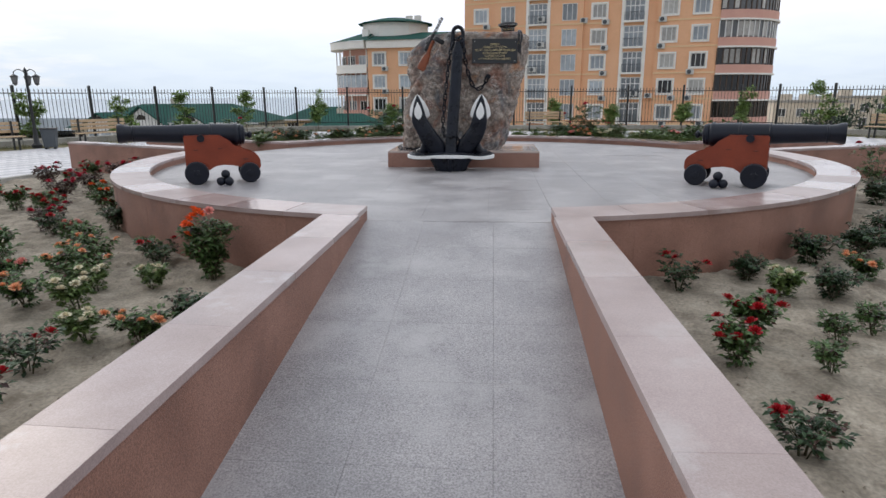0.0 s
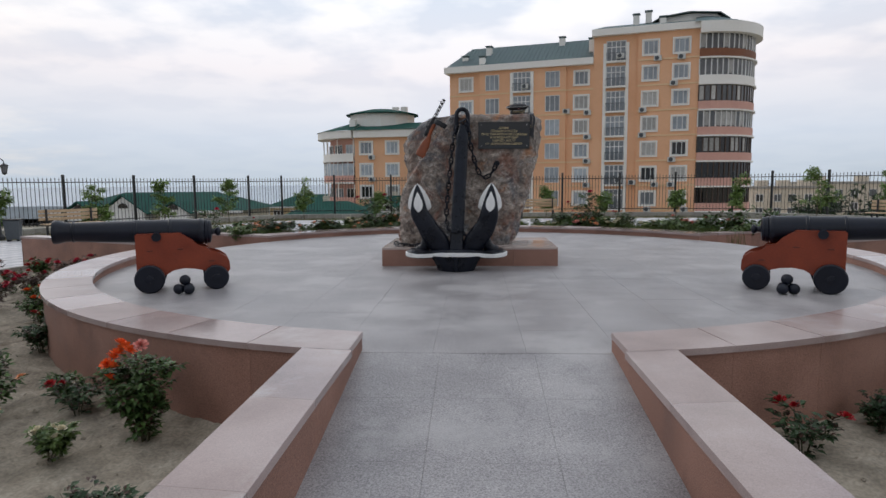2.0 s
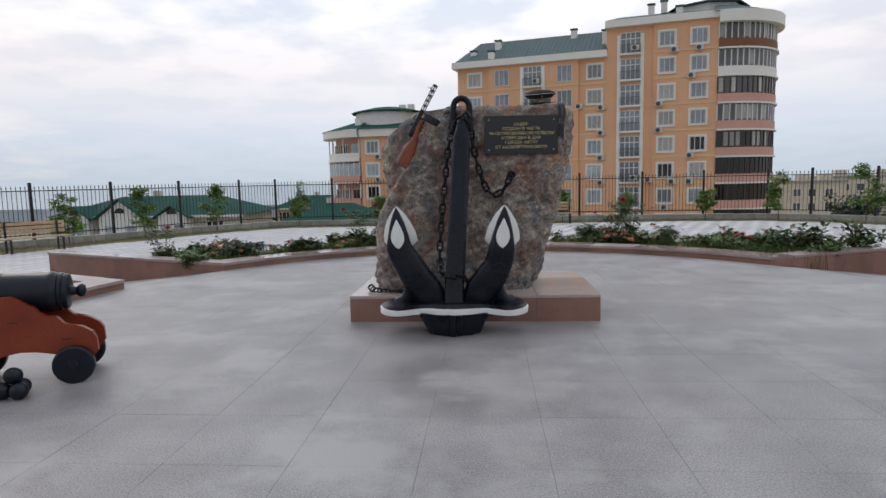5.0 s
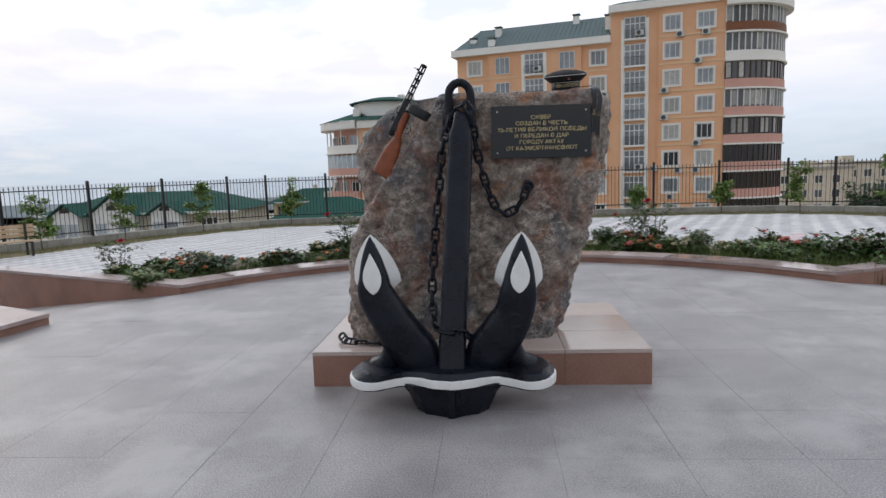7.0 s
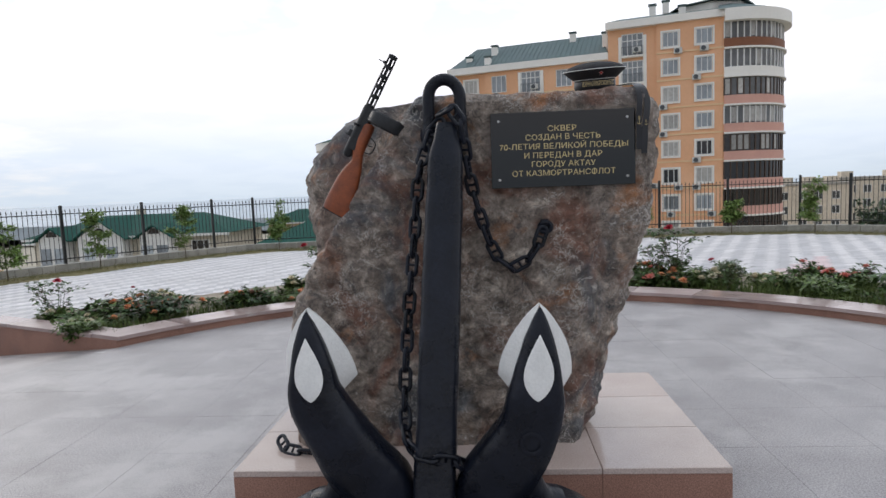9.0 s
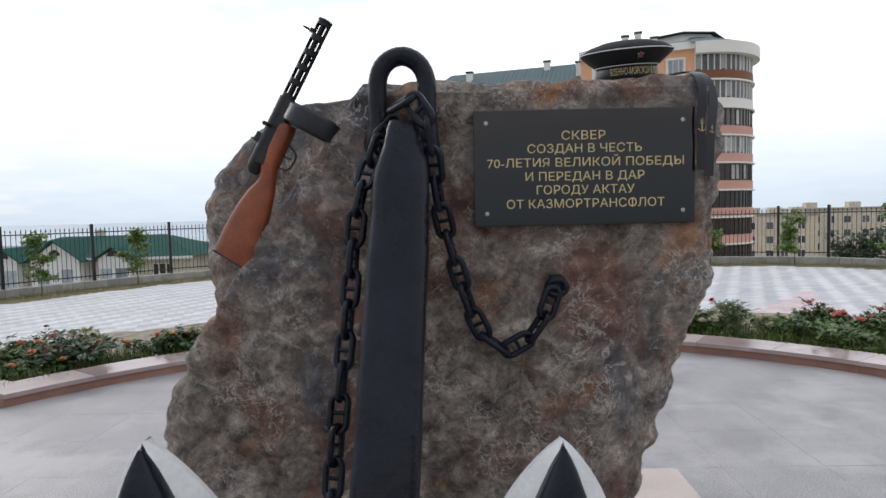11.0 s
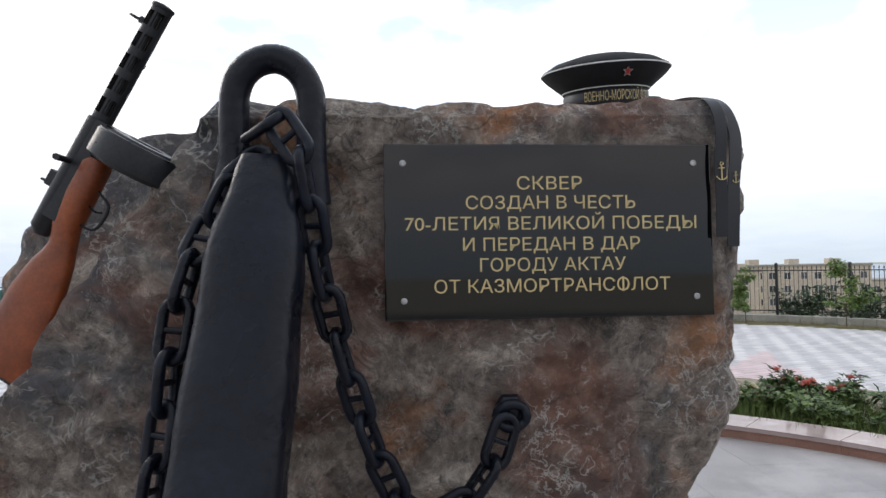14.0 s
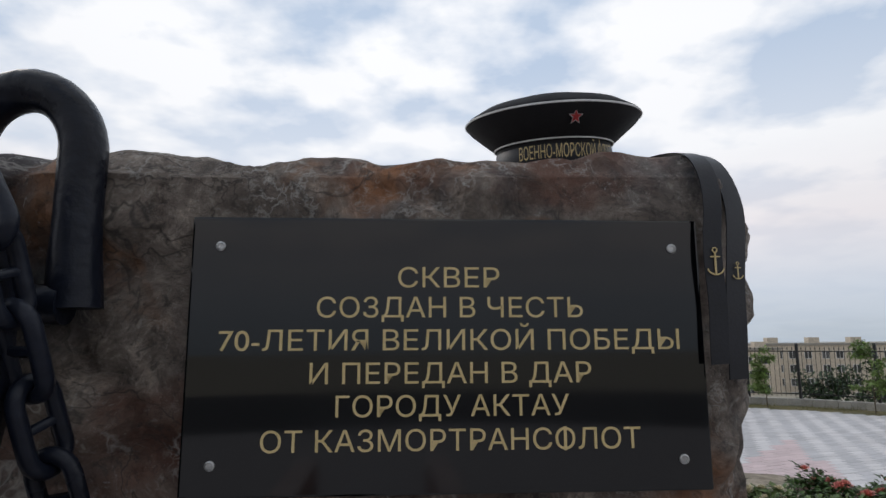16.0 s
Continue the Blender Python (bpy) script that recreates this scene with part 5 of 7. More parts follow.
def build_cap():
    c = thing("sailor_cap", "black sailor cap with gold-lettered ribbon band resting on the boulder", "cap")
    m = Matrix.Translation((0.716, 10.79, 2.050)) @ pose(0, 0, 0, 7, -3, 4) @ Matrix.Diagonal((1, 1, 1.13, 1))
    rb = 0.100
    bm = bmesh.new()
    lathe(bm, [(0, 0.0), (rb, 0.0), (rb, 0.042), (rb - 0.01, 0.044)], 56, m)
    part("band", bm, M["cloth"], c, smooth=40)
    bm = bmesh.new()
    lathe(bm, [(rb, 0.042), (rb + 0.012, 0.050), (0.146, 0.076), (0.153, 0.084), (0.151, 0.090), (0.125, 0.104), (0.08, 0.116), (0.03, 0.121), (0, 0.122)], 64, m)
    part("crown", bm, M["cloth"], c, smooth=50)
    for r, z, w in ((0.1535, 0.0855, 0.0018), (rb + 0.004, 0.0445, 0.0016)):
        bm = bmesh.new()
        tube(bm, [m @ Vector((r * math.cos(k * math.pi / 32), r * math.sin(k * math.pi / 32), z)) for k in range(64)], w, 6, closed=True)
        part("piping", bm, M["white"], c, "thin white piping", smooth=60)
    # ribbon round the band with its gold words bent round it
    bm = bmesh.new()
    lathe(bm, [(rb + 0.0012, 0.006), (rb + 0.002, 0.007), (rb + 0.002, 0.036), (rb + 0.0012, 0.037)], 56, m)
    part("band_ribbon", bm, M["ribbon"], c, smooth=40)
    words = lettering("band_lettering", "ВОЕННО-МОРСКОЙ ФЛОТ", 0.029, M["gold"], c, Matrix.Identity(4), 0.0, 0.178)
    for v in words.data.vertices:
        t = v.co.x / (rb + 0.003) - math.pi / 2 - 0.0
        v.co = m @ Vector(((rb + 0.0032) * math.cos(t), (rb + 0.0032) * math.sin(t), 0.0245 + v.co.z * 0.95))
    # red star in a thin gold outline on the front of the crown
    for rad, mat, lift, nm in ((0.0125, M["steel"], 0.0008, "star_outline"), (0.0098, M["redstar"], 0.0016, "star")):
        bm = bmesh.new()
        pts = []
        for k in range(10):
            t = math.pi / 2 + k * math.pi / 5
            r = rad if k % 2 == 0 else rad * 0.42
            pts.append((r * math.cos(t), r * math.sin(t)))
        prism(bm, pts, 0, 0.0014)
        t = -math.pi / 2 - 0.02
        bm.transform(m @ Matrix.Translation((0.128 * math.cos(t), 0.128 * math.sin(t) - lift - 0.009, 0.0668)) @ pose(0, 0, 0, 118))
        part(nm, bm, mat, c)
    # two ribbon tails over the boulder's edge
    for keys, w, tilt in (([(0.79, 10.84, 2.062), (0.85, 10.76, 2.058), (0.875, 10.66, 2.045), (0.881, 10.585, 2.015), (0.880, 10.556, 1.96), (0.878, 10.552, 1.88), (0.876, 10.552, 1.79), (0.878, 10.552, 1.705)], 0.0125, 0.0),
                          ([(0.80, 10.86, 2.064), (0.88, 10.78, 2.062), (0.912, 10.68, 2.05), (0.930, 10.61, 2.018), (0.938, 10.58, 1.955), (0.932, 10.562, 1.88), (0.920, 10.556, 1.80), (0.920, 10.556, 1.685)], 0.015, 0.25)):
        keys = [(x - (0.022 if tilt else 0.005), y - 0.012, z + 0.002 * (z > 2.0) + 0.02 * (z < 1.75)) for x, y, z in keys]
        path, _ = curve_through(keys, 40)
        bm, prev = bmesh.new(), None
        for i, p in enumerate(path):
            t = (path[min(39, i + 1)] - path[max(0, i - 1)]).normalized()
            side = Vector((1, 0.55 * (1 - min(1, i / 20)) + tilt * min(1, i / 20), 0)); side = (side - t * side.dot(t)).normalized()
            nrm = t.cross(side) * 0.0009
            wob = 0.002 * math.sin(i * 0.6)
            cut = [bm.verts.new(p + side * a + nrm * b + Vector((wob, 0, 0))) for a, b in ((-w, -1), (w, -1), (w, 1), (-w, 1))]
            if prev:
                for k in range(4):
                    bm.faces.new((prev[k], prev[(k + 1) % 4], cut[(k + 1) % 4], cut[k]))
            prev = cut
        tail = part("ribbon_tail", bm, M["ribbon"], c, "black satin ribbon tail", smooth=60)
        # small gold anchor near its end
        p = path[30]
        bm = bmesh.new()
        s, y = (0.8, p.y - 0.003) if tilt == 0 else (0.5, p.y - 0.004)
        P = lambda x, z: (p.x + x * s, y, p.z + z * s)
        tube(bm, [P(0, 0.018), P(0, -0.020)], 0.0017 * s, 6)
        tube(bm, [P(-0.008, 0.010), P(0.008, 0.010)], 0.0013 * s, 6)
        tube(bm, [P(0.004 * math.cos(k * math.pi / 5), 0.0215 + 0.004 * math.sin(k * math.pi / 5)) for k in range(10)], 0.0011 * s, 5, closed=True)
        tube(bm, [P(0.0145 * math.sin(k * 0.21), -0.006 - 0.0145 * math.cos(k * 0.21)) for k in range(-6, 7)], 0.0015 * s, 6)
        part("gold_anchor", bm, M["gold"], tail, "small gold anchor badge")


build_cap()


# the stone and all that hangs on it are a little squatter than their drawings
for ob in list(scene.objects):
    if ob.parent is None and ob.name.split(".")[0] in ("boulder", "ship_anchor", "anchor_chain", "ring_bolt", "memorial_plaque", "submachine_gun", "sailor_cap"):
        ob.matrix_basis = Matrix.Diagonal((1, 1, 0.9885, 1)) @ ob.matrix_basis


# ---------------------------------------------------------------- cannons and shot
def build_cannon():
    """Naval gun on a four-wheeled truck carriage. Local x: towards the muzzle, y across, origin on the floor between the wheels."""
    c = thing("cannon", "black iron cannon on red-brown wooden truck carriage", "cannon", "pair of cannons")
    L = lambda z: Matrix.Translation((-0.44, 0, 0.60)) @ pose(0, 0, 0, 0, 88.2, 0) @ Matrix.Diagonal((1.12, 1.12, 0.95, 1))
    bm = bmesh.new()
    prof = [(0.0, 0.0), (0.07, 0.0), (0.105, 0.012), (0.112, 0.03), (0.110, 0.045), (0.118, 0.05), (0.118, 0.072), (0.110, 0.078), (0.126, 0.105), (0.128, 0.13), (0.121, 0.145), (0.120, 0.42), (0.124, 0.425), (0.124, 0.445), (0.114, 0.455),
            (0.108, 0.76), (0.112, 0.765), (0.112, 0.785), (0.103, 0.79), (0.087, 1.36), (0.094, 1.365), (0.094, 1.38), (0.086, 1.39), (0.090, 1.45), (0.104, 1.51), (0.107, 1.545), (0.100, 1.56), (0.055, 1.56), (0.050, 1.5), (0.050, 1.2), (0, 1.2)]
    lathe(bm, prof, 40, L(0))
    part("barrel", bm, M["gunblack"], c, "glossy black iron barrel", smooth=35)
    bm = bmesh.new()
    lathe(bm, [(0.035, 0.004), (0.026, -0.02), (0.024, -0.035), (0.036, -0.045), (0.044, -0.065), (0.036, -0.088), (0.0, -0.098)], 20, L(0))
    part("cascabel", bm, M["gunblack"], c, smooth=60)
    bm = bmesh.new()
    tube(bm, [(0.10, -0.235, 0.575), (0.10, 0.235, 0.575)], 0.045, 16)
    part("trunnion", bm, M["gunblack"], c, smooth=40)
    # stepped cheeks
    side = [(0.28, 0.13), (0.30, 0.20), (0.30, 0.595), (0.285, 0.61), (-0.12, 0.61), (-0.16, 0.585), (-0.20, 0.545), (-0.245, 0.53), (-0.275, 0.49), (-0.31, 0.465), (-0.375, 0.455), (-0.41, 0.41), (-0.445, 0.39), (-0.52, 0.375), (-0.575, 0.335), (-0.60, 0.29), (-0.605, 0.20), (-0.57, 0.15),
            (-0.40, 0.185), (-0.33, 0.205), (-0.25, 0.225), (-0.15, 0.235), (-0.05, 0.22), (0.03, 0.18), (0.08, 0.14), (0.12, 0.12)]
    for y in (-0.185, 0.135):
        bm = bmesh.new()
        a = [bm.verts.new((x, y, z)) for x, z in side]
        b = [bm.verts.new((x, y + 0.05, z)) for x, z in side]
        n = len(side)
        for k in range(n):
            bm.faces.new((a[k], a[(k + 1) % n], b[(k + 1) % n], b[k]))
        bm.faces.new(a[::-1]); bm.faces.new(b)
        bmesh.ops.triangulate(bm, faces=[f for f in bm.faces if len(f.verts) > 4])
        cheek = part("cheek", bm, M["redwood"], c)
        for x, z in ((0.17, 0.43), (-0.12, 0.44), (-0.42, 0.30)):
            bm = bmesh.new()
            o = y - 0.004 if y < 0 else y + 0.054
            box(bm, x - 0.028, x + 0.028, min(o, y + 0.025), max(o, y + 0.025), z - 0.006, z + 0.006)
            part("bolt_strap", bevelled(bm, 0.002, 1), M["redwood_dark"], cheek)
    for x, z, r in ((0.18, 0.155, 0.03), (-0.46, 0.125, 0.028)):
        bm = bmesh.new()
        box(bm, x - 0.05, x + 0.05, -0.21, 0.21, z - 0.035, z + 0.045)
        part("axle", bevelled(bm, 0.008, 2), M["redwood"], c)
    bm = bmesh.new()
    box(bm, 0.20, 0.27, -0.136, 0.136, 0.24, 0.50)
    part("transom", bevelled(bm, 0.006, 2), M["redwood"], c)
    bm = bmesh.new()
    box(bm, -0.55, -0.10, -0.136, 0.136, 0.24, 0.285)
    part("bed", bevelled(bm, 0.006, 2), M["redwood"], c)
    for x, r in ((0.18, 0.145), (-0.46, 0.128)):
        for y, d in ((-0.225, -1), (0.225, 1)):
            bm = bmesh.new()
            lathe(bm, [(0, -0.032), (r - 0.012, -0.032), (r, -0.022), (r, 0.022), (r - 0.012, 0.032), (0.04, 0.032), (0.04, 0.044), (0.026, 0.048), (0, 0.048)], 36, Matrix.Translation((x, y, r)) @ pose(0, 0, 0, -90 * d))
            wheel = part("wheel", bm, M["gunblack"], c, "solid black truck wheel", smooth=35)
            bm = bmesh.new()
            box(bm, x - 0.006, x + 0.006, y + d * 0.036, y + d * 0.052, r - 0.035, r + 0.035)
            part("linch_pin", bm, M["gunblack"], wheel)
    return c


left_gun = build_cannon()
left_gun.matrix_basis = pose(-3.13, 8.58, 0.0, 0, 0, 205)
copy_thing(left_gun, pose(3.49, 8.57, 0.0, 0, 0, -25))


def shot(x, y, z):
    bm = bmesh.new()
    bmesh.ops.create_icosphere(bm, subdivisions=3, radius=0.054)
    for v in bm.verts:
        v.co += v.co.normalized() * 0.0012 * noise.noise(v.co * 40 + Vector((x * 7, y, 0)))
    ob = part("cannonball", bm, M["gunblack"], smooth=180)
    ob.matrix_basis = pose(x, y, z)
    return tagged(ob, "black iron cannonball piled on the platform floor" if z < 0.1 else "black iron cannonball on top of three others", "cannonball", "piled cannonballs")


for bx, by in ((-2.82, 8.25), (3.16, 8.28)):
    for dx, dy in ((-0.054, 0), (0.054, 0), (0.0, 0.0935)):
        shot(bx + dx, by + dy, 0.054)
    shot(bx, by + 0.031, 0.054 + 0.088)

# ---------------------------------------------------------------- roses, grass, saplings
def leaf_mesh(spots, size, rnd, material, name):
    """Many folded leaves, joined: each two little quads along a midrib."""
    verts, faces = [], []
    for p, out in spots:
        s = size * rnd.uniform(0.6, 1.25)
        t = Vector((out.x + rnd.uniform(-.6, .6), out.y + rnd.uniform(-.6, .6), out.z + rnd.uniform(-.7, .5))).normalized()
        w = t.cross(Vector((rnd.uniform(-.4, .4), rnd.uniform(-.4, .4), 1))).normalized()
        u = w.cross(t)
        o = len(verts)
        for a, b, c in ((0, 0, 0), (0.45, 0.30, 0.10), (0.5, 0, 0), (0.45, -0.30, 0.10), (1, 0, -0.10)):
            verts.append(p + s * (t * a + w * b + u * c))
        faces += [(o, o + 2, o + 1), (o, o + 3, o + 2), (o + 1, o + 2, o + 4), (o + 2, o + 3, o + 4)]
    me = bpy.data.meshes.new(name)
    me.from_pydata([tuple(v) for v in verts], [], faces)
    me.materials.append(material)
    return me


def bloom_mesh(r, rnd, material):
    """A rose head: rings of cupped petals round a tight heart."""
    verts, faces = [], []
    for ring, (count, tilt, rad, h) in enumerate(((4, 80, 0.22, 0.55), (5, 62, 0.45, 0.50), (6, 42, 0.70, 0.36), (7, 18, 0.95, 0.16))):
        for k in range(count):
            a = (k + rnd.uniform(-.2, .2)) * 2 * math.pi / count + ring * 0.5
            d, sd = Vector((math.cos(a), math.sin(a), 0)), Vector((-math.sin(a), math.cos(a), 0))
            up = Vector((0, 0, 1))
            o = len(verts)
            wdt = 0.42 * (0.6 + rad * 0.6)
            for f, ws, lift in ((0.0, 0.3, 0.0), (0.55, 1.0, h * 0.55), (1.0, 0.7, h + 0.12 * math.sin(radians(tilt)))):
                for q in (-1, 0, 1):
                    cup = 0.10 * (1 - abs(q)) * -1
                    verts.append(tuple((d * (rad * (0.25 + 0.75 * f) + cup) + sd * q * ws * wdt * 0.5 + up * (lift + rnd.uniform(-.04, .04))) * r))
            for i in (0, 1):
                for q in (0, 1):
                    faces.append((o + i * 3 + q, o + i * 3 + q + 1, o + i * 3 + 4 + q, o + i * 3 + 3 + q))
    me = bpy.data.meshes.new("bloom")
    me.from_pydata(verts, [], faces)
    me.materials.append(material)
    me.polygons.foreach_set("use_smooth", [True] * len(me.polygons))
    return me


def rose_bush(seed, height, spread, leaves, blooms, colour, foliage, label, bloom_r=0.060, name="rose_bush"):
    rnd = random.Random(seed)
    b = thing(name, label, "rose bush", "roses in the beds")
    stems, spots, tips = bmesh.new(), [], []
    count = rnd.randint(4, 6) + (2 if height > 0.6 else 0)
    for k in range(count):
        a, reach = rnd.uniform(0, 2 * math.pi), spread * rnd.uniform(0.35, 1.0)
        h = height * rnd.uniform(0.65, 1.0)
        top = Vector((reach * math.cos(a), reach * math.sin(a), h))
        path, _ = curve_through([(0.02 * math.cos(a), 0.02 * math.sin(a), -0.04), (top.x * 0.3 + rnd.uniform(-.03, .03), top.y * 0.3 + rnd.uniform(-.03, .03), h * 0.45), tuple(top)], 9)
        tube(stems, path, [0.006 - 0.004 * i / 8 for i in range(9)], 5)
        tips.append(top)
        sub = [path]
        for _ in range(rnd.randint(2, 4)):
            i = rnd.randint(3, 7)
            c = rnd.uniform(0, 2 * math.pi)
            e = path[i] + Vector((math.cos(c), math.sin(c), rnd.uniform(0.2, 0.9))) * rnd.uniform(0.08, 0.2) * (0.5 + height)
            tw, _ = curve_through([tuple(path[i]), tuple((path[i] + e) / 2 + Vector((0, 0, 0.02))), tuple(e)], 6)
            tube(stems, tw, [0.0035 - 0.0015 * j / 5 for j in range(6)], 4)
            sub.append(tw)
            tips.append(e)
        for line in sub:
            lo = 1
            for _ in range(max(2, leaves // (count * 4))):
                i = rnd.randint(lo, len(line) - 2)
                p = line[i].lerp(line[i + 1], rnd.random())
                c = rnd.uniform(0, 2 * math.pi)
                d = Vector((math.cos(c), math.sin(c), rnd.uniform(-.1, .5)))
                # a leaf of five leaflets on its stalk
                for q, off in ((0.035, 0), (0.055, 0.02), (0.055, -0.02), (0.075, 0)):
                    spots.append((p + d * q + d.cross(Vector((0, 0, 1))) * off, d))
    part("stem", stems, M["stem"], b)
    cut = len(spots) * 3 // 4
    rnd.shuffle(spots)
    tagged(part("foliage", leaf_mesh(spots[:cut], 0.060, rnd, M[foliage], "foliage"), M[foliage], b), kind="stuff")
    other = "leaf_red" if foliage != "leaf_light" else "leaf"
    tagged(part("young_foliage", leaf_mesh(spots[cut:], 0.046, rnd, M[other], "young_foliage"), M[other], b), kind="stuff")
    tips.sort(key=lambda v: -v.z)
    for k in range(min(blooms, len(tips))):
        ob = part("bloom", bloom_mesh(bloom_r * rnd.uniform(0.75, 1.15), rnd, M["bloom_" + colour]), M["bloom_" + colour], b, colour + " rose bloom")
        ob.matrix_basis = Matrix.Translation(tips[k]) @ pose(0, 0, 0, rnd.uniform(-25, 25), rnd.uniform(-25, 25), rnd.uniform(0, 360))
    return b


PARK = pose(0, 0, -60)
KINDS = {}
for key, args in {"red": (11, 0.36, 0.24, 300, 9, "red", "leaf", "low rose bush with deep red blooms in sandy soil"),
                  "red_bare": (12, 0.34, 0.20, 150, 3, "red", "leaf_dark", "sparse rose bush with a few red blooms"),
                  "peach": (13, 0.30, 0.28, 330, 6, "peach", "leaf", "low rose bush with peach blooms in sandy soil"),
                  "cream": (14, 0.28, 0.22, 280, 6, "cream", "leaf_light", "low rose bush with cream blooms in sandy soil"),
                  "pink": (15, 0.34, 0.28, 320, 6, "pink", "leaf", "rose bush with soft pink blooms in sandy soil"),
                  "magenta": (16, 0.40, 0.26, 260, 5, "magenta", "leaf_red", "rose bush with magenta blooms and reddish leaves"),
                  "green": (17, 0.28, 0.26, 360, 0, "red", "leaf_dark", "low green rose bush without blooms"),
                  "pale": (23, 0.32, 0.28, 300, 0, "cream", "leaf_light", "low light green rose bush without blooms"),
                  "orange_low": (24, 0.36, 0.26, 280, 4, "orange", "leaf", "low rose bush with orange blooms in sandy soil"),
                  "sparse": (18, 0.30, 0.20, 130, 0, "pink", "leaf", "thin young rose bush with few leaves"),
                  "tall": (19, 0.74, 0.17, 900, 0, "red", "leaf_dark", "tall dense rose bush with dark glossy leaves"),
                  "long": (20, 0.80, 0.22, 200, 1, "magenta", "leaf", "leggy rose bush with long upright shoots")}.items():
    KINDS[key] = rose_bush(*args)
    KINDS[key].matrix_basis = PARK
used = set()


def plant(key, x, y, turn, scale=1.0, z=None):
    m = pose(x, y, soil_height(x, y) + 0.005 if z is None else z, 0, 0, turn)
    if key not in used:
        used.add(key)
        KINDS[key].matrix_basis = m @ Matrix.Scale(scale, 4)
        return KINDS[key]
    ob = copy_thing(KINDS[key], m)
    ob.matrix_basis = m @ Matrix.Scale(scale, 4)
    return ob


# bushes told apart near the entrance ramp
FRONT = [("red_bare", -2.25, 4.05, 20, 1.0), ("red_bare", -1.95, 3.25, 70, 1.15), ("cream", -2.2, 4.5, 44, 0.9), ("peach", -3.2, 6.1, 71, 1.0), ("peach", -3.0, 5.0, 171, 1.0), ("cream", -2.7, 5.4, 12, 0.9), ("pink", -3.9, 6.9, 77, 1.0), ("red", -4.3, 8.3, 77, 1.0), ("orange_low", -4.9, 8.9, 5, 1.0), ("orange_low", -5.3, 9.6, 95, 1.1), ("red", -5.2, 8.2, 31, 1.0), ("green", -3.9, 7.6, 9, 1.0), ("cream", -2.55, 4.95, 10, 1.0), ("peach", -1.80, 4.50, 200, 0.95), ("green", -1.55, 4.75, 90, 0.9), ("cream", -2.30, 5.50, 140, 0.85),
         ("peach", -2.95, 5.50, 40, 1.1), ("sparse", -2.75, 6.35, 60, 1.0), ("red_bare", -2.60, 6.20, 220, 0.9), ("sparse", -3.55, 6.55, 20, 1.15), ("pink", -4.55, 6.55, 80, 1.1), ("peach", -4.1, 6.0, 160, 1.1), ("pink", -3.6, 5.5, 10, 1.0),
         ("magenta", -4.75, 7.6, 30, 1.0), ("red_bare", -4.45, 7.3, 100, 1.0), ("green", -5.4, 7.0, 0, 1.2), ("red", -5.6, 8.6, 50, 1.1), ("magenta", -5.9, 9.5, 10, 1.1), ("red", -6.3, 9.0, 80, 1.1), ("magenta", -6.1, 10.4, 200, 1.15),
         ("peach", -6.9, 8.8, 20, 1.1), ("peach", -7.3, 9.8, 120, 1.0), ("red", -6.8, 10.9, 15, 1.15), ("magenta", -7.4, 11.2, 75, 1.2), ("red", -7.1, 12.0, 140, 1.2), ("magenta", -6.3, 11.6, 33, 1.3), ("green", -7.9, 10.4, 60, 1.1), ("red", -5.9, 12.4, 10, 1.1),
         ("green", -3.1, 4.4, 60, 1.0), ("pink", -3.4, 4.2, 15, 1.0), ("green", -4.7, 5.4, 45, 1.2), ("peach", -5.2, 6.0, 85, 1.0),
         ("red_bare", 2.02, 5.75, 130, 1.1), ("green", 2.70, 6.10, 10, 0.9), ("cream", 2.75, 5.62, 60, 1.1), ("red", 2.15, 4.70, 20, 1.15), ("red", 1.95, 4.30, 100, 1.0), ("green", 3.15, 5.60, 30, 0.95), ("red_bare", 1.94, 3.5, 200, 1.0),
         ("sparse", 2.72, 4.70, 15, 1.0), ("sparse", 2.45, 4.25, 80, 0.9), ("peach", 3.65, 6.10, 120, 1.0), ("green", 3.45, 6.55, 60, 1.15), ("sparse", 3.05, 4.9, 45, 1.0), ("red_bare", 3.5, 5.2, 90, 1.0), ("green", 4.05, 6.85, 0, 1.2), ("green", 4.6, 7.3, 70, 1.3),
         ("long", 5.35, 8.3, 20, 1.0), ("green", 5.2, 7.8, 110, 1.3), ("long", 5.75, 9.0, 60, 1.1), ("red", 5.6, 8.0, 10, 1.1), ("green", 6.0, 9.9, 45, 1.4), ("long", 6.3, 10.6, 130, 1.1), ("peach", 6.6, 9.2, 20, 1.1), ("cream", 6.2, 8.4, 75, 1.1), ("red", 7.2, 9.9, 15, 1.1), ("magenta", 6.9, 11.2, 200, 1.1),
         ("red", 4.4, 5.8, 20, 1.0), ("green", 4.9, 6.5, 100, 1.1), ("red_bare", 5.6, 6.9, 50, 1.1), ("pink", 4.1, 5.2, 10, 1.0)]
for key, x, y, turn, scale in FRONT:
    plant(key, x, y, turn, scale * ((0.78 if x < 0 else 0.70) if key != "long" else 0.9))
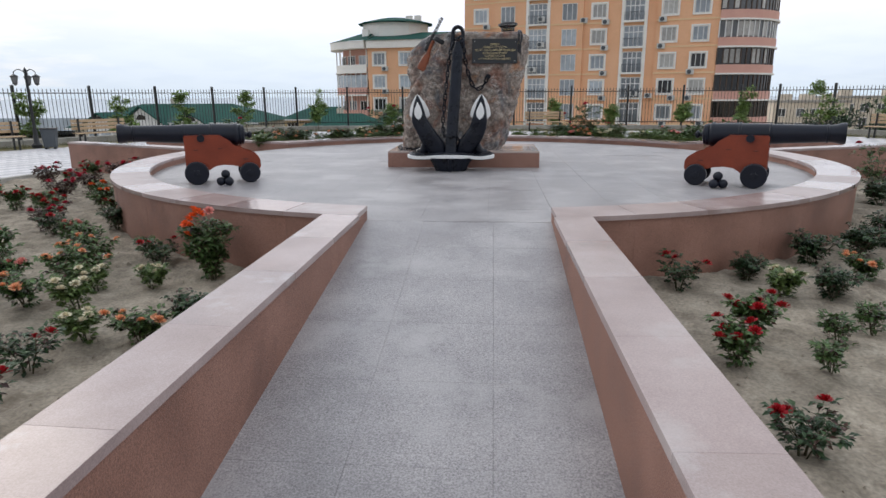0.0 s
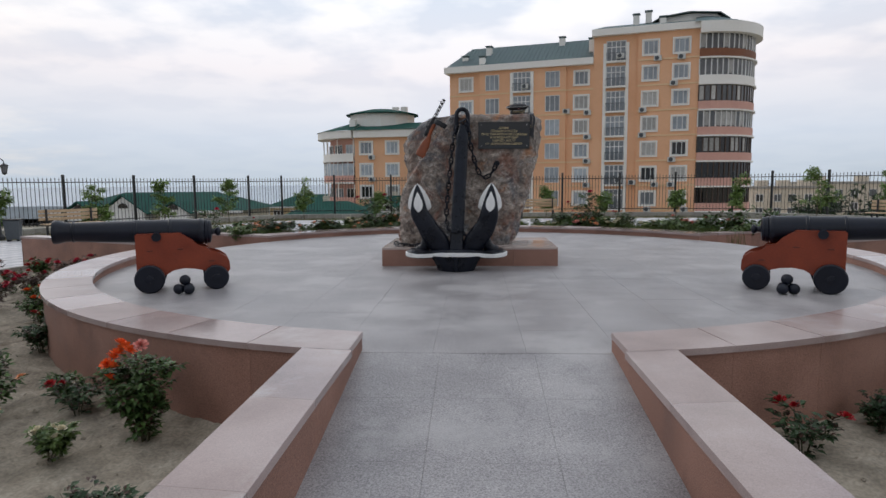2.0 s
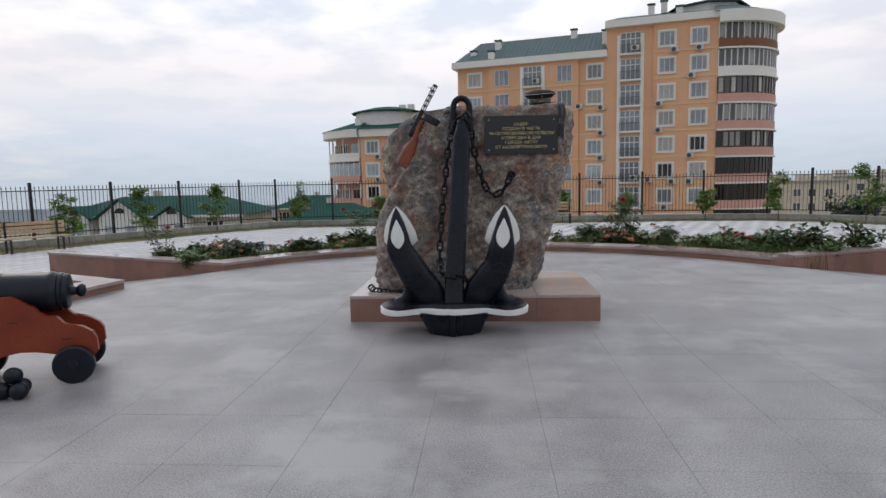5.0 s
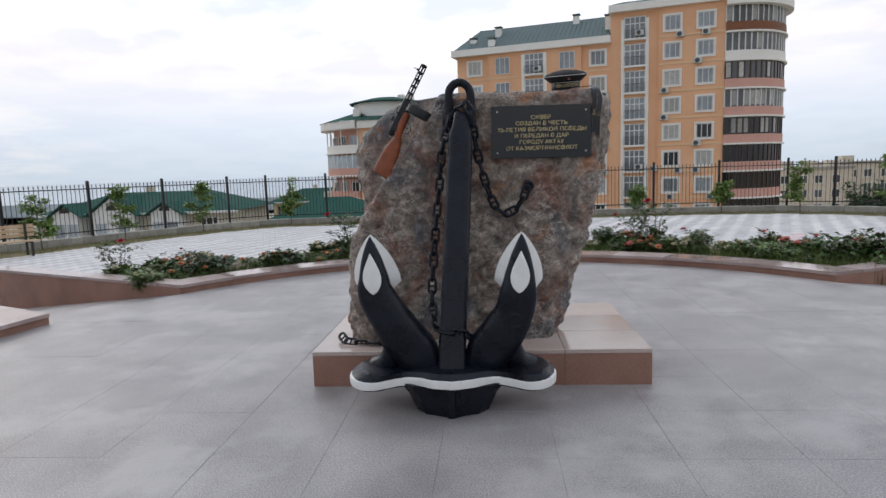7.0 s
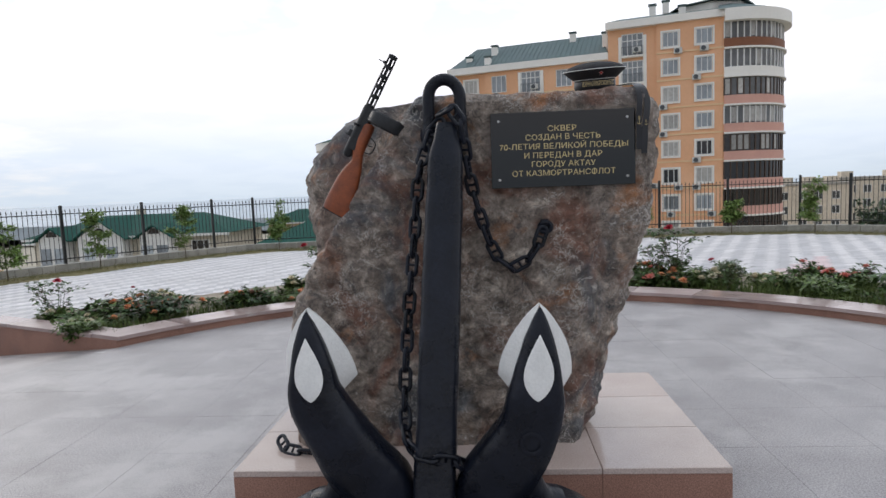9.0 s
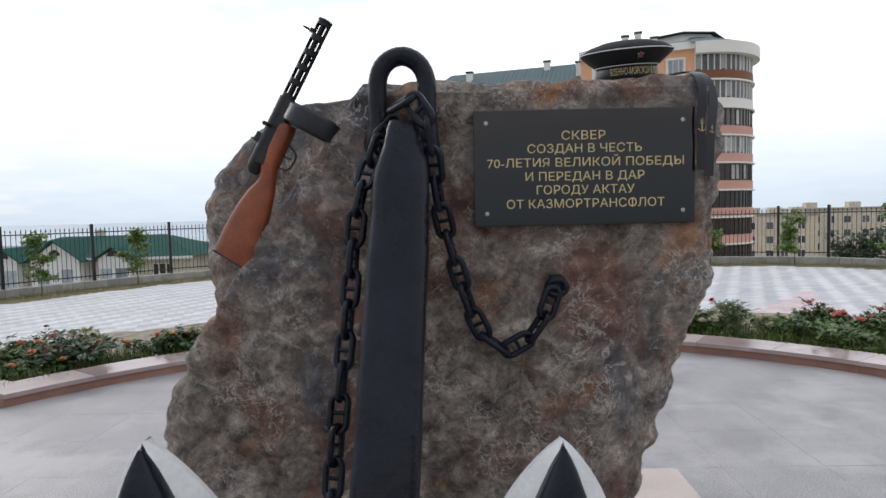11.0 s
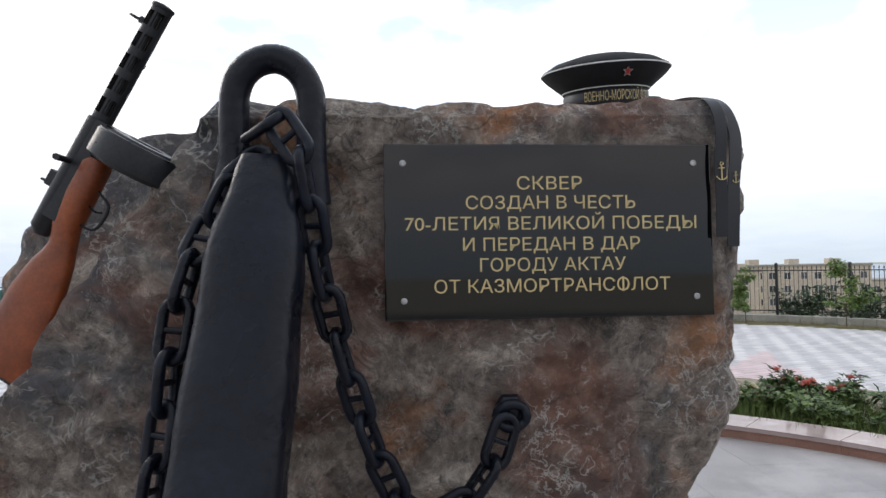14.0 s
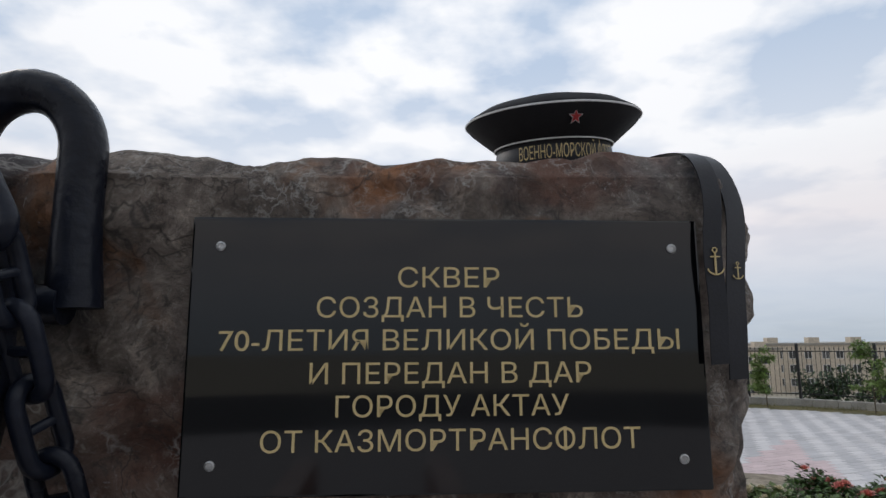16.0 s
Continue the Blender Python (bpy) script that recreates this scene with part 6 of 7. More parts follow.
# the tall one with orange heads by the wall
tall = rose_bush(99, 0.72, 0.18, 900, 0, "orange", "leaf", "tall dense rose bush with bright orange blooms by the wall")
tall.matrix_basis = pose(-1.90, 5.80, soil_height(-1.90, 5.80)) @ Matrix.Scale(0.83, 4)
for k, (dx, dy, dz) in enumerate(((-0.11, -0.10, 0.70), (-0.06, -0.08, 0.74), (-0.13, -0.02, 0.75), (-0.17, -0.07, 0.66), (-0.02, -0.10, 0.72), (-0.15, -0.11, 0.60), (-0.19, -0.10, 0.62), (-0.20, -0.06, 0.50), (0.05, -0.07, 0.75))):
    rnd = random.Random(k)
    kind = "orange" if k < 8 else "pink"
    ob = part("bloom", bloom_mesh(0.060, rnd, M["bloom_" + kind]), M["bloom_" + kind], tall, kind + " rose bloom")
    ob.matrix_basis = Matrix.Translation((dx, dy, dz)) @ pose(0, 0, 0, rnd.uniform(-40, 40), rnd.uniform(-40, 40), 0)

# the far bed, thickly planted
rnd = random.Random(21)
for k in range(70):
    left = k % 2 == 0
    a = radians(rnd.uniform(98, 146) if left else rnd.uniform(34, 82))
    r = rnd.uniform(5.6, 7.2)
    x, y = polar(r, a)
    key = rnd.choice(["pale", "pale", "peach", "green", "pink", "sparse", "pale", "long", "cream"] if left else ["pale", "sparse", "pale", "peach", "pale", "pink", "sparse", "cream", "long"])
    if key in ("tall", "long") and rnd.random() < 0.55:
        key = "green"
    plant(key, x, y, rnd.uniform(0, 360), rnd.uniform(0.6, 0.75) if key in ("tall", "long") else rnd.uniform(1.0, 1.4))
for x, y, key, s in ((-5.6, 15.2, "long", 1.0), (-5.0, 15.0, "sparse", 1.6), (-1.9, 17.4, "long", 1.25), (-2.4, 17.2, "long", 1.2), (3.0, 17.0, "long", 1.3), (2.7, 16.9, "long", 1.0), (5.6, 14.9, "sparse", 2.0), (6.2, 15.1, "sparse", 2.1), (5.1, 15.0, "sparse", 1.9)):
    plant(key, x, y, rnd.uniform(0, 360), s)


def grass_clump(name, spots, height, count, label, mat="blade"):
    rnd = random.Random(len(spots) * 17)
    verts, faces = [], []
    for cx, cy, rad, z in spots:
        for _ in range(count):
            a, r = rnd.uniform(0, 2 * math.pi), rad * math.sqrt(rnd.random())
            p = Vector((cx + r * math.cos(a), cy + r * math.sin(a), z))
            h, lean, b = height * rnd.uniform(0.5, 1.1), rnd.uniform(0, 0.5), rnd.uniform(0, 2 * math.pi)
            d, w = Vector((math.cos(b), math.sin(b), 0)), Vector((-math.sin(b), math.cos(b), 0)) * 0.004 * (0.5 + height * 2)
            o = len(verts)
            verts += [tuple(p - w), tuple(p + w), tuple(p + d * h * lean * 0.4 + Vector((0, 0, h * 0.6)) + w * 0.7), tuple(p + d * h * lean * 0.4 + Vector((0, 0, h * 0.6)) - w * 0.7), tuple(p + d * h * lean + Vector((0, 0, h)))]
            faces += [(o, o + 1, o + 2, o + 3), (o + 3, o + 2, o + 4)]
    me = bpy.data.meshes.new(name)
    me.from_pydata(verts, [], faces)
    me.materials.append(M[mat])
    return tagged(new(name, me), label, "grass", kind="stuff")


spots = []
rnd = random.Random(8)
for _ in range(46):
    a, r = radians(rnd.uniform(34, 78)), rnd.uniform(5.42, 6.6)
    x, y = polar(r, a)
    spots.append((x, y, 0.35, soil_height(x, y) - 0.01))
for _ in range(30):
    a, r = radians(rnd.uniform(102, 144)), rnd.uniform(5.42, 6.6)
    x, y = polar(r, a)
    spots.append((x, y, 0.3, soil_height(x, y) - 0.01))
grass_clump("tall_grass", spots, 0.36, 110, "fresh green tall grass among the roses of the bed")
spots = []
for _ in range(26):
    a, r = radians(rnd.uniform(-48, 5)), rnd.uniform(5.9, 8.6)
    x, y = polar(r, a)
    spots.append((x, y, 0.35, soil_height(x, y) - 0.01))
grass_clump("weeds", spots, 0.34, 90, "thin green weeds in the sandy bed")
spots = []
for _ in range(620):
    a, u = radians(rnd.uniform(20, 172)), rnd.uniform(0.15, 2.45)
    x, y = polar(1.0, a)
    x, y = polar(edge_radius(x, y) + u, a)
    spots.append((x, y, 0.5, ground_height(x, y) - 0.01))
grass_clump("lawn_grass", spots, 0.13, 34, "dry yellow-green grass strip along the fence", "drygrass")


def clods():
    """Crumbs of dry earth on the beds."""
    rnd = random.Random(31)
    verts, faces = [], []
    for _ in range(2600):
        a, r = radians(rnd.choice((rnd.uniform(-80, 10), rnd.uniform(170, 262)))), rnd.uniform(5.4, 9.2)
        x, y = polar(r, a)
        s = 0.006 + 0.022 * rnd.random() ** 3
        z = soil_height(x, y)
        o = len(verts)
        for k in range(5):
            t = k * 2 * math.pi / 5 + rnd.random()
            verts.append((x + s * math.cos(t) * rnd.uniform(.7, 1.2), y + s * math.sin(t) * rnd.uniform(.7, 1.2), z - 0.004))
        verts.append((x + s * rnd.uniform(-.3, .3), y + s * rnd.uniform(-.3, .3), z + s * rnd.uniform(.4, .9)))
        faces += [(o + k, o + (k + 1) % 5, o + 5) for k in range(5)]
    me = bpy.data.meshes.new("clods")
    me.from_pydata(verts, [], faces)
    me.materials.append(M["soil"])
    tagged(new("earth_clods", me), "crumbs of dry sandy earth on the beds", "soil", kind="stuff")


clods()


def sapling(seed, x, y, height, width, z):
    rnd = random.Random(seed)
    t = thing("sapling", "young leafy tree with a thin trunk in the grass strip", "tree", "saplings along the fence", at=pose(x, y, z))
    bm, spots = bmesh.new(), []
    trunk, _ = curve_through([(0, 0, -0.1), (rnd.uniform(-.05, .05), rnd.uniform(-.05, .05), height * 0.5), (rnd.uniform(-.1, .1), 0, height)], 12)
    tube(bm, trunk, [0.022 - 0.016 * i / 11 for i in range(12)], 7)
    for k in range(18):
        i = rnd.randint(3, 10)
        a = rnd.uniform(0, 2 * math.pi)
        f = (i / 11)
        ln = 1.3 * width * (1.15 - f * 0.55) * rnd.uniform(0.5, 1.0)
        e = trunk[i] + Vector((math.cos(a) * ln, math.sin(a) * ln, rnd.uniform(0.15, 0.45) * height * 0.5))
        limb, _ = curve_through([tuple(trunk[i]), tuple(trunk[i].lerp(e, 0.5) + Vector((0, 0, 0.03))), tuple(e)], 7)
        tube(bm, limb, [0.008 - 0.005 * j / 6 for j in range(7)], 5)
        for _ in range(85):
            p = limb[rnd.randint(1, 5)].lerp(limb[6], rnd.random())
            c = rnd.uniform(0, 2 * math.pi)
            d = Vector((math.cos(c), math.sin(c), rnd.uniform(-.4, .6)))
            spots.append((p + d * rnd.uniform(0.01, 0.14), d))
    part("trunk", bm, M["bark"], t)
    part("crown", leaf_mesh(spots, 0.13, rnd, M["treeleaf"], "crown"), M["treeleaf"], t)


for k, (x, y, h, w) in enumerate(((-16.2, 22.3, 1.75, 0.42), (-14.3, 24.9, 1.6, 0.45), (-13.0, 27.4, 1.7, 0.42), (-11.2, 29.8, 1.75, 0.52), (-8.3, 31.9, 1.8, 0.42), (-4.6, 32.3, 1.25, 0.34), (3.55, 32.3, 1.35, 0.34), (6.4, 32.4, 1.1, 0.32), (9.75, 32.2, 1.2, 0.36), (12.4, 31.2, 1.85, 0.42), (14.6, 29.0, 2.0, 0.66), (16.6, 27.0, 2.1, 0.75), (18.0, 24.2, 1.9, 0.6))):
    sapling(40 + k, x, y, h, w, ground_height(x, y))


def shrub(seed, x, y, z, w, h):
    """A broad bush of many leaf clumps outside the fence."""
    rnd = random.Random(seed)
    t = thing("shrub", "broad dark green bush growing outside the fence", "bush", "shrubs outside the fence", at=pose(x, y, z))
    bm, spots = bmesh.new(), []
    for k in range(22):
        a, r = rnd.uniform(0, 2 * math.pi), w * math.sqrt(rnd.random())
        e = Vector((r * math.cos(a), r * math.sin(a), h * rnd.uniform(0.45, 1.0) * (1 - 0.5 * (r / w) ** 2)))
        limb, _ = curve_through([(0, 0, -0.3), tuple(e * 0.5 + Vector((0, 0, 0.2))), tuple(e)], 7)
        tube(bm, limb, [0.04 - 0.03 * j / 6 for j in range(7)], 5)
        for _ in range(70):
            p = limb[rnd.randint(3, 5)].lerp(limb[6], rnd.random())
            d = Vector((rnd.uniform(-1, 1), rnd.uniform(-1, 1), rnd.uniform(-.5, 1))).normalized()
            spots.append((p + d * rnd.uniform(0.05, 0.45), d))
    part("branching", bm, M["bark"], t)
    part("crown", leaf_mesh(spots, 0.26, rnd, M["leaf_dark"], "crown"), M["leaf_dark"], t)


for k, (x, y, w, h) in enumerate(((21.5, 42.0, 1.6, 3.4), (24.0, 41.0, 1.9, 3.6), (27.0, 39.0, 1.8, 3.3), (30.0, 38.5, 2.0, 3.5))):
    shrub(70 + k, x, y, ground_height(x, y) - 0.2, w, h)

# ---------------------------------------------------------------- buildings beyond the fence
def lattice(bm, xs, zs, solid, y0, y1):
    """A flat grid of cells, solid or open, as one welded body."""
    pool = {}
    def V(i, j, y):
        if (i, j, y) not in pool:
            pool[(i, j, y)] = bm.verts.new((xs[i], y, zs[j]))
        return pool[(i, j, y)]
    nx, nz = len(xs) - 1, len(zs) - 1
    full = lambda i, j: 0 <= i < nx and 0 <= j < nz and solid(i, j)
    for i in range(nx):
        for j in range(nz):
            if not full(i, j):
                continue
            bm.faces.new((V(i, j, y0), V(i + 1, j, y0), V(i + 1, j + 1, y0), V(i, j + 1, y0)))
            bm.faces.new((V(i, j, y1), V(i, j + 1, y1), V(i + 1, j + 1, y1), V(i + 1, j, y1)))
            for (di, dj), (a, b) in (((-1, 0), ((i, j), (i, j + 1))), ((1, 0), ((i + 1, j), (i + 1, j + 1))), ((0, -1), ((i, j), (i + 1, j))), ((0, 1), ((i, j + 1), (i + 1, j + 1)))):
                if not full(i + di, j + dj):
                    bm.faces.new((V(*a, y0), V(*b, y0), V(*b, y1), V(*a, y1)))
    return bm


def bent_band(cx, cy, r0, r1, z0, z1, a0, a1, n):
    """A welded piece of a round wall."""
    bm, cuts = bmesh.new(), []
    for i in range(n + 1):
        a = radians(a0 + (a1 - a0) * i / n)
        c, s = math.cos(a), math.sin(a)
        cuts.append([bm.verts.new((cx + r * c, cy + r * s, z)) for r, z in ((r0, z0), (r1, z0), (r1, z1), (r0, z1))])
    for p, q in zip(cuts, cuts[1:]):
        for k in range(4):
            bm.faces.new((p[k], p[(k + 1) % 4], q[(k + 1) % 4], q[k]))
    bm.faces.new(cuts[0]); bm.faces.new(cuts[-1][::-1])
    return bm


def window_meshes(w, h, bars, frame_mat):
    """Shared meshes of one window: surround, frame with bars, sill."""
    fr = bmesh.new()
    t = 0.07
    xs = [-w / 2, -w / 2 + t] + [v for b in sorted(bars) for v in (w * b - 0.035, w * b + 0.035)] + [w / 2 - t, w / 2]
    lattice(fr, xs, [-h / 2, -h / 2 + t, h / 2 - t, h / 2], lambda i, k: k != 1 or i % 2 == 0, -0.06, 0.04)
    me = mesh_of(fr, "window_frame")
    me.materials.append(frame_mat)
    return me


def simple(name, mat, *boxes, bevel=0.0):
    bm = bmesh.new()
    for b in boxes:
        box(bm, *b)
    if bevel:
        bevelled(bm, bevel, 1)
    me = mesh_of(bm, name)
    me.materials.append(mat)
    return me


def grid_mesh(name, mat, xs, zs, solid, y0, y1):
    me = mesh_of(lattice(bmesh.new(), xs, zs, solid, y0, y1), name)
    me.materials.append(mat)
    return me


WIN = {"frame": window_meshes(1.55, 1.5, (-0.17, 0.2), M["pvc"]), "wide": window_meshes(1.75, 1.9, (-0.17, 0.17), M["pvc"]),
       "pane": simple("pane", M["pane"], (-0.70, 0.70, 0.0, 0.03, -0.68, 0.68)), "pane_wide": simple("pane", M["pane"], (-0.81, 0.81, 0.0, 0.03, -0.88, 0.88)),
       "curtain": simple("pane", M["curtain"], (-0.70, 0.70, 0.0, 0.03, -0.68, 0.68)), "dark": simple("pane", M["pane_dark"], (-0.70, 0.70, 0.0, 0.03, -0.68, 0.68)),
       "surround": grid_mesh("surround", M["trim"], [-0.98, -0.80, 0.80, 0.98], [-0.94, -0.77, 0.77, 0.94], lambda i, k: (i, k) != (1, 1), -0.10, 0.0),
       "ac": simple("casing", M["acbox"], (-0.42, 0.42, -0.34, 0.0, -0.29, 0.29), bevel=0.03)}


def fan_grille():
    bm = bmesh.new()
    lathe(bm, [(0, 0.0), (0.22, 0.0), (0.24, 0.012), (0.22, 0.02), (0.06, 0.01), (0, 0.012)], 18, Matrix.Translation((-0.08, -0.345, 0)) @ pose(0, 0, 0, 90))
    me = mesh_of(bm, "fan_grille")
    me.materials.append(M["bin"])
    return me


GRILLE = fan_grille()


def window(parent, s, z, kind="frame", rnd=random, surround=True, y=0.0):
    w = part("window", WIN["wide" if kind == "wide" else "frame"], M["pvc"], parent)
    w.matrix_basis = Matrix.Translation((s, y - 0.02, z))
    pane = WIN["pane_wide"] if kind == "wide" else WIN[rnd.choice(("pane", "pane", "pane", "curtain", "dark"))]
    part("pane", pane, M["pane"], w)
    if surround and kind != "wide":
        part("surround", WIN["surround"], M["trim"], w)
    return w


def air_conditioner(m):
    a = thing("air_conditioner", "white air conditioner box on the orange facade", "air conditioner", "air conditioners on the facade", at=m)
    c = part("casing", WIN["ac"], M["acbox"], a)
    part("fan_grille", GRILLE, M["bin"], a, "dark round fan grille")


def build_apartments():
    rnd = random.Random(12)
    base = pose(-3.25, 82.0, -0.4, 0, 0, -15.74)
    b = thing("apartment_building", "tall orange apartment block with a rounded glazed corner and green roof", "building", at=base)
    low, ground = 15.25, -9.0
    # walls: projecting and recessed bays, left part lower
    bays = ((0.0, 4.0, 0.35, low), (4.0, 14.8, 0.0, low), (14.8, 18.0, 0.35, low), (18.0, 23.0, 0.3, 18.4), (23.0, 29.6, 0.0, 18.4))
    for x0, x1, y0, top in bays:
        bm = bmesh.new()
        box(bm, x0 + 0.002, x1 - 0.002, y0, 13.0, ground, top)
        part("wall", bm, M["stucco"], b)
    rows = [-0.55 + 2.87 * k for k in range(-2, 7)]
    # belt courses between storeys
    for z in [r - 1.35 for r in rows]:
        for x0, x1, y0, top in bays:
            if z < top - 1 and not (x0 == 18.0):
                bm = bmesh.new()
                box(bm, x0, x1, y0 - 0.06, y0 - 0.002, z - 0.09, z + 0.09)
                part("belt_course", bm, M["stuccoband"], b)
    # windows by column
    for s, y, cols_top, kind in ((2.2, 0.35, 5, "frame"), (5.7, 0.0, 5, "wide"), (13.2, 0.0, 5, "wide"), (16.6, 0.35, 5, "frame"), (24.4, 0.0, 6, "frame"), (27.7, 0.0, 6, "frame")):
        for k in range(-2, cols_top + 1):
            z = rows[k + 2]
            window(b, s, z, kind, rnd, y=y)
            if kind == "frame" and rnd.random() < 0.62:
                air_conditioner(base @ Matrix.Translation((s + rnd.choice((-0.75, 0.0, 0.75)), y - 0.05, z - 1.28)))
                if rnd.random() < 0.2:
                    air_conditioner(base @ Matrix.Translation((s - 1.75, y - 0.05, z - 1.0)))
    # balcony columns: white bays with tall glazing and railings
    for s, y, top, hi in ((9.45, 0.0, 5, low), (20.55, 0.3, 6, 17.9)):
        for x0, x1 in ((s - 1.45, s - 1.12), (s + 1.12, s + 1.45)):
            bm = bmesh.new()
            box(bm, x0, x1, y - 0.25, y - 0.002, ground, hi - 0.4)
            part("pilaster", bm, M["trim"], b)
        for k in range(-2, top + 1):
            z = rows[k + 2]
            slab = simple("balcony_slab", M["trim"], (s - 1.12, s + 1.12, y - 0.55, y - 0.002, z - 1.42, z - 1.22))
            bal = part("balcony", slab, M["trim"], b)
            w = part("glazing", simple("glazing", M["pane"], (s - 1.10, s + 1.10, y - 0.06, y - 0.01, z - 1.2, z + 1.1)), M["pane"], bal)
            cuts = [v for q in (-1.07, -0.5, 0.0, 0.5, 1.07) for v in (s + q - 0.05, s + q + 0.05)]
            part("glazing_frame", grid_mesh("glazing_frame", M["pvc"], cuts, [z - 1.2, z + 0.32, z + 0.42, z + 1.0, z + 1.1], lambda i, k: i % 2 == 0 or k in (1, 3), y - 0.12, y - 0.062), M["pvc"], bal)
            cuts = [v for q in range(13) for v in (s - 1.095 + q * 0.18, s - 1.065 + q * 0.18)]
            part("railing", grid_mesh("railing", M["bin"], cuts, [z - 1.22, z - 0.36, z - 0.30], lambda i, k: i % 2 == 0 or k == 1, y - 0.54, y - 0.50), M["bin"], bal)
            if rnd.random() < 0.5:
                air_conditioner(base @ Matrix.Translation((s + rnd.choice((-0.4, 0.5)), y - 0.56, z - 0.75)))
    # rounded corner of glazed loggias
    R, cx, cy = 6.5, 29.6, 6.3
    def arc(bm, r0, r1, z0, z1, a0=-90, a1=35, n=30):
        bm.free()
        return bent_band(cx, cy, r0, r1, z0, z1, a0, a1, n)
    part("tower_core", arc(bmesh.new(), 0.5, R - 0.45, ground, 17.6), M["stucco"], b)
    looks = ["pinkrender", "pinkrender", "pinkrender", "pinkrender", "pinkrender", "pinkrender", "trim", "brownpanel"]
    for k in range(-2, 7):
        z = rows[k + 2]
        lk = looks[max(0, min(7, k + 1))]
        bay = part("loggia", arc(bmesh.new(), R - 0.35, R, z - 1.45, z - 0.55), M[lk], b)
        part("loggia_ledge", arc(bmesh.new(), R - 0.3, R + 0.18, z - 1.62, z - 1.45), M["trim"], bay)
        dark = k in (0, 1, 2)
        part("loggia_glazing", arc(bmesh.new(), R - 0.22, R - 0.14, z - 0.55, z + 1.22), M["pane_dark"] if k in (-1, 0, 1, 2) else M["pane_mid"], bay)
        bars = 22
        for i in range(bars + 1):
            a = radians(-90 + 125 * i / bars)
            bm = bmesh.new()
            box(bm, -0.06, 0.06, -0.05, 0.05, z - 0.55, z + 1.22, Matrix.Translation((cx + (R - 0.12) * math.cos(a), cy + (R - 0.12) * math.sin(a), 0)) @ pose(0, 0, 0, 0, 0, math.degrees(a) + 90))
            part("mullion", bm, M["brownframe"] if dark or k < 0 or k == 4 else M["pvc"], bay)
        for i in range(bars):
            if k >= 2 and rnd.random() < 0.25:
                a0 = -90 + 125 * i / bars
                part("blind", arc(bmesh.new(), R - 0.13, R - 0.12, z - 0.4, z + 1.1, a0 + 0.8, a0 + 125 / bars - 0.8, 2), M["curtain"], bay)
    # cornices and roofs
    for x0, x1, y0, z in ((-0.5, 18.0, -0.45, low), (17.8, 29.7, -0.45, 18.35)):
        bm = bmesh.new()
        box(bm, x0, x1, y0, 13.3, z, z + 0.75)
        part("cornice", bm, M["trim"], b)
    part("tower_cornice", arc(bmesh.new(), 0.4, R + 0.65, 17.75, 18.95), M["trim"], b)
    def hip(x0, x1, y0, y1, z0, z1, inset, name="roof", mat=M["roof"]):
        bm = bmesh.new()
        v = [bm.verts.new(p) for p in ((x0, y0, z0), (x1, y0, z0), (x1, y1, z0), (x0, y1, z0), (x0 + inset * 0.35, (y0 + y1) / 2, z1), (x1 - inset * 0.2, (y0 + y1) / 2, z1))]
        for f in ((0, 1, 5, 4), (1, 2, 5), (2, 3, 4, 5), (3, 0, 4), (3, 2, 1, 0)):
            bm.faces.new([v[i] for i in f])
        return part(name, bm, mat, b)
    roof = hip(-0.4, 18.0, -0.4, 13.0, low + 0.6, low + 4.2, 5)
    for i in range(31):                                   # standing seams
        x = 1.6 + i * 0.53
        bm = bmesh.new()
        box(bm, -0.025, 0.025, 0.0, 7.3, 0.0, 0.05, Matrix.Translation((x, -0.35, low + 0.62)) @ pose(0, 0, 0, math.degrees(math.atan2(3.6, 6.7))))
        part("roof_seam", bm, M["roof"], roof)
    hip(17.8, 29.8, -0.4, 13.0, 19.1, 20.9, 3)
    bm = bmesh.new()
    for i in range(20):
        a0, a1 = radians(-95 + 135 * i / 20), radians(-95 + 135 * (i + 1) / 20)
        vs = [bm.verts.new((cx + r * math.cos(a), cy + r * math.sin(a), z)) for r, a, z in ((R + 0.6, a0, 18.96), (R + 0.6, a1, 18.96), (2.6, a1, 20.6), (2.6, a0, 20.6))]
        bm.faces.new(vs)
    part("tower_roof", bm, M["roof"], b)
    bm = bmesh.new()
    lathe(bm, [(4.0, 18.9), (4.0, 20.6), (0, 20.6)], 8, Matrix.Translation((28.6, 6.2, 0)))
    part("turret_wall", bm, M["trim"], b)
    bm = bmesh.new()
    lathe(bm, [(4.6, 20.6), (4.6, 20.72), (1.5, 21.5), (0, 21.65)], 8, Matrix.Translation((28.6, 6.2, 0)))
    part("turret_roof", bm, M["roof"], b)
    for x, y, z, h in ((1.6, 2.2, 16.2, 1.3), (4.3, 0.6, 16.0, 1.0), (4.4, 3.6, 17.2, 1.6), (13.6, 5.2, 18.4, 1.2), (17.6, 2.2, 16.6, 1.9), (25.6, 1.0, 19.0, 1.0), (22.6, 4.2, 20.2, 1.1), (24.0, 4.4, 20.4, 1.2)):
        stack = part("chimney", simple("chimney", M["trim"], (x - 0.35, x + 0.35, y - 0.35, y + 0.35, z, z + h)), M["trim"], b)
        part("chimney_cap", simple("chimney_cap", M["roof"], (x - 0.45, x + 0.45, y - 0.45, y + 0.45, z + h + 0.15, z + h + 0.25), (x - 0.3, x + 0.3, y - 0.3, y + 0.3, z + h + 0.002, z + h + 0.15)), M["roof"], stack)


build_apartments()


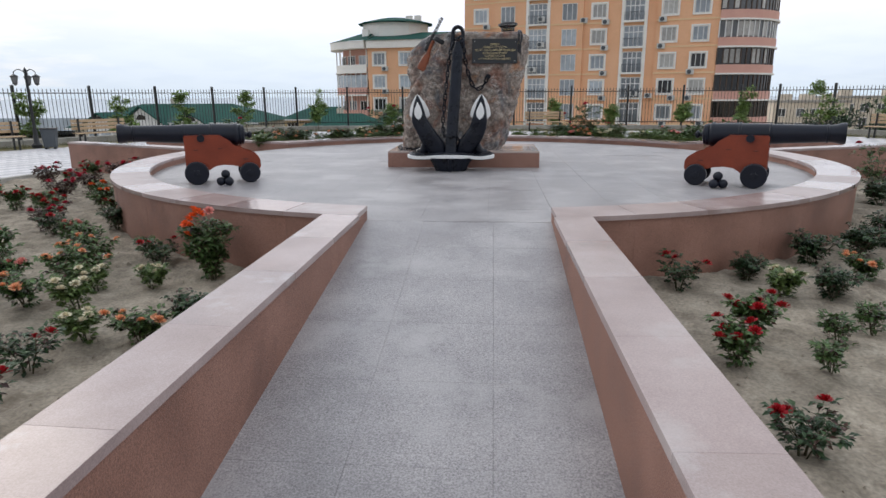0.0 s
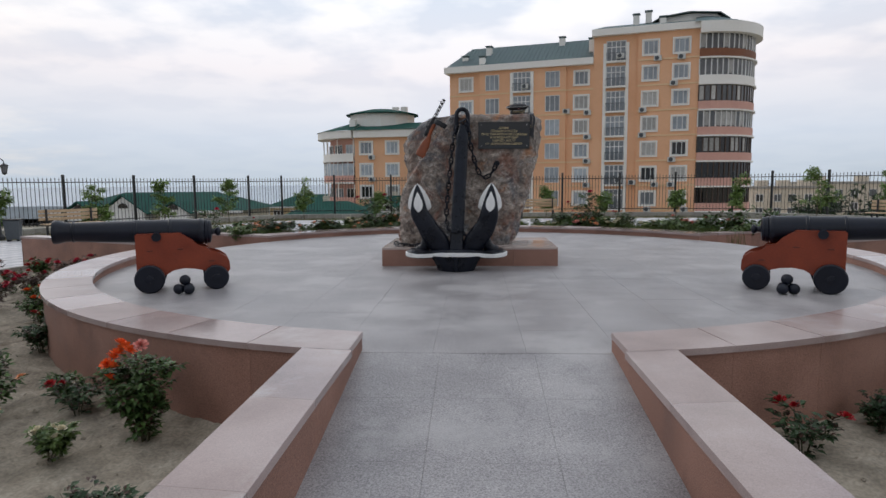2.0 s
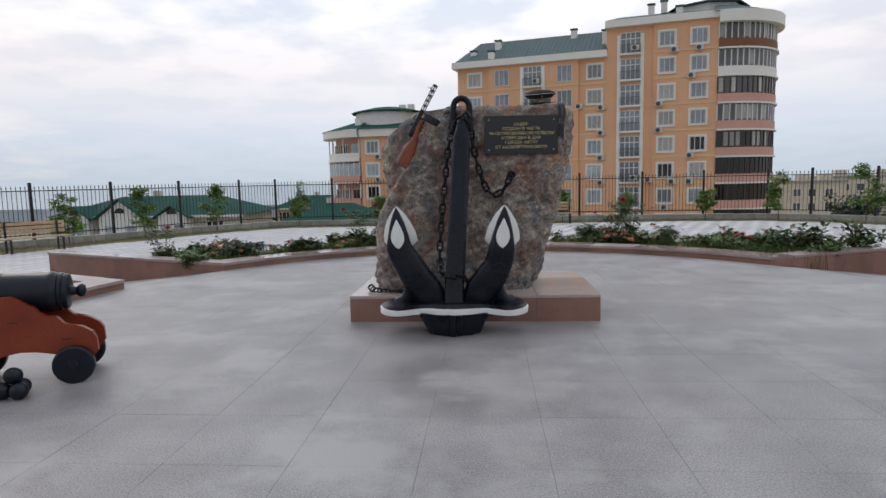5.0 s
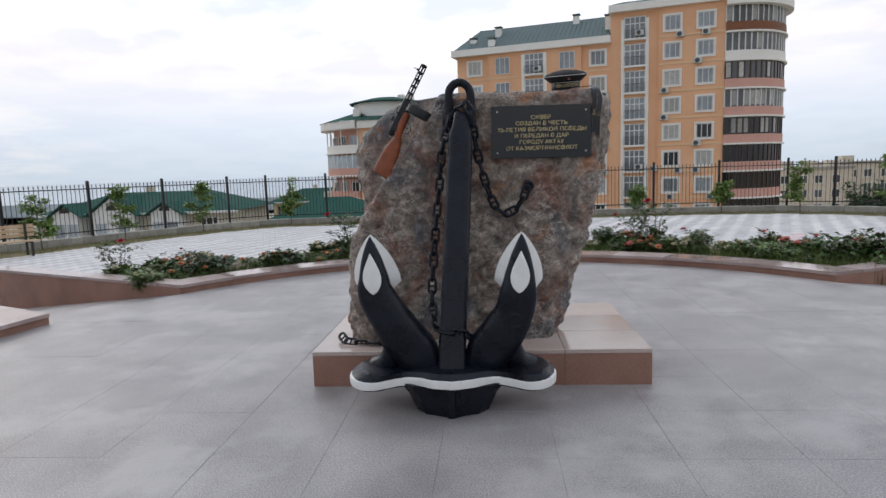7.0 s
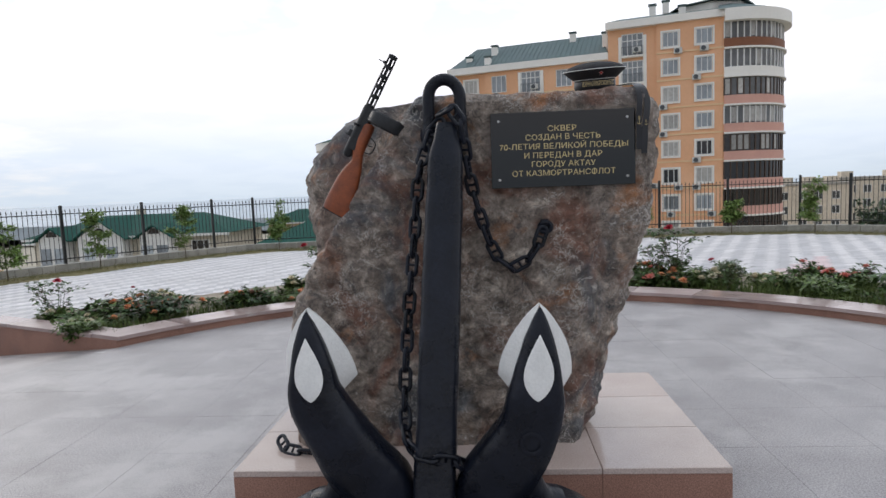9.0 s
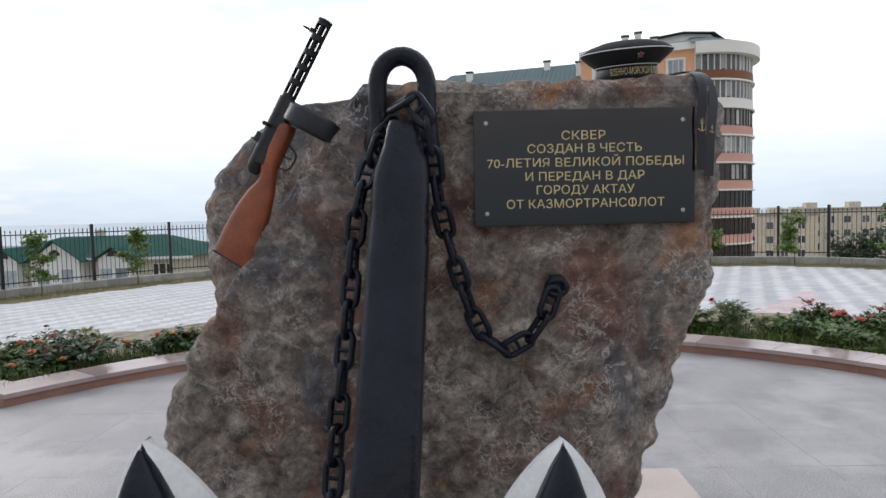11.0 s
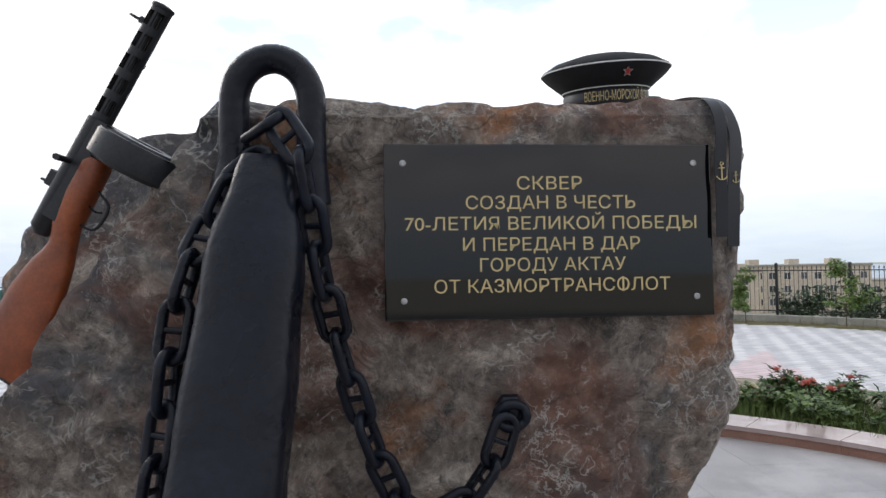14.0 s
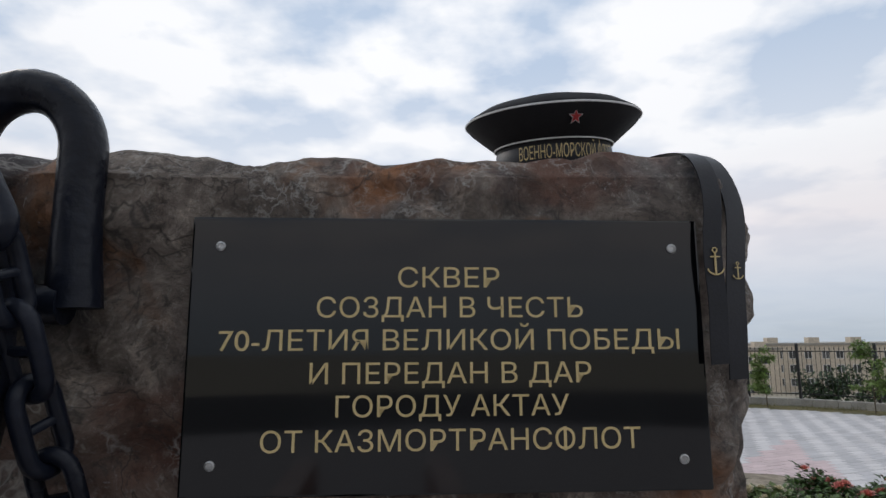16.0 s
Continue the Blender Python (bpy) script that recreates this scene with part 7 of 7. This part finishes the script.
def build_round_house():
    rnd = random.Random(9)
    base = pose(-16.0, 84.0, -0.15, 0, 0, -8)
    b = thing("corner_house", "orange house with rounded balcony corner and green roof", "building", at=base)
    bm = bmesh.new()
    box(bm, 0.0, 18.0, 0.0, 12.0, -9, 7.4)
    part("wall", bm, M["stucco"], b)
    cx, cy, R = 0.0, 6.6, 6.6
    def arc(r0, r1, z0, z1, a0=178, a1=268, n=22):
        return bent_band(cx, cy, r0, r1, z0, z1, a0, a1, n)
    part("bay_core", arc(0.5, R - 1.0, -9, 7.4), M["pinkrender"], b)
    for k, (z, glazed) in enumerate(((5.7, False), (2.75, True), (-0.2, False), (-3.1, False))):
        bal = part("balcony", arc(R - 0.2, R, z - 1.35, z - 0.45), M["trim" if k in (0, 3) else "pinkrender"], b)
        part("balcony_ledge", arc(R - 0.6, R + 0.12, z - 1.55, z - 1.35), M["trim"], bal)
        if glazed:
            part("balcony_glazing", arc(R - 0.16, R - 0.1, z - 0.45, z + 1.15), M["pane"], bal)
        for i in range(13):
            a = radians(178 + 90 * i / 12)
            if glazed or i % 3 == 0:
                bm = bmesh.new()
                box(bm, -0.06, 0.06, -0.06, 0.06, z - 0.45, z + 1.4, Matrix.Translation((cx + (R - 0.1) * math.cos(a), cy + (R - 0.1) * math.sin(a), 0)))
                part("balcony_post", bm, M["pvc"] if glazed else M["trim"], bal)
        for i in range(4):
            a = radians(195 + 22 * i)
            w = part("window", WIN["frame"], M["pvc"], b)
            w.matrix_basis = Matrix.Translation((cx + (R - 0.95) * math.cos(a), cy + (R - 0.95) * math.sin(a), z)) @ pose(0, 0, 0, 0, 0, math.degrees(a) + 90)
            part("pane", WIN[rnd.choice(("pane", "dark"))], M["pane"], w)
    for s in (1.6, 5.2, 8.8, 12.4):
        for z in (5.9, 3.0, 0.1, -2.8):
            window(b, s, z, "frame", rnd)
            if rnd.random() < 0.4:
                air_conditioner(base @ Matrix.Translation((s + 0.8, -0.05, z - 1.25)))
    part("cornice", arc(0.4, R + 0.7, 7.25, 8.2), M["trim"], b)
    part("cornice", simple("cornice", M["trim"], (0.0, 18.5, -0.6, 12.5, 7.25, 8.2)), M["trim"], b)
    bm = bmesh.new()
    for i in range(20):
        p, q = radians(176 + 94 * i / 20), radians(176 + 94 * (i + 1) / 20)
        vs = [bm.verts.new((cx + r * math.cos(a), cy + r * math.sin(a), z)) for r, a, z in ((R + 0.8, p, 8.22), (R + 0.8, q, 8.22), (3.2, q, 9.5), (3.2, p, 9.5))]
        bm.faces.new(vs)
    part("bay_roof", bm, M["roof_teal"], b)
    bm = bmesh.new()
    v = [bm.verts.new(p) for p in ((0, -0.8, 8.22), (18.5, -0.8, 8.22), (18.5, 13, 8.22), (0, 13, 8.22), (0, 4.5, 9.5), (16, 4.5, 9.5))]
    for f in ((0, 1, 5, 4), (1, 2, 5), (2, 3, 4, 5), (3, 0, 4)):
        bm.faces.new([v[i] for i in f])
    part("roof", bm, M["roof_teal"], b)
    bm = bmesh.new()
    lathe(bm, [(4.6, 8.6), (4.6, 10.7), (0, 10.7)], 14, Matrix.Translation((2.0, 6.6, 0)))
    part("turret_wall", bm, M["trim"], b)
    bm = bmesh.new()
    lathe(bm, [(5.2, 10.7), (5.2, 10.82), (2.2, 11.5), (0, 11.6)], 14, Matrix.Translation((2.0, 6.6, 0)))
    part("turret_roof", bm, M["roof_teal"], b)
    for x, y, z in ((-0.8, 1.9, 8.7), (4.4, 5.0, 10.6), (5.6, 5.0, 10.6)):
        part("chimney", simple("chimney", M["trim"], (x - 0.4, x + 0.4, y - 0.4, y + 0.4, z, z + 1.1)), M["trim"], b)


build_round_house()


def build_villa(x, y, yaw, wide, deep, z_eave, z_ridge, wall, gables, label, z0=-8.0):
    """A low house: walls, a hipped tile roof with overhang, gabled bays with round lights."""
    b = thing("villa", label, "house", "houses on the slope", at=pose(x, y, 0, 0, 0, yaw))
    bm = bmesh.new()
    box(bm, 0.3, wide - 0.3, 0.3, deep - 0.3, z0, z_eave)
    part("wall", bm, M[wall], b)
    bm = bmesh.new()
    e, h = 0.4, (deep + 0.8) / 2
    v = [bm.verts.new(p) for p in ((-e, -e, z_eave), (wide + e, -e, z_eave), (wide + e, deep + e, z_eave), (-e, deep + e, z_eave), (h * 0.8, deep / 2, z_ridge), (wide - h * 0.8, deep / 2, z_ridge))]
    for f in ((0, 1, 5, 4), (1, 2, 5), (2, 3, 4, 5), (3, 0, 4), (3, 2, 1, 0)):
        bm.faces.new([v[i] for i in f])
    part("roof", bm, M["roof_teal"], b)
    part("fascia", simple("fascia", M["pvc"], (-e, wide + e, -e - 0.05, -e, z_eave - 0.2, z_eave)), M["pvc"], b)
    for gx, gw, gh in gables:
        bm = bmesh.new()
        f = [bm.verts.new(p) for p in ((gx - gw, -1.0, z0), (gx + gw, -1.0, z0), (gx + gw, -1.0, z_eave - 0.05), (gx, -1.0, z_eave + gh), (gx - gw, -1.0, z_eave - 0.05))]
        k = [bm.verts.new((p.co.x, 2.5, p.co.z)) for p in f]
        bm.faces.new(f); bm.faces.new(k[::-1])
        for i in range(5):
            bm.faces.new((f[i], f[(i + 1) % 5], k[(i + 1) % 5], k[i]))
        g = part("gable", bm, M["pvc"], b, "white gabled bay")
        bm = bmesh.new()
        for s in (-1, 1):
            q = [bm.verts.new(p) for p in ((gx + s * (gw + 0.4), -1.3, z_eave - 0.25), (gx, -1.3, z_eave + gh + 0.12), (gx, 4.0, z_eave + gh + 0.12), (gx + s * (gw + 0.4), 4.0, z_eave - 0.25))]
            r = [bm.verts.new(p.co + Vector((0, 0, 0.1))) for p in q]
            bm.faces.new(q); bm.faces.new(r)
            for i in range(4):
                bm.faces.new((q[i], q[(i + 1) % 4], r[(i + 1) % 4], r[i]))
        part("gable_roof", bm, M["roof_teal"], g)
        bm = bmesh.new()
        prism(bm, [(0.45 * math.cos(math.pi * i / 12), 0.45 * math.sin(math.pi * i / 12)) for i in range(13)], 0, 0.05)
        bm.transform(Matrix.Translation((gx, -1.0, z_eave + gh * 0.22)) @ pose(0, 0, 0, 90))
        part("round_light", bm, M["pane_dark"], g)
        for i in (-0.5, 0.5):
            w = part("gable_window", simple("gable_window", M["pane"], (gx + i * gw - 0.45, gx + i * gw + 0.45, -1.04, -0.99, z_eave - 2.4, z_eave - 0.8)), M["pane"], g)
    n = int(wide / 2.6)
    for i in range(n):
        s = 1.6 + i * 2.6
        if all(abs(s - gx) > gw + 0.8 for gx, gw, gh in gables):
            w = part("window", WIN["frame"], M["pvc"], b)
            w.matrix_basis = Matrix.Translation((s, 0.27, z_eave - 1.3))
            part("pane", WIN["dark"], M["pane_dark"], w)
    part("chimney", simple("chimney", M["villa"], (wide * 0.4, wide * 0.4 + 0.6, deep / 2, deep / 2 + 0.6, z_ridge - 0.6, z_ridge + 0.5)), M["villa"], b)


build_villa(-38.0, 56.0, 0, 17.0, 9.0, -1.22, 0.40, "villa", ((6.8, 1.9, 1.3), (11.4, 1.25, 0.66), (2.7, 1.15, 0.72)), "low cream villa with teal roof and white gables")
build_villa(-18.5, 57.0, 4, 10.0, 8.0, -2.3, -0.6, "ochre", (), "ochre house with teal hipped roof on the slope")
build_villa(-14.5, 76.0, 0, 10.0, 8.0, -2.2, -0.5, "ochre", ((4.0, 1.3, 1.0),), "pale ochre house with teal roof on the slope")
build_villa(-46.0, 66.0, 0, 13.0, 8.0, -2.2, -0.4, "villa", ((4.0, 1.3, 0.9),), "low cream house with teal roof on the slope")
build_villa(-32.0, 95.0, 6, 14.0, 9.0, -2.4, -0.6, "ochre", (), "far ochre house with teal roof on the slope")


def build_block(x, y, yaw, wide, deep, top, label):
    """A far five-storey panel block with rows of windows and roof boxes."""
    rnd = random.Random(int(wide))
    base = pose(x, y, 0, 0, 0, yaw)
    b = thing("panel_block", label, "building", "far apartment blocks", at=base)
    part("wall", simple("wall", M["concrete"], (0, wide, 0, deep, -16, top)), M["concrete"], b)
    part("parapet", simple("parapet", M["trim_grey"], (-0.2, wide + 0.2, -0.2, deep + 0.2, top, top + 0.5)), M["trim_grey"], b)
    pane = simple("pane", M["pane_mid"], (-0.65, 0.65, -0.03, 0.02, -0.7, 0.7))
    white = grid_mesh("window", M["pvc"], [-0.75, -0.65, -0.05, 0.05, 0.65, 0.75], [-0.8, -0.7, 0.7, 0.8], lambda i, k: k != 1 or i % 2 == 0, -0.05, 0.0)
    n = int(wide / 3.1)
    for i in range(n):
        for k in range(4):
            w = part("window", white, M["pvc"], b)
            w.matrix_basis = Matrix.Translation((1.6 + i * 3.1 + (0.35 if i % 3 == 1 else 0), -0.03, top - 1.9 - 2.8 * k))
            part("pane", pane, M["pane_dark"], w)
    for i in range(3):
        x0 = wide * (0.15 + 0.3 * i)
        part("roof_box", simple("roof_box", M["concrete"], (x0, x0 + 2.2, 3, 5, top + 0.5, top + 1.7)), M["concrete"], b)


build_block(57.0, 132, -6, 14, 12, -0.75, "grey panel apartment block far behind the fence")
build_block(69.5, 138, -8, 28, 12, 0.05, "beige panel apartment block far behind the fence")
build_block(100.0, 152, -10, 40, 12, -4.0, "low grey apartment block far behind the fence")


# ---------------------------------------------------------------- benches, bin and lamp on the square
def build_bench(x, y, yaw, z):
    b = thing("bench", "slatted pale wooden bench on dark metal legs", "bench", "benches by the fence", at=pose(x, y, z, 0, 0, yaw))
    for i in range(4):
        part("seat_slat", simple("seat_slat", M["benchwood"], (-0.95, 0.95, -0.22 + i * 0.115, -0.125 + i * 0.115, 0.43, 0.465), bevel=0.006), M["benchwood"], b)
    for i in range(3):
        part("back_slat", simple("back_slat", M["benchwood"], (-0.95, 0.95, 0.25, 0.285, 0.56 + i * 0.13, 0.66 + i * 0.13), bevel=0.006), M["benchwood"], b)
    for s in (-0.72, 0.72):
        for y0 in (-0.18, 0.22):
            part("leg", simple("leg", M["fence"], (s - 0.025, s + 0.025, y0 - 0.025, y0 + 0.025, 0.0, 0.43 if y0 < 0 else 0.95)), M["fence"], b)
        part("seat_bar", simple("seat_bar", M["fence"], (s - 0.02, s + 0.02, -0.155, 0.195, 0.39, 0.428)), M["fence"], b)


for x, y, yaw in ((-13.75, 22.6, 58), (-15.6, 19.6, 60), (3.0, 30.9, 0), (15.6, 25.6, -56), (17.0, 23.2, -58)):
    build_bench(x, y, yaw, GROUND + 0.0)


def build_bin(x, y):
    b = thing("litter_bin", "dark square metal litter bin standing on the pavers", "litter bin", at=pose(x, y, GROUND, 0, 0, 25))
    bm = bmesh.new()
    v0 = [bm.verts.new((sx * 0.17, sy * 0.17, 0.06)) for sx, sy in ((-1, -1), (1, -1), (1, 1), (-1, 1))]
    v1 = [bm.verts.new((sx * 0.22, sy * 0.22, 0.66)) for sx, sy in ((-1, -1), (1, -1), (1, 1), (-1, 1))]
    for i in range(4):
        bm.faces.new((v0[i], v0[(i + 1) % 4], v1[(i + 1) % 4], v1[i]))
    bm.faces.new(v0[::-1])
    bm.faces.new(v1)
    part("body", bevelled(bm, 0.01, 1), M["bin"], b)
    part("rim", simple("rim", M["fence"], (-0.24, 0.24, -0.24, 0.24, 0.661, 0.70), bevel=0.008), M["fence"], b)
    for sx in (-0.13, 0.13):
        part("foot", simple("foot", M["fence"], (sx - 0.03, sx + 0.03, -0.15, 0.15, 0.0, 0.06)), M["fence"], b)


build_bin(-14.45, 20.75)


def build_lamp(x, y):
    b = thing("street_lamp", "black street lamp with a cluster of hanging lanterns", "lamp", at=pose(x, y, GROUND))
    bm = bmesh.new()
    lathe(bm, [(0.16, 0), (0.16, 0.1), (0.09, 0.18), (0.07, 0.6), (0.05, 0.7), (0.04, 2.55), (0.06, 2.6), (0.0, 2.7)], 14)
    part("pole", bm, M["fence"], b, smooth=40)
    for a in (0, 120, 240):
        c, s = math.cos(radians(a)), math.sin(radians(a))
        bm = bmesh.new()
        tube(bm, curve_through([(0, 0, 2.5), (0.18 * c, 0.18 * s, 2.62), (0.34 * c, 0.34 * s, 2.55), (0.36 * c, 0.36 * s, 2.46)], 10)[0], 0.015, 6)
        arm = part("bracket", bm, M["fence"], b)
        bm = bmesh.new()
        lathe(bm, [(0.02, 2.46), (0.12, 2.40), (0.13, 2.37), (0.11, 2.37)], 8, Matrix.Translation((0.36 * c, 0.36 * s, 0)))
        lathe(bm, [(0.07, 2.16), (0.08, 2.14), (0.0, 2.08)], 8, Matrix.Translation((0.36 * c, 0.36 * s, 0)))
        part("lantern_cap", bm, M["fence"], arm)
        bm = bmesh.new()
        lathe(bm, [(0.11, 2.37), (0.07, 2.16)], 8, Matrix.Translation((0.36 * c, 0.36 * s, 0)))
        part("lantern_glass", bm, M["lampglass"], arm)


build_lamp(-15.3, 21.2)

# ---------------------------------------------------------------- floor slabs and the square's pavers
build_platform()
for n, deg in enumerate(ARMS, 1):
    build_ramp(deg, n)


def build_square():
    """The square round the platform: pale pavers with darker ones set chequerwise and a pink triangle."""
    rnd = np.random.default_rng(7)
    bm, prev = bmesh.new(), None
    for k in range(97):
        a = k * 2 * math.pi / 96
        x, y = polar(1.0, a)
        r = edge_radius(x, y)
        cut = [bm.verts.new((*polar(q, a), GROUND - 0.03)) for q in (R_END - 1.5, r)]
        if prev:
            bm.faces.new((prev[0], prev[1], cut[1], cut[0]))
        prev = cut
    square = tagged(part("pavement", bm, M["mortar"]), "wide square of pale and grey concrete pavers", "pavement", kind="structure")
    ca, sa = math.cos(radians(20)), math.sin(radians(20))
    w, d, g = 0.40, 0.20, 0.004
    sets = {"plaza": [], "plaza_dark": [], "plaza_pink": []}
    tri = ((9.2, 24.5), (3.9, 19.0), (6.8, 19.0))
    for i in range(-60, 61):
        for j in range(-120, 121):
            u, v = i * w + (j % 2) * w / 2, j * d
            x, y = CX + u * ca - v * sa, CY + u * sa + v * ca
            r = math.hypot(x - CX, y - CY)
            if y < CY - 3 or not R_END - 0.1 < r < edge_radius(x, y) - 0.25:
                continue
            s = [(tri[k][0] - tri[k - 1][0]) * (y - tri[k - 1][1]) - (tri[k][1] - tri[k - 1][1]) * (x - tri[k - 1][0]) for k in range(3)]
            key = "plaza_pink" if min(s) > 0 or max(s) < 0 else "plaza_dark" if (i + (j // 2)) % 2 else "plaza"
            sets[key].append((u, v))
    for key, cells in sets.items():
        n = len(cells)
        uv = np.array(cells)
        z = GROUND + rnd.uniform(-0.003, 0.003, n)
        corners = np.array([(g, g), (w - g, g), (w - g, d - g), (g, d - g)])
        inner = np.array([(2.2 * g, 2.2 * g), (w - 2.2 * g, 2.2 * g), (w - 2.2 * g, d - 2.2 * g), (2.2 * g, d - 2.2 * g)])
        verts = np.zeros((n, 8, 3))
        for k in range(4):
            for base, off, dz in ((0, corners, -0.008), (4, inner, 0.0)):
                u, v = uv[:, 0] + off[k, 0], uv[:, 1] + off[k, 1]
                verts[:, base + k] = np.stack([CX + u * ca - v * sa, CY + u * sa + v * ca, z + dz], 1)
        faces = []
        for c in range(n):
            o = c * 8
            faces.append((o + 4, o + 5, o + 6, o + 7))
            for k in range(4):
                q = (k + 1) % 4
                faces.append((o + k, o + q, o + 4 + q, o + 4 + k))
        me = bpy.data.meshes.new("pavers")
        me.from_pydata(verts.reshape(-1, 3).tolist(), [], faces)
        ob = part("pavers", me, M[key], square)
        tagged(ob, kind="stuff")


build_square()
